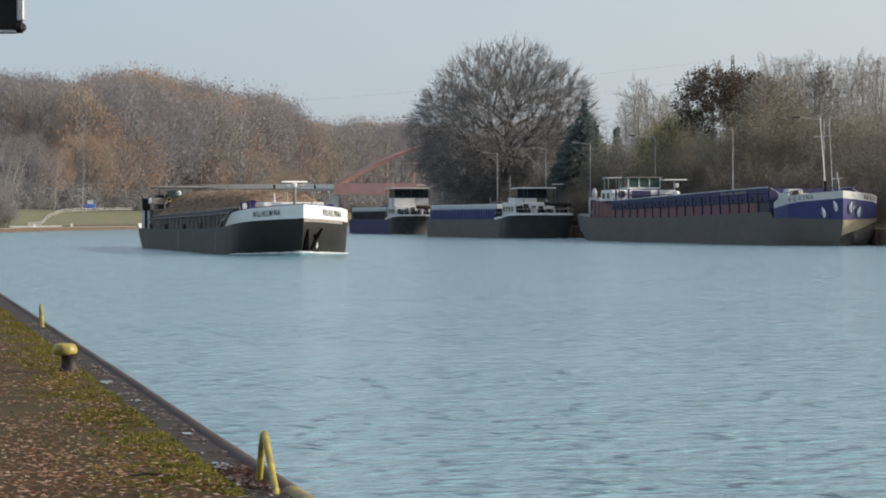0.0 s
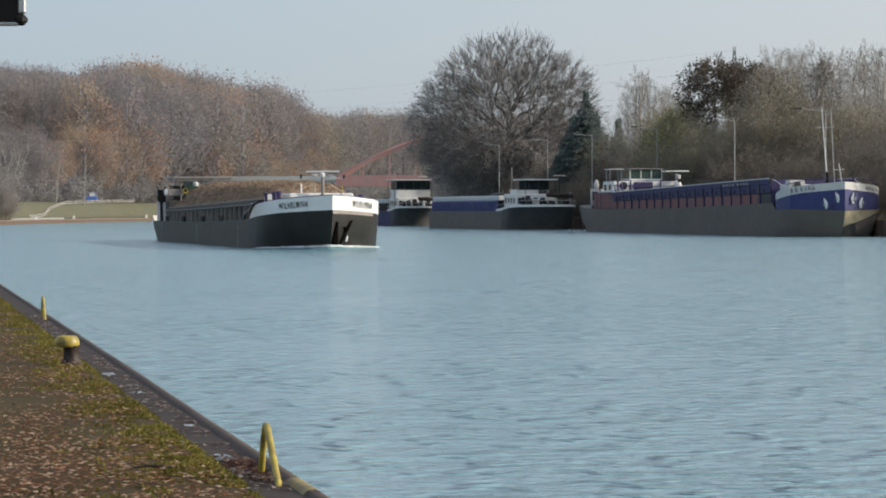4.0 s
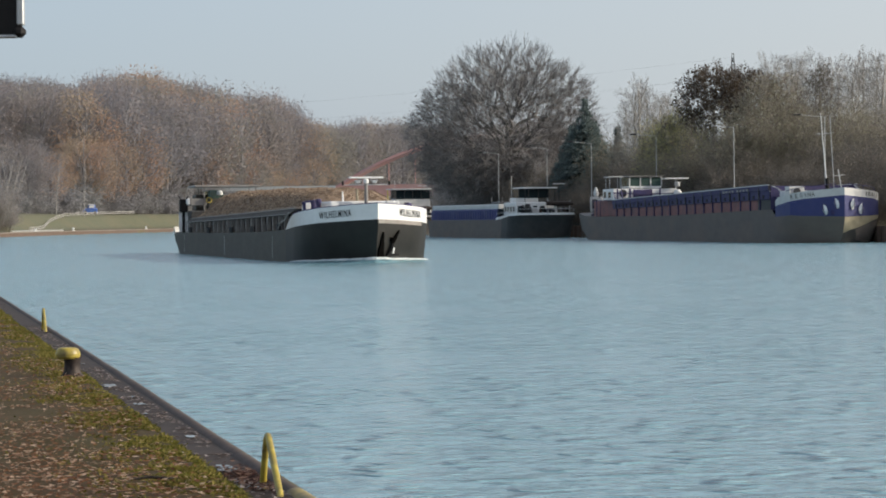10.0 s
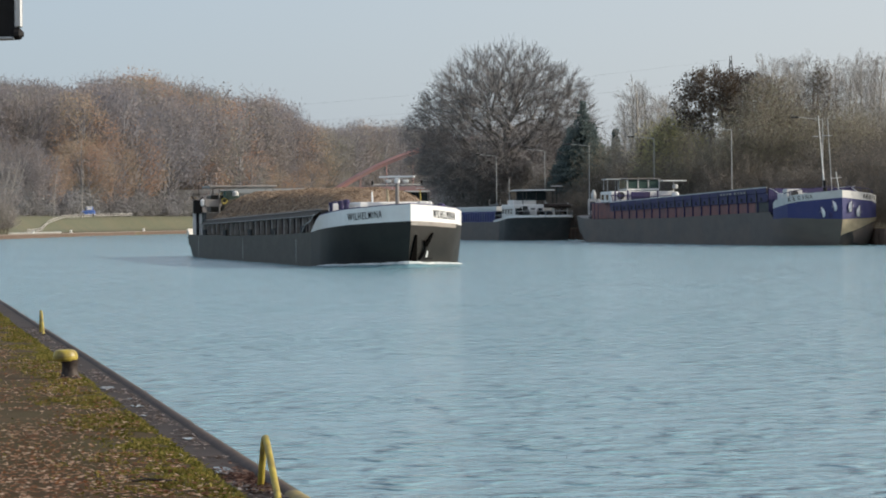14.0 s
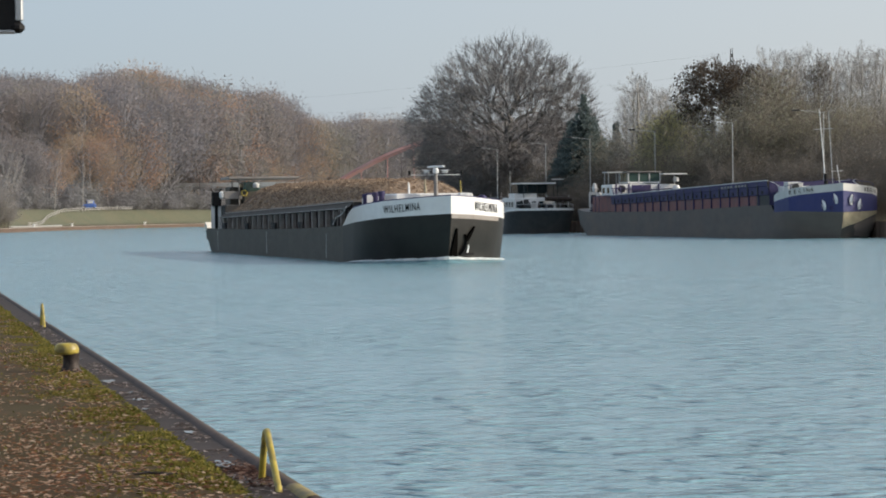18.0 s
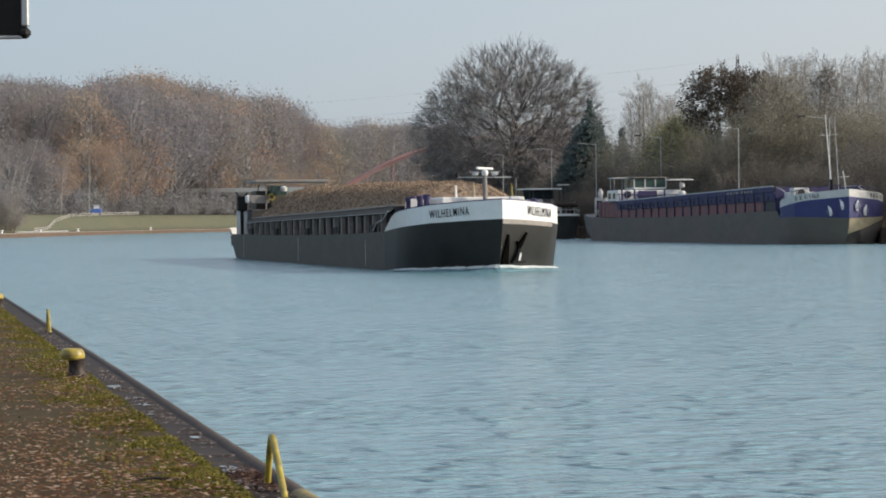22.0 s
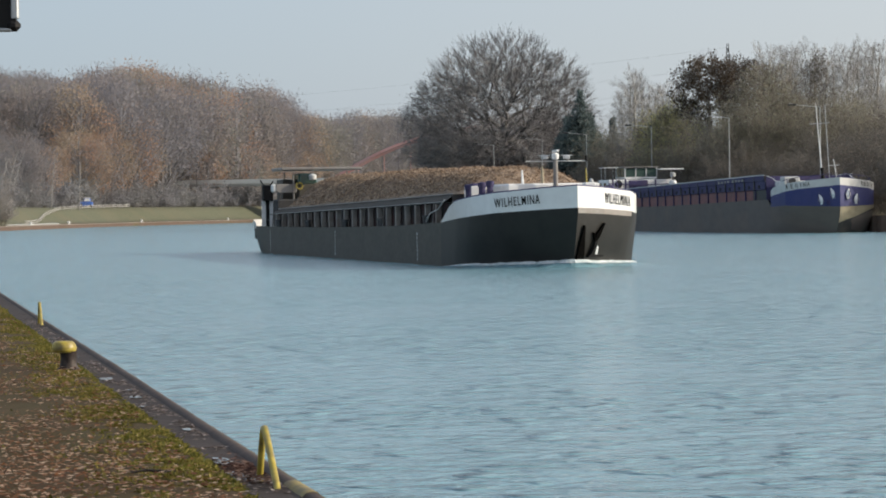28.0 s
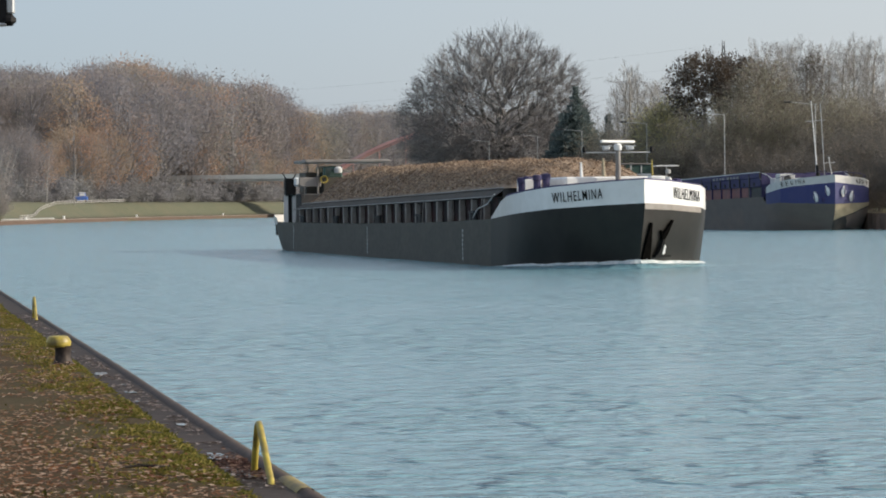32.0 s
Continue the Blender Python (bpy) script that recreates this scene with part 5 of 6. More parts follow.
    # raised plates, blackened to show the shadow within recess and pocket
    plate("anchor_recess", [(0.04, 0.12), (0.46, 0.12), (0.38, 0.85), (0.3, 1.68), (0.26, 1.68), (0.13, 0.8)], 0.08, M_VOID, side, "wedge-shaped plate painted black for the anchor recess's shade")
    plate("anchor_pocket", [(0.82, 1.0), (0.9, 0.93), (1.0, 1.22), (1.08, 1.76), (1.04, 1.77), (0.83, 1.28)], 0.1, M_VOID, side, "slanted plate painted black for the anchor pocket's shade")
    plate("anchor_arm", [(0.69, 1.36), (0.74, 1.34), (0.88, 0.97), (0.83, 0.92)], 0.1, M_VOID, side, "dark anchor arm")
    plate("anchor_shank", [(0.8, 1.0), (0.78, 0.55), (0.86, 0.5), (0.9, 0.98)], 0.15, M_BOARD, side, "dark anchor shank")
    plate("anchor_fluke", [(0.66, 0.36), (0.86, 0.36), (0.87, 0.8), (0.8, 0.78), (0.72, 0.55)], 0.18, M_BOARD, side, "dark anchor fluke")
    plate("anchor_fluke", [(0.86, 0.42), (0.97, 0.4), (0.95, 0.72), (0.88, 0.8)], 0.2, M_WHITE, side, "white-painted anchor fluke")
    plate("anchor_stock", [(0.6, 0.28), (1.2, 0.3), (1.2, 0.37), (0.6, 0.38)], 0.18, M_BOARD, side)
    # hold: coaming, ribs, rails
    stations = [-9.6, -20, -30, -40, -50, -61.5]
    for side in (-1, 1):
        part("coaming_wall", Geo().grid([[(a, 3.42 * side, deck_z(a) - 0.03), (a, 3.42 * side, rail_z(a) - 0.02)] for a in stations]), M_GAP, t, "black coaming wall with rusty patches")
        g = Geo().grid([[(a, 3.42 * side, rail_z(a) - 0.02), (a, 3.72 * side, rail_z(a) + 0.03), (a, 3.66 * side, rail_z(a) + 0.09), (a, 3.3 * side, crown_z(a)), (a, 3.12 * side, crown_z(a))] for a in stations])
        part("coaming", g, M_COAM, t, "dark grey hold coaming with a sloped top")
        for k in range(21):
            a = -11.9 - 2.42 * k
            b0, b1 = sorted((3.43 * side, 3.72 * side))
            part("coaming_rib", Geo().box(a - 0.09, a + 0.09, b0, b1, deck_z(a) - 0.02, rail_z(a) - 0.04, 0.03), M_BRACKET, t)
        part("handrail", Geo().tube([(a, 3.88 * side, rail_z(a)) for a in stations], 0.026, 6), M_RIB, t, "grey handrail along the gangway")
        part("pipe", Geo().tube([(a, 3.36 * side, crown_z(a) + 0.03) for a in stations], 0.032, 6), M_RIB, t)
        for k in range(9):
            a = -11.5 - 6.1 * k
            part("stanchion", Geo().tube([(a, 3.95 * side, deck_z(a) - 0.03), (a, 3.88 * side, rail_z(a))], 0.022, 5), M_RIB, t)
        for a in (-13.0, -24.5, -34.8, -47, -58):
            z = deck_z(a) - 0.03
            for da in (0, 0.65):
                part("deck_bollard", Geo().lathe([(0.11, 0), (0.11, 0.34), (0.16, 0.36), (0.14, 0.43)], 10, (a - da, 3.85 * side, z)), M_DARK, t)
    part("hose", Geo().tube([(-9.5, -3.8, 2.9), (-10.4, -3.9, 2.5), (-12.2, -3.92, 2.3), (-13, -3.95, 1.9)], 0.03, 5), M_PALE, t, "pale hose hanging on the gangway")
    for a in (-9.6, -61.5):
        part("coaming", Geo().box(a - 0.06, a + 0.06, -3.42, 3.42, 1.5, crown_z(a)), M_DARK, t, "dark end wall of the hold")
    # draught marks
    for a in (-14.4, -36.8, -60.2):
        for k in range(7):
            part("draught_mark", Geo().box(a - 0.05, a + 0.05, -4.112, -4.1, 0.08 + k * 0.2, 0.2 + k * 0.2), M_WHITE, t, "worn white draught mark")
    # fore deck
    for a, b in ((-7.5, -3.1), (-6.9, -3.0), (-5.9, -2.85), (-5.0, -2.7), (-5.2, 2.9), (-4.4, 2.65)):
        part("mooring_bitt", Geo().lathe([(0.15, 0), (0.15, 1.2), (0.19, 1.22), (0.19, 1.42), (0.06, 1.45)], 14, (a, b, 2.14 + 0.05 * (a + 7.5) - (0.3 if b > 0 else 0.0))), M_NAVY, t, "dark blue mooring bitt", smooth=40)
    part("fore_cabin", Geo().box(-7.6, -4.1, -2.1, 2.1, 1.8, 3.55, 0.06), M_WHITE, t, "low white fore cabin")
    for a in (-7.75, -6.35):
        part("bitt_screen", Geo().box(a - 0.03, a + 0.03, -3.25, -2.55, 2.1, 3.5, 0.02), M_WHITE, t, "white steel screen behind the bitts")
    part("fore_hatch", Geo().box(-3.6, -2.6, -0.9, 0.9, 2.2, 3.35, 0.05), M_NAVY, t)
    part("winch", Geo().tube([(-2.4, -0.8, 2.75), (-2.4, 0.8, 2.75)], 0.4, 14), M_NAVY, t, smooth=40)
    part("vent_box", Geo().box(-3.0, -2.5, 1.0, 1.5, 2.3, 3.55, 0.04), M_WHITE, t)
    mast = part("mast", Geo().tube([(-3.76, 0, 2.0), (-3.76, 0, 4.65)], [0.14, 0.1], 10), M_RIB, t, "grey bow mast", smooth=40)
    part("yard", Geo().tube([(-3.76, -1.45, 4.52), (-3.76, 1.45, 4.52)], 0.03, 6), M_PALE, mast)
    for b in (-1.42, 1.42):
        part("navigation_light", Geo().lathe([(0.07, 0), (0.07, 0.22), (0.03, 0.26)], 8, (-3.76, b, 4.5)), M_BOARD, mast)
    for b in (-0.5, 0.5):
        part("loudhailer", Geo().box(-3.86, -3.62, b - 0.14, b + 0.14, 4.6, 4.78, 0.04).box(-3.8, -3.7, b - 0.25, b + 0.25, 4.76, 4.8), M_STEEL, mast)
    part("radar_gearbox", Geo().lathe([(0.14, 0), (0.17, 0.06), (0.17, 0.22), (0.1, 0.28)], 12, (-3.76, 0, 4.6)), M_WHITE, mast, smooth=40)
    scan = part("radar_scanner", Geo().box(-1.1, 1.1, -0.06, 0.08, 0.02, 0.13, 0.03), M_WHITE, t, "white rotating radar scanner")
    for a, b, z0, z1, m, r in ((-5.0, -1.15, 2.0, 4.15, M_WHITE, 0.085), (-4.4, -0.38, 2.4, 4.3, M_TAN, 0.1), (-2.6, 1.15, 2.4, 4.2, M_YELLOW, 0.06)):
        part("flagpole", Geo().tube([(a, b, z0), (a - 0.05, b - 0.06, z1)], [r * 1.4, r * 0.5], 7), m, t, "thin upright pole on the fore deck")
    # stern: wheelhouse under its canopy
    wh = part("wheelhouse", Geo().box(-66.2, -63.2, -1.7, -0.55, 4.25, 4.95, 0.06), M_TEAL, t, "teal green wheelhouse, partly lowered")
    part("wheelhouse_trunk", Geo().box(-66.3, -63.1, -1.75, -0.5, 1.5, 4.27, 0.04), M_GREY, t, "dark grey trunk below the wheelhouse")
    part("window", Geo().box(-63.2, -63.17, -1.6, -0.65, 4.3, 4.85), M_GLASSGREEN, wh, "dark wheelhouse window")
    part("window", Geo().box(-65.8, -63.6, -1.73, -1.7, 4.3, 4.85), M_GLASSGREEN, wh, "dark wheelhouse window")
    part("wheelhouse_back", Geo().box(-66.9, -64.4, -2.6, -1.75, 1.5, 4.6, 0.05), M_GREY, t, "grey companionway beside the wheelhouse")
    part("canopy", Geo().box(-67.2, -62.8, -2.9, 2.3, 5.16, 5.34, 0.04), M_RIB, t, "flat grey canopy roof")
    for a in (-66.8, -63.1):
        for b in (-2.1, 2.05):
            part("canopy_post", Geo().tube([(a, b, 1.5), (a, b, 5.12)], 0.05, 6), M_RIB, t)
    part("aft_cabin", Geo().box(-67.3, -62.4, -3.3, 3.3, 1.47, 3.3, 0.08), M_DARK, t, "dark aft deckhouse")
    part("search_light", Geo().lathe([(0.05, 0), (0.24, 0.05), (0.26, 0.3), (0.12, 0.42)], 12, (-62.8, -0.9, 4.5)), M_PALE, t, smooth=40)
    part("lifebuoy", Geo().tube([(-62.9, -1.75 + 0.2 * math.cos(k * math.pi / 8), 4.15 + 0.2 * math.sin(k * math.pi / 8)) for k in range(17)], 0.06, 6, caps=False), M_YELLOW, t, "yellow lifebuoy")
    part("side_panel", Geo().box(-63.2, -63.1, -3.25, -1.9, 3.72, 4.28, 0.03), M_RIB, t, "grey steel side panel")
    part("lamp_box", Geo().box(-64.3, -63.6, -4.0, -3.35, 3.2, 4.25, 0.06), M_BOARD, t, "black side-light box")
    part("antenna", Geo().tube([(-63.9, -3.9, 4.2), (-64.1, -4.1, 4.55)], 0.04, 5), M_BOARD, t)
    part("antenna", Geo().tube([(-63.9, -3.5, 4.2), (-63.8, -3.3, 4.5)], 0.04, 5), M_BOARD, t)
    part("side_lamp", Geo().lathe([(0.1, 0), (0.19, 0.1), (0.19, 0.45), (0.06, 0.55)], 10, (-63.3, -3.35, 3.75)), M_WHITE, t, "white lamp on the light box", smooth=40)
    for b0, b1, m, word in ((-4.06, -3.8, M_WHITE, "white"), (-3.8, -3.56, M_BOARD, "black"), (-3.56, -3.32, M_WHITE, "white")):
        part("side_screen", Geo().box(-64.0, -63.9, b0, b1, 1.55, 3.25), m, t, word + " upright stripe of the side screen")
    g = Geo()
    st = [(-66.6, 4.03), (-68.62, 3.92), (-69.32, 3.22), (-69.52, 0)]
    for side in (1, -1):
        g.grid([[(a, b * side, 1.45) for a, b in st], [(a - 0.06, b * side, 2.05 if a < -67 else 1.75) for a, b in st]])
    part("stern_bulwark", g, M_PALE, t, "white stern bulwark")
    part("stern_anchor", Geo().box(-69.6, -69.1, -3.7, -3.2, 0.75, 1.5, 0.05), M_BOARD, t)
    part("stern_rail", Geo().tube([(-61.6, -3.2, 3.7), (-64.8, -3.2, 3.9)], 0.03, 6).tube([(-61.6, -3.2, 3.0), (-61.6, -3.2, 3.7)], 0.03, 6), M_DARK, t)
    return t, scan


def build_heap():
    rows = []
    for i in range(261):
        a = -8.75 - 52.4 * i / 260
        row = []
        ends = min(1, max(0, -8.75 - a) / 1.8) ** 0.6, min(1, max(0, a + 61.15) / 3.4) ** 0.75
        base = lerp([(-62, 2.6), (-35, 2.84), (-12, 3.16)], a)
        for k in range(45):
            q = -1 + 2 * k / 44
            h = lerp([(-61, 2.0), (-35, 1.75), (-20, 1.38), (-10, 1.12)], a) * (1 - abs(q) ** lerp([(-40, 2.2), (-10, 3.0)], a)) * min(ends)
            lump = 0.13 * noise.noise((a * 0.5, q * 2, 1)) + 0.09 * noise.noise((a * 1.2, q * 4, 9)) + 0.06 * noise.noise((a * 2.2, q * 7, 2)) + 0.03 * noise.noise((a * 6, q * 20, 3))
            row.append((a + 0.04 * noise.noise((a * 5, q * 9, 6)), q * 3.2, base + h + lump * min(1, h * 3 + 0.2)))
        rows.append(row)
    ob = single("cargo_mound", Geo().grid(rows), M_CHIPS, "rounded heap of brown wood chips filling the barge's hold", "cargo", smooth=20)
    g, rnd = Geo(), random.Random(14)
    for _ in range(34000):
        i, k = rnd.randrange(1, 259), rnd.randrange(1, 43)
        p = Vector(rows[i][k]).lerp(Vector(rows[i + 1][k + 1]), rnd.random()) + Vector((0, 0, 0.03))
        d = Vector((rnd.gauss(0, 1), rnd.gauss(0, 1), rnd.gauss(0, 0.6))).normalized()
        s, w = rnd.uniform(0.03, 0.12), d.orthogonal().normalized() * rnd.uniform(0.007, 0.026)
        g.add([p - d * s - w, p - d * s + w, p + d * s + w, p + d * s - w], [(0, 1, 2, 3)])
    tagged(part("wood_chip", g, M_CHIP, ob, "loose splintered wood chips"), kind="stuff")
    return ob


def build_foam():
    """The bow wave: water piled against the stem and both bows, with a narrow foaming crest along the plating."""
    swell, g = Geo(), Geo()
    line = [(0, (-0.72, 0.0)), (1.15, (-1.48, 1.02)), (3.5, (-2.98, 2.83)), (5.15, (-4.48, 3.64)), (6.8, (-6.1, 3.98)), (9.6, (-9.0, 4.1)), (16.0, (-15.4, 4.1))]

    def edge(s, side):
        """On the waterline, s metres aft of the stem."""
        a, b = lerp([(k, p[0]) for k, p in line], s), lerp([(k, p[1]) for k, p in line], s)
        return Vector((a, b * side, 0))

    def height(s, side):
        return 0.34 * math.exp(-s * 0.17) * (0.95 + 0.14 * noise.noise((s * 1.1, side, 0)))
    for side in (1, -1):
        rows, crest = [], []
        for i in range(191):
            s = 0.055 * i
            out = Vector((1.0 - min(0.85, 0.12 * s), side * min(1.0, 0.25 + 0.6 * s), 0)).normalized() if i else Vector((1, 0, 0))
            fade = 1 - smooth_step(5.5, 10.3, s)
            h = height(s, side) * fade
            w = 1.0 + 0.05 * s
            rows.append([edge(s, side) + out * (w * f - 0.3) + Vector((0, 0, 0.8 * h * k - 0.05 * (f > 0.9))) for f, k in ((0, 1.0), (0.25, 0.95), (0.4, 0.8), (0.55, 0.58), (0.7, 0.34), (0.85, 0.14), (1.0, 0.0))])
            row = []
            rag = 0.8 + 0.5 * noise.noise((s * 2.1, side, 5)) + 0.25 * noise.noise((s * 7, side, 8))
            for f in (0, 0.15, 0.3, 0.45, 0.6, 0.8, 1.0):
                lump = 0.5 * noise.noise((s * 4, f * 3, side)) + 0.4 * noise.noise((s * 11, f * 6, side))
                z = h * (1 - 0.35 * f * f) + 0.055 * fade * (1 - f) * (1 + 1.4 * lump) + 0.01 - 0.03 * (f == 1.0) - 0.02 * (1 - fade)
                row.append(edge(s, side) + out * (0.5 * rag * f - 0.2) + Vector((0, 0, z)))
            crest.append(row)
        swell.grid(rows if side == 1 else [r[::-1] for r in rows])
        g.grid(crest if side == 1 else [r[::-1] for r in crest])
    wave = single("bow_wave", g, M_FOAM, "white foaming bow wave in front of the barge", "wave", smooth=60)
    part("swell", swell.weld(), M_WATER, wave, "smooth swell of turquoise water under the foam", smooth=80)
    return wave


def build_blue_barge():
    u = Vector((0.2, -0.98, 0)).normalized()
    L, h = 80.0, 4.3
    t = thing("moored_barge", "old grey and blue barge with a white bow band, moored", "barge", "moored barges", at=pose(34.2, 247.0, 0, 0, 0, math.degrees(math.atan2(u.y, u.x))))
    top = [(0, 0), (-0.85, 1.65), (-1.7, 3.25), (-2.7, 4.0), (-5, h), (-14, h), (-L + 7, h), (-L + 2.5, 3.8), (-L + 0.6, 2.9), (-L, 1.2), (-L, 0)]
    wl = [(-1.1, 0), (-1.9, 1.4), (-2.8, 2.9), (-3.9, 3.75), (-6, h), (-14, h), (-L + 9, h), (-L + 5, 3.4), (-L + 3, 2.0), (-L + 2.5, 0.9), (-L + 2.5, 0)]
    T, W = matched(top, wl)
    flat = lambda z: (lambda a: z)
    deck_z = lambda a: lerp([(-L, 3.0), (-L + 9, 2.5), (-40, 2.5), (-14, 2.85), (0, 3.0)], a)
    paint_z = lambda a: min(deck_z(a), lerp([(-6.6, 9.0), (-6.5, 2.25), (-2.7, 2.4), (0, 2.25)], a)) if a > -6.6 else deck_z(a)
    mid = [(wa * 0.3 + ta * 0.7, wb * 0.3 + tb * 0.7) for (ta, tb), (wa, wb) in zip(T, W)]
    g = Geo()
    shell(g, W, W, flat(-0.8), flat(0.0))
    shell(g, W, mid, flat(0), flat(1.2))
    shell(g, mid, T, flat(1.2), paint_z)
    part("hull", g.weld(), M_GREYHULL, t, "grey tarred hull with rust stains", smooth=35)
    g = Geo()
    for side in (1, -1):
        g.grid([[(a, (b - 0.03) * side, deck_z(a) - 0.05) for a, b in T], [(a, 0, deck_z(a) - 0.05) for a, b in T]][::side])
    part("deck", g.weld(), M_DARK, t)
    out = [(a + 0.006, b * 1.001) for a, b in T]
    z_band = lambda a: lerp([(-6.6, 3.1), (-5, 3.3), (-2.7, 3.6), (0, 4.09)], a)
    z_top = lambda a: lerp([(-6.6, 3.45), (-5, 3.98), (-2.7, 4.25), (0, 4.74)], a)
    g = Geo()
    shell(g, out, out, paint_z, z_band, a_min=-6.4)
    part("bow_band", g.weld(), M_BLUE, t, "cobalt blue bow plating", smooth=28)
    g = Geo()
    inn = [(a - 0.1, max(0, b - 0.1)) for a, b in T]
    shell(g, out, out, z_band, z_top, a_min=-6.4)
    shell(g, inn, inn, z_top, z_band, a_min=-6.6)
    shell(g, out, inn, z_top, z_top, a_min=-6.4)
    part("bulwark", g.weld(), M_PALE, t, "weathered white bulwark", smooth=28)
    # tan patch on the port bow, narrowing aft
    g = Geo()
    pt = [i for i in range(len(T)) if T[i][0] > -3.6]
    def skin(i, z):
        k = 0.7 * z / 1.2 if z < 1.2 else 0.7 + 0.3 * (z - 1.2) / (paint_z(T[i][0]) - 1.2)
        return (W[i][0] * (1 - k) + T[i][0] * k + 0.02, (W[i][1] * (1 - k) + T[i][1] * k) * 1.004 + 0.01, z)
    low_z = [0.8 + 0.26 * n + 0.12 * noise.noise((n * 0.9, 0, 0)) for n in range(len(pt))]
    g.grid([[skin(i, low_z[n] + 0.02) for n, i in enumerate(pt)], [skin(i, max(1.2, low_z[n] + 0.03)) for n, i in enumerate(pt)], [skin(i, max(paint_z(T[i][0]) - 0.03, low_z[n] + 0.05)) for n, i in enumerate(pt)]])
    # dark from below the waterline up to the tan patch's lower edge
    low_dark = Geo().grid([[skin(i, -0.2) for i in pt], [skin(i, min(low_z[n] + 0.03, paint_z(T[i][0]) - 0.05)) for n, i in enumerate(pt)]])
    part("lower_bow_patch", low_dark, M_HULLDARK, t, "dark patch below the tan patch", smooth=40)
    part("tan_patch", g, M_TAN, t, "tan patch on the bow", smooth=40)
    # white anchor flukes
    for a, b, tilt, z in ((-0.72, -1.35, 24, 2.42), (-0.28, -0.45, 24, 2.95), (-0.42, 0.72, -4, 2.85), (-0.88, 1.6, -8, 2.45)):
        s = 1 if b > 0 else -1
        fl = Geo().add([(0, -0.12, 0.0), (0.04, -0.29, 0.3), (0.05, -0.26, 0.6), (0.08, 0, 0.95), (0.05, 0.26, 0.6), (0.04, 0.29, 0.3), (0, 0.12, 0.0), (0.2, 0, 0.42)], [(0, 1, 7), (1, 2, 7), (2, 3, 7), (3, 4, 7), (4, 5, 7), (5, 6, 7), (6, 0, 7)])
        an = part("anchor_fluke", fl, M_WHITE, t, "white-painted anchor fluke", at=pose(a + 0.1, b + s * 0.1, z, tilt * 0.6, 0, -62 if s < 0 else 28))
        part("shank", Geo().box(0.18, 0.23, -0.035, 0.035, 0.0, 0.8), M_NAVY, an)
    part("anchor_chain", Geo().box(-0.1, 0.12, -0.3, 0.3, 0, 0.5, 0.1), M_NAVY, t, "dark blue anchor crown", at=pose(-0.6, -0.95, 2.35, 0, 0, -62))
    part("anchor_chain", Geo().box(-0.1, 0.12, -0.3, 0.3, 0, 0.5, 0.1), M_NAVY, t, "dark blue anchor crown", at=pose(-0.72, 1.15, 2.3, 0, 0, 28))
    # faded ship's name, letter by letter round the curve of both bows
    side_line = [(-4.3, -5.0), (-4.0, -2.7), (-3.25, -1.7), (-1.65, -0.85), (0.0, 0.0)]
    for s in (1, -1):
        for k, letter in enumerate("REGINA"):
            b0 = -3.98 + 0.3 * k if s < 0 else -2.3 - 0.3 * k
            b1_, b2_ = (b0, b0 + 0.22) if s < 0 else (b0, b0 - 0.22)
            p0, p1 = (lerp(side_line, b1_), b1_ * -s), (lerp(side_line, b2_), b2_ * -s)
            lettering(letter, 0.36, 0.06 if letter == "I" else 0.25, M_GREY, t, on_side(p0, p1, 0.03, z_band(p0[0]) + 0.15, z_band(p1[0]) + 0.15), "faded dark letter of the ship's name")
    # hold
    for side in (-1, 1):
        b = (h - 0.4) * side
        mid_z = lambda a: lerp([(-62, 3.3), (-12, 3.78), (-8.3, 3.82)], a)
        rail = lambda a: lerp([(-62, 4.2), (-12, 5.0), (-8.3, 5.05)], a)
        sts = (-62, -50, -38, -26, -12, -8.3)
        part("lower_coaming", Geo().grid([[(a, b, deck_z(a) - 0.1), (a, b, mid_z(a) + 0.02)] for a in sts[:-1]]), M_REDPRIMER, t, "faded red primer on the lower coaming")
        part("lower_coaming", Geo().grid([[(a, b + 0.01 * side, deck_z(a) - 0.1), (a, b + 0.01 * side, mid_z(a) + 0.02)] for a in (-12, -8.3)]), M_HULLDARK, t, "dark plating at the fore end")
        part("coaming", Geo().grid([[(a, b, mid_z(a) - 0.02), (a, b + 0.12 * side, mid_z(a) + 0.02), (a, b + 0.12 * side, rail(a) - 0.45), (a, b + 0.2 * side, rail(a) - 0.42), (a, b + 0.2 * side, rail(a)), (a, b - 0.2 * side, rail(a) + 0.02)] for a in sts]), M_NAVY, t, "dark blue coaming")
        part("coaming_rail", Geo().tube([(a, b + 0.16 * side, rail(a) + 0.05) for a in sts], 0.05, 6), M_PALE, t, "pale top rail")
        for k in range(18):
            a = -60.5 + 2.9 * k
            lo, hi = sorted((b, b + 0.12 * side))
            part("bracket", Geo().box(a - 0.06, a + 0.06, lo, hi, deck_z(a) - 0.08, mid_z(a)), M_NAVY, t)
            lo, hi = sorted((b + 0.1 * side, b + 0.24 * side))
            part("coaming_rib", Geo().box(a - 0.07, a + 0.07, lo, hi, mid_z(a), rail(a) - 0.03, 0.02), M_DARK, t)
            lo, hi = sorted((b + 0.1 * side, b + 0.16 * side))
            part("slot", Geo().box(a + 1.0, a + 1.45, lo, hi, mid_z(a) + 0.12, mid_z(a) + 0.42), M_BOARD, t, "dark slot in the coaming")
        for k in range(8):
            a = -22.5 + (0.75 if k < 4 else 1.25) * 1.0 + 0.95 * k
            lo, hi = sorted((b + 0.2 * side, b + 0.225 * side))
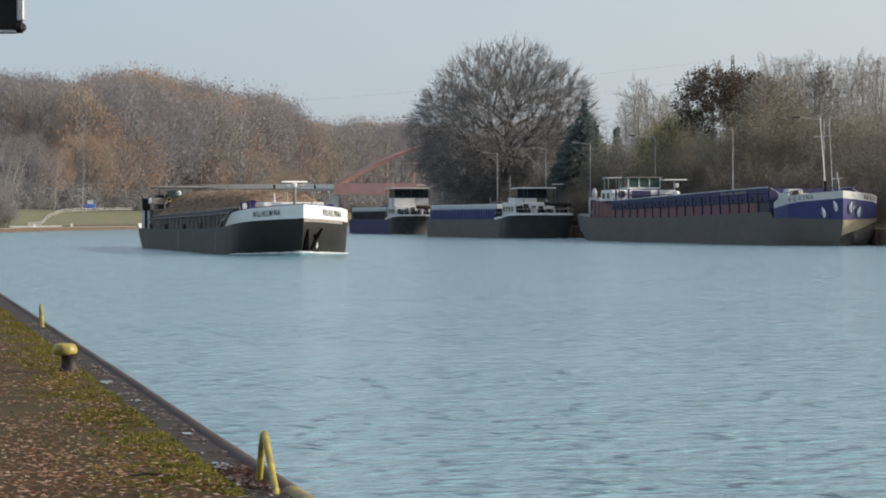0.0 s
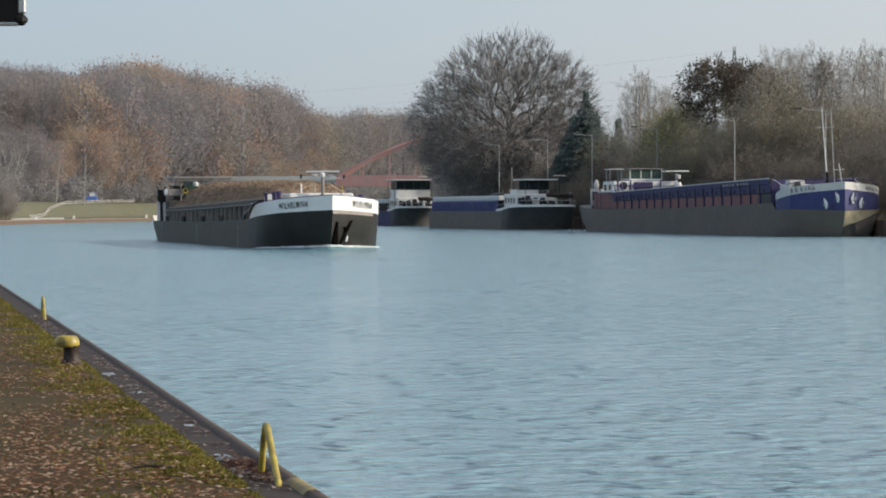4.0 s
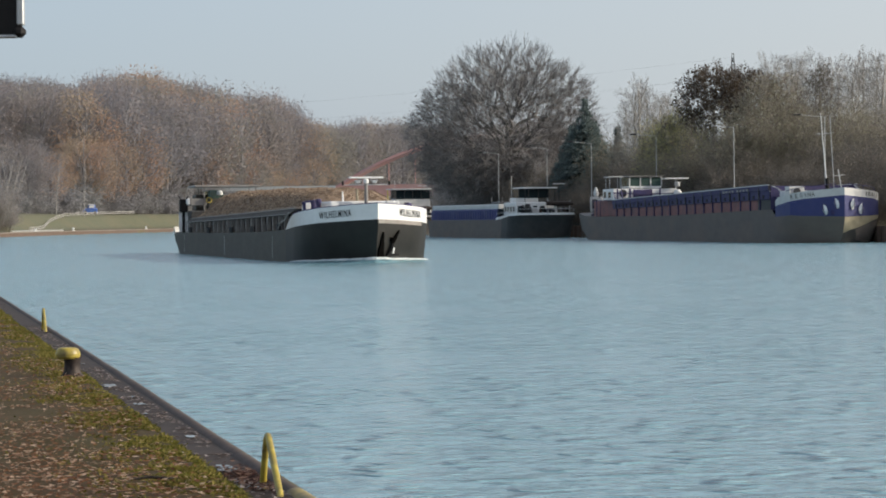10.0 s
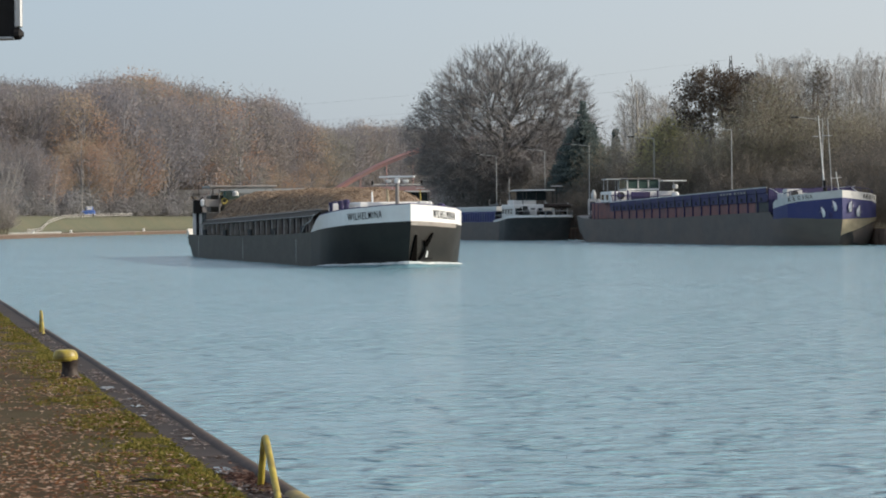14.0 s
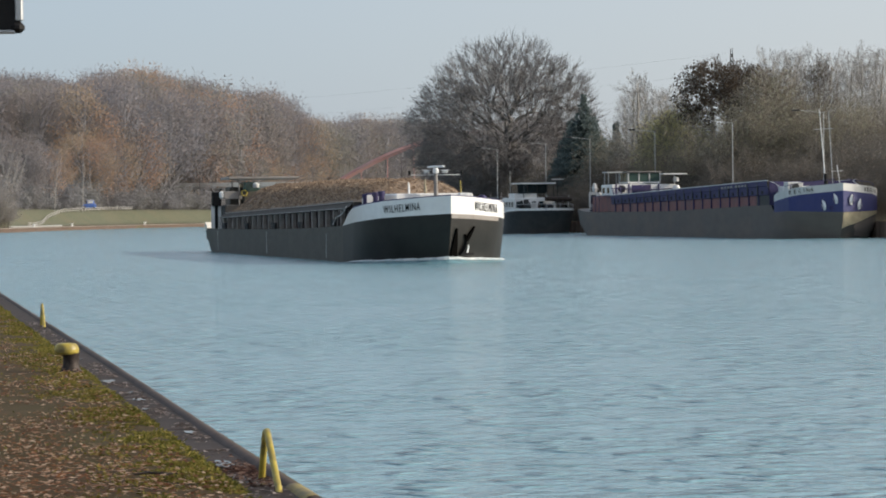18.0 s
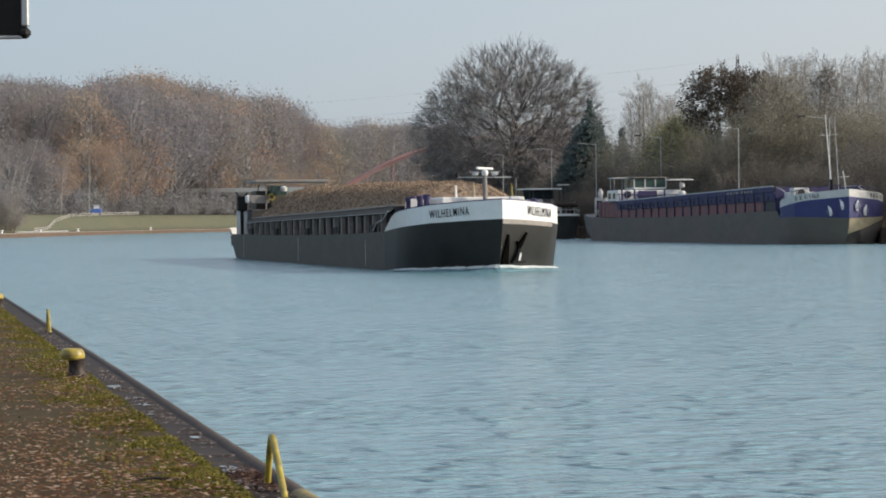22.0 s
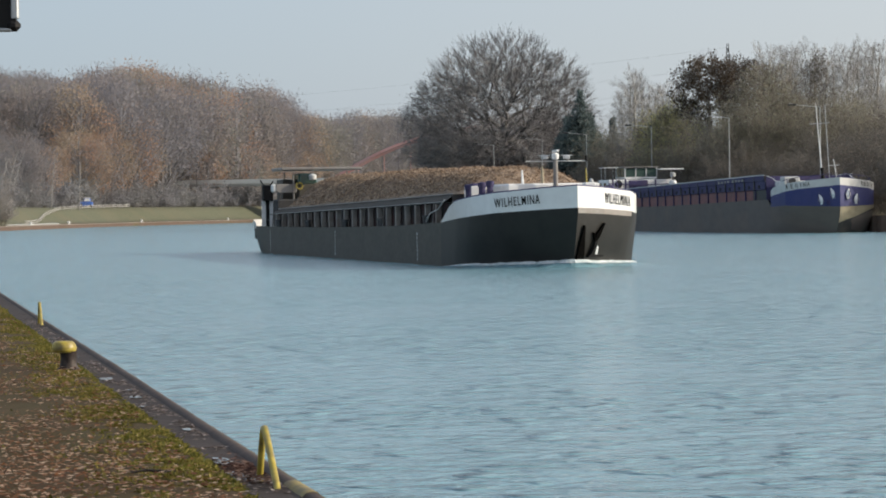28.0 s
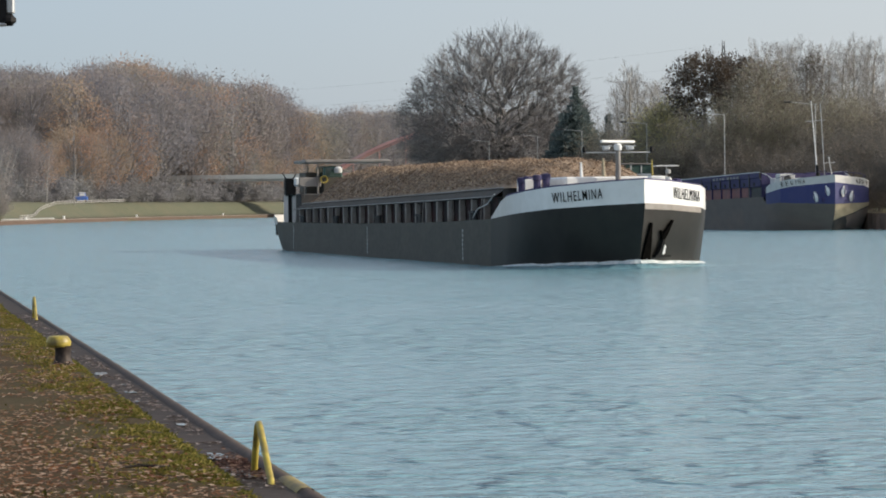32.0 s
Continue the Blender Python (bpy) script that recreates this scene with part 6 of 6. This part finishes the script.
            part("lettering_bar", Geo().box(a - 0.27, a + 0.27, lo, hi, rail(a) - 0.36, rail(a) - 0.16), M_RIB, t, "faded pale marking")
        part("bow_rail", Geo().tube([(-8.3, 3.8 * side, 5.0), (-7.4, 3.7 * side, 4.85), (-6.0, 3.7 * side, 4.5)], 0.04, 6), M_PALE, t)
        for a in (-8.0, -7.0):
            part("rail_post", Geo().tube([(a, 3.75 * side, 2.9), (a, 3.75 * side, 4.86)], 0.035, 5), M_NAVY, t)
    part("hatch_cover", Geo().box(-62, -8.4, -h + 0.6, h - 0.6, 3.5, 4.1), M_DARK, t)
    part("hold_end", Geo().box(-8.4, -8.25, -h + 0.4, h - 0.4, 2.7, 5.0), M_NAVY, t)
    # fore deck gear
    part("winch_house", Geo().box(-5.6, -4.4, -3.5, -2.1, 2.9, 4.9, 0.06), M_PALE, t, "pale grey winch box")
    part("fan", Geo().tube([(-4.4, -2.8, 4.45), (-4.34, -2.8, 4.45)], 0.34, 14), M_DARK, t)
    part("locker", Geo().box(-8.0, -6.6, -3.2, 1.8, 2.8, 4.55, 0.06), M_WHITE, t, "white deck locker")
    part("locker_opening", Geo().box(-6.62, -6.58, -2.9, -2.2, 3.6, 4.3), M_BOARD, t)
    part("anchor_winch", Geo().tube([(-3.2, 0.4, 4.3), (-3.2, 2.2, 4.3)], 0.45, 12), M_NAVY, t, smooth=40)
    mast = part("mast", Geo().tube([(-3.0, -0.4, 3.0), (-3.3, -0.95, 11.2)], [0.075, 0.032], 8), M_WHITE, t, "tall white mast", smooth=40)
    part("mast_foot", Geo().tube([(-3.0, -0.4, 3.0), (-3.08, -0.5, 5.6)], 0.18, 8), M_BOARD, mast)
    part("aerial", Geo().tube([(-3.0, 0.15, 4.0), (-3.2, -0.15, 11.0)], 0.035, 6), M_STEEL, mast)
    part("yard", Geo().tube([(-3.25, -1.5, 9.4), (-3.25, 0.25, 9.5)], 0.035, 6), M_STEEL, mast)
    part("jack_staff", Geo().tube([(-0.9, 0.1, 4.2), (-1.0, -0.2, 6.3)], 0.05, 6).tube([(-1.0, -0.7, 5.75), (-1.0, 0.35, 5.8)], 0.03, 6), M_PALE, t, "short pale staff with a crossbar")
    for side in (1, -1):
        pts = [(a, b) for a, b in T if -5 < a < -0.2]
        part("fore_rail", Geo().tube([(a - 0.2, (b - 0.25) * side, z_top(a) + 0.4) for a, b in pts], 0.03, 5), M_NAVY, t)
        for a, b in pts[::2]:
            part("rail_post", Geo().tube([(a - 0.2, (b - 0.25) * side, z_top(a) - 0.3), (a - 0.2, (b - 0.25) * side, z_top(a) + 0.4)], 0.03, 5), M_NAVY, t)
    # stern
    part("aft_cabin", Geo().box(-67.4, -63.0, -3.7, 3.4, 4.2, 5.42, 0.08), M_WHITE, t, "white aft cabin")
    part("vent", Geo().tube([(-62.98, -2.6, 4.95), (-62.9, -2.6, 4.95)], 0.42, 14), M_DARK, t, "round dark vent")
    part("cabin_boom", Geo().tube([(-62.7, -3.8, 5.0), (-62.7, 0.4, 4.82), (-62.7, 3.6, 4.95)], 0.06, 6), M_NAVY, t, "dark blue boom before the cabin")
    for b in (-3.3, -1.9, 1.4):
        part("cabin_post", Geo().tube([(-62.7, b, 3.6), (-62.7, b, 5.5)], 0.09, 6), M_NAVY, t, "dark blue post before the cabin")
    for k in range(2):
        part("window", Geo().box(-66.8 + 1.9 * k, -65.9 + 1.9 * k, -3.73, -3.7, 4.5, 5.1), M_GLASS, t)
    wh = part("wheelhouse", Geo().box(-67.2, -63.4, -1.75, 1.75, 5.5, 5.72, 0.03), M_WHITE, t, "white wheelhouse with green windows")
    for b0, b1 in ((-1.7, -0.62), (-0.52, 0.52), (0.62, 1.7)):
        part("window", Geo().box(-63.44, -63.4, b0, b1, 5.7, 6.62), M_GLASSGREEN, wh, "green wheelhouse window")
        part("window", Geo().box(-67.2, -67.16, b0, b1, 5.7, 6.62), M_GLASSGREEN, wh, "green wheelhouse window")
    for a0, a1 in ((-67.1, -65.4), (-65.2, -63.5)):
        for b in (-1.75, 1.71):
            part("window", Geo().box(a0, a1, b, b + 0.04, 5.7, 6.62), M_GLASSGREEN, wh, "green wheelhouse window")
    for a in (-67.2, -63.4):
        for b in (-1.75, -0.57, 0.57, 1.75):
            part("window_post", Geo().box(a - 0.06, a + 0.06, b - 0.06, b + 0.06, 5.6, 6.75), M_PALE, wh)
    part("roof", Geo().box(-67.4, -63.2, -1.9, 1.9, 6.7, 6.8, 0.03), M_RIB, wh)
    part("canopy", Geo().box(-67.3, -65.3, -3.6, -1.9, 6.7, 6.8, 0.02), M_PALE, t, "small pale canopy")
    for a in (-67.1, -65.5):
        for b in (-3.4, -2.1):
            part("canopy_post", Geo().tube([(a, b, 5.5), (a, b, 6.75)], 0.035, 5), M_PALE, t)
    part("awning", Geo().box(-64.4, -62.4, 1.9, 4.5, 6.42, 6.56, 0.02), M_WHITE, t, "white awning on a post")
    part("awning_post", Geo().tube([(-63.2, 3.3, 4.0), (-63.2, 3.3, 6.45)], 0.06, 6), M_PALE, t)
    part("ventilator", Geo().lathe([(0.2, 0), (0.42, 0.1), (0.45, 0.4), (0.3, 0.7)], 12, (-62.2, 3.2, 4.6)), M_WHITE, t, "small white ventilator cowl", smooth=40)
    part("search_light", Geo().lathe([(0.12, 0), (0.3, 0.1), (0.3, 0.45), (0.1, 0.55)], 10, (-62.6, 3.3, 5.6)), M_PALE, t, smooth=40)
    part("quarter_deckhouse", Geo().box(-72.8, -62.6, -3.3, 3.3, 2.45, 4.22, 0.1), M_REDPRIMER, t, "low faded red after deckhouse")
    for a in (-73, -71.4, -69.8, -68.2):
        part("rail_post", Geo().tube([(a, -3.75 if a > -72.5 else -3.0, 2.5), (a, -3.75 if a > -72.5 else -3.0, 4.2)], 0.04, 5), M_NAVY, t)
    part("stern_rail", Geo().tube([(-73, -3.0, 4.2), (-71.4, -3.75, 4.2), (-62.5, -3.9, 4.25)], 0.04, 5), M_NAVY, t)
    part("stern_screen", Geo().box(-74.0, -73.9, -3.4, -2.4, 3.0, 4.7), M_PALE, t, "pale screen by the stern")
    part("screen_opening", Geo().box(-73.92, -73.86, -3.2, -2.6, 3.4, 4.4), M_DARK, t)
    part("rudder_trunk", Geo().box(-74.3, -73.6, -3.3, -2.6, 0.9, 2.8, 0.1), M_BLACK, t)
    for a, b, z in ((-72.2, -2.6, 4.9), (-73, -1.2, 4.4), (-71.8, -3.3, 5.9)):
        part("deck_gear", Geo().lathe([(0.25, 0), (0.32, 0.4), (0.2, 0.8), (0.1, 1.0)], 9, (a, b, z - 1.2)), M_PALE, t)
    for a in (-61.5, -58.5):
        part("stay", Geo().tube([(a, -3.85, 4.2), (a - 2.4, -3.4, 5.4)], 0.05, 5), M_NAVY, t)
    part("flag", Geo().box(-62.9, -62.85, -1.5, 0.6, 4.5, 5.35), M_NAVY, t, "dark blue cloth on the cabin front")
    return t


def build_stern_barge(name, label, x, y, turn, L, Wd, hull, coaming, hull_label, bow_canopy, cabin_b, tall, deck=2.35):
    """A barge moored with its stern to the camera: the stern is at the origin, the hold runs away (+x)."""
    t = thing(name, label, "barge", "moored barges", at=pose(x, y, 0, 0, 0, turn))
    h = Wd / 2
    top = [(0, 0), (0.15, 0.45 * h), (1.0, 0.85 * h), (2.6, h), (6, h), (L - 5, h), (L - 2, 0.8 * h), (L, 0.2 * h), (L, 0)]
    wl = [(1.6, 0), (1.8, 0.35 * h), (2.6, 0.7 * h), (4.2, 0.95 * h), (6.5, h), (L - 6, h), (L - 3, 0.7 * h), (L - 1.4, 0.15 * h), (L - 1.4, 0)]
    T, W = matched(top, wl)
    sheer = lambda a: deck + 0.55 * (1 - smooth_step(0, 9, a)) - 0.1
    flat = lambda z: (lambda a: z)
    mid = [(wa * 0.45 + ta * 0.55, wb * 0.45 + tb * 0.55) for (ta, tb), (wa, wb) in zip(T, W)]
    for nm, lo_a, hi_a, m in (("stern_plating", -1, 7.0, M_HULLDARK), ("hull", 7.0 - 1e-6, 99, hull)):
        g = Geo()
        for P, Q, z0, z1 in ((W, W, flat(-0.8), flat(0)), (W, mid, flat(0), lambda a: sheer(a) * 0.6), (mid, T, lambda a: sheer(a) * 0.6, sheer)):
            for side in (1, -1):
                idx = [i for i in range(len(T)) if lo_a <= T[i][0] <= hi_a]
                if nm == "hull":
                    idx = [max(0, idx[0] - 1)] + idx
                lo = [(P[i][0], P[i][1] * side, z0(P[i][0])) for i in idx]
                hi = [(Q[i][0], Q[i][1] * side, z1(Q[i][0])) for i in idx]
                g.grid([lo, hi] if side == -1 else [hi, lo])
        part(nm, g.weld(), m, t, "dark stern plating" if m is M_HULLDARK else hull_label, smooth=35)
    g = Geo()
    for side in (1, -1):
        g.grid([[(a, (b - 0.02) * side, sheer(a) - 0.1) for a, b in T], [(a, 0, sheer(a) - 0.1) for a, b in T]][::-side])
    part("deck", g.weld(), M_DARK, t)
    g, p = Geo(), [(a, b) for a, b in T if a < 9]
    for side in (1, -1):
        g.grid([[(a - 0.01, (b + 0.012) * side, sheer(a) - 0.02) for a, b in p], [(a - 0.01, (b + 0.012) * side, sheer(a) + 0.26) for a, b in p]][::-side])
    part("bulwark", g.weld(), M_WHITE, t, "white stern bulwark strip")
    for side in (1, -1):
        part("rail", Geo().tube([(a, (b - 0.05) * side, sheer(a) + 0.75) for a, b in p], 0.03, 5), M_STEEL, t)
        for a, b in p[::2]:
            part("stanchion", Geo().tube([(a, (b - 0.05) * side, sheer(a)), (a, (b - 0.05) * side, sheer(a) + 0.75)], 0.02, 5), M_STEEL, t)
    c0, c1 = cabin_b
    cb = part("cabin", Geo().box(2.4, 8.4, c0, c1, deck, deck + 2.0, 0.08), M_WHITE, t, "white stern cabin")
    n = max(2, int((c1 - c0) / 0.95))
    for k in range(n):
        b = c0 + (c1 - c0) * (k + 0.5) / n
        if k == n // 2:
            part("door", Geo().box(2.36, 2.4, b - 0.32, b + 0.32, deck + 0.1, deck + 1.8), M_DARK, cb)
        else:
            w = part("window", Geo().box(2.36, 2.4, b - 0.27, b + 0.27, deck + 0.8, deck + 1.55), M_GLASS, cb, "dark cabin window")
    for k in range(4):
        a = 3.2 + 1.3 * k
        part("window", Geo().box(a, a + 0.7, c1, c1 + 0.03, deck + 0.9, deck + 1.5), M_GLASS, cb, "dark cabin window")
    if tall:
        wh = part("wheelhouse", Geo().box(3.4, 7.4, c0, c1, deck + 1.98, deck + 3.25, 0.05), M_WHITE, t, "tall white wheelhouse")
        part("window_band", Geo().box(3.38, 7.4, c0 + 0.05, c1 - 0.05, deck + 3.25, bow_canopy[2] - 0.02), M_GLASS, wh, "dark band of windows")
        for k in range(5):
            b = c0 + 0.06 + (c1 - c0 - 0.12) * k / 4
            part("window_post", Geo().box(3.3, 3.4, b - 0.06, b + 0.06, deck + 3.2, bow_canopy[2]), M_DARK, wh)
    else:
        wh = part("wheelhouse", Geo().box(4.6, 7.2, c0 + 0.4, c1 - 0.5, deck + 1.98, deck + 2.55, 0.05), M_WHITE, t, "low white wheelhouse")
        part("window_band", Geo().box(4.6, 7.2, c0 - 0.9, c1 - 0.9, deck + 2.53, bow_canopy[2] + 0.03), M_GLASS, wh, "dark band of wheelhouse windows")
        for k in range(4):
            b = c0 - 0.86 + (c1 - c0 - 0.08) * k / 3
            part("window_post", Geo().box(4.54, 4.62, b - 0.05, b + 0.05, deck + 2.5, bow_canopy[2] + 0.03), M_DARK, wh)
    c = bow_canopy
    part("canopy", Geo().box(2.6, 7.8, c[0], c[1], c[2] + 0.04, c[2] + 0.2, 0.02), M_WHITE, t, "flat white canopy")
    for a in (2.8, 7.6):
        for b in (c[0] + 0.25, c[1] - 0.25):
            part("canopy_post", Geo().tube([(a, b, deck), (a, b, c[2])], 0.045, 5), M_DARK, t)
    rnd = random.Random(int(L * 10 + Wd))
    for k in range(9):
        a, b = rnd.uniform(0.9, 2.0), -h + 1.0 + (Wd - 2.0) * (k + rnd.random() * 0.6) / 9
        s = rnd.uniform(0.5, 1.1)
        if k % 3 == 0:
            g = Geo().box(a - 0.35 * s, a + 0.35 * s, b - 0.4 * s, b + 0.4 * s, deck + 0.3, deck + 0.4 + 0.9 * s, 0.06)
        else:
            g = Geo().lathe([(0.22 * s, 0), (0.28 * s, 0.45), (0.2 * s, 0.8 * s + 0.3), (0.08, 0.95 * s + 0.4)], 10, (a, b, deck + 0.3))
        part("deck_gear", g, (M_BOARD, M_IRON, M_PALE, M_DARK)[k % 4], t, "deck gear under the canopy")
    part("dinghy", Geo().tube([(1.8, -h + 0.5, deck + 1.75), (1.7, -h + 1.4, deck + 1.8), (1.6, -0.3, deck + 1.85)], [0.16, 0.34, 0.24], 8), M_IRON, t, "dark covered dinghy on its davits", smooth=40)
    for b in (-h + 0.9, -0.6):
        part("davit", Geo().tube([(2.0, b, deck), (1.9, b, deck + 1.9), (1.6, b, deck + 2.2)], 0.05, 6), M_PALE, t)
    part("aerial", Geo().tube([(6, c1 - 0.4, deck + 1.9), (6, c1 - 0.4, c[2] + 1.6)], 0.03, 5), M_PALE, t)
    part("radar_bar", Geo().box(4.9, 5.1, -h + 0.6, -h + 2.1, c[2] + 0.55, c[2] + 0.68, 0.03), M_PALE, t, "pale radar bar above the canopy")
    part("radar_post", Geo().tube([(5, -h + 1.35, deck), (5, -h + 1.35, c[2] + 0.56)], 0.05, 6), M_DARK, t)
    for side in (1, -1):
        b = side * (h - 0.4)
        part("coaming", Geo().grid([[(a, b, deck - 0.1), (a, b, deck + 1.15), (a, b - 0.3 * side, deck + 1.3)] for a in (9.5, 16, 24, L - 5.5)]), coaming, t, "blue painted coaming")
        for k in range(int((L - 16) / 1.25)):
            a = 10.4 + 1.25 * k
            part("coaming_rib", Geo().box(a - 0.07, a + 0.07, min(b, b + 0.16 * side), max(b, b + 0.16 * side), deck, deck + 1.1), coaming, t)
    part("hatch_cover", Geo().box(9.6, L - 5.6, -h + 0.5, h - 0.5, deck + 1.2, deck + 1.85, 0.1), M_PALE, t, "pale grey hatch covers")
    part("tarpaulin", Geo().box(9.6, 14.5, -h + 0.6, h - 0.8, deck + 1.83, deck + 2.15, 0.12), M_DARK, t, "dark folded tarpaulin")
    for a in (16, 19.5, 25):
        part("pole", Geo().tube([(a, 0.6, deck + 1.83), (a - 0.2, 0.6, deck + 2.8)], 0.06, 6), M_RIB, t)
    return t


build_quay()
build_bollard(quay_at(30.3, 0.58, QUAY_Z + 0.02), "quay bollards")
build_bollard(quay_at(56.0, 0.45), "quay bollards")
build_hoop(quay_at(17.7, 0.18, QUAY_Z + 0.005), 10.9)
build_hoop(quay_at(43.5, 0.15, QUAY_Z + 0.02), 10.9)
build_board()
build_twig()
barge, scanner = build_barge()
heap = build_heap()
foam = build_foam()
build_blue_barge()
turn2 = math.degrees(math.atan2(1, -0.238))
build_stern_barge("moored_barge", "black and grey barge with blue coaming and white stern cabin", 12.45, 349, turn2, 51, 8.4, M_GREYHULL, M_COBALT, "grey hull side", (-1.95, 2.3, 5.98), (-0.5, 3.3), False)
build_stern_barge("moored_barge", "navy-hulled barge with a white stern cabin under a canopy", -4.0, 444, turn2, 42, 6.4, M_NAVY, M_DARK, "navy blue hull side", (-2.9, 3.4, 7.0), (-2.6, 2.8), True)
build_lamps()
build_bridge()
build_pylon()
build_far_bank()
build_right_trees()
build_far_woods()
build_quay_stuff()


def motions():
    turn = pose(0, 0, 0, 0, 0, BARGE_TURN)
    ahead = turn.to_3x3() @ Vector((1, 0, 0))

    def sailed(t):
        return -0.2 + 2.72 * t - 0.0105 * t * t + 0.00024 * t ** 3
    for ob, z in ((barge, 0.108), (heap, 0.108), (foam, 0.0)):
        ob.scale = (BARGE_SCALE,) * 3
        walk(ob, [(t, Matrix.Translation(BARGE_POS + ahead * sailed(t) * BARGE_SCALE + Vector((0, 0, z))) @ turn) for t in range(0, 33, 2)])
    # the ripples drift slowly along the canal
    walk(water, [(0.0, pose(0, 0, 0)), (32.0, pose(1.9, -9.6, 0))])
    walk(scanner, [(0.3 * k, pose(-3.76, 0, 4.88, 0, 0, -12 - 180 * (0.3 * k - 13.22) / 1.233)) for k in range(107)] + [(32.0, pose(-3.76, 0, 4.88, 0, 0, -12 - 180 * (32.0 - 13.22) / 1.233))])


motions()
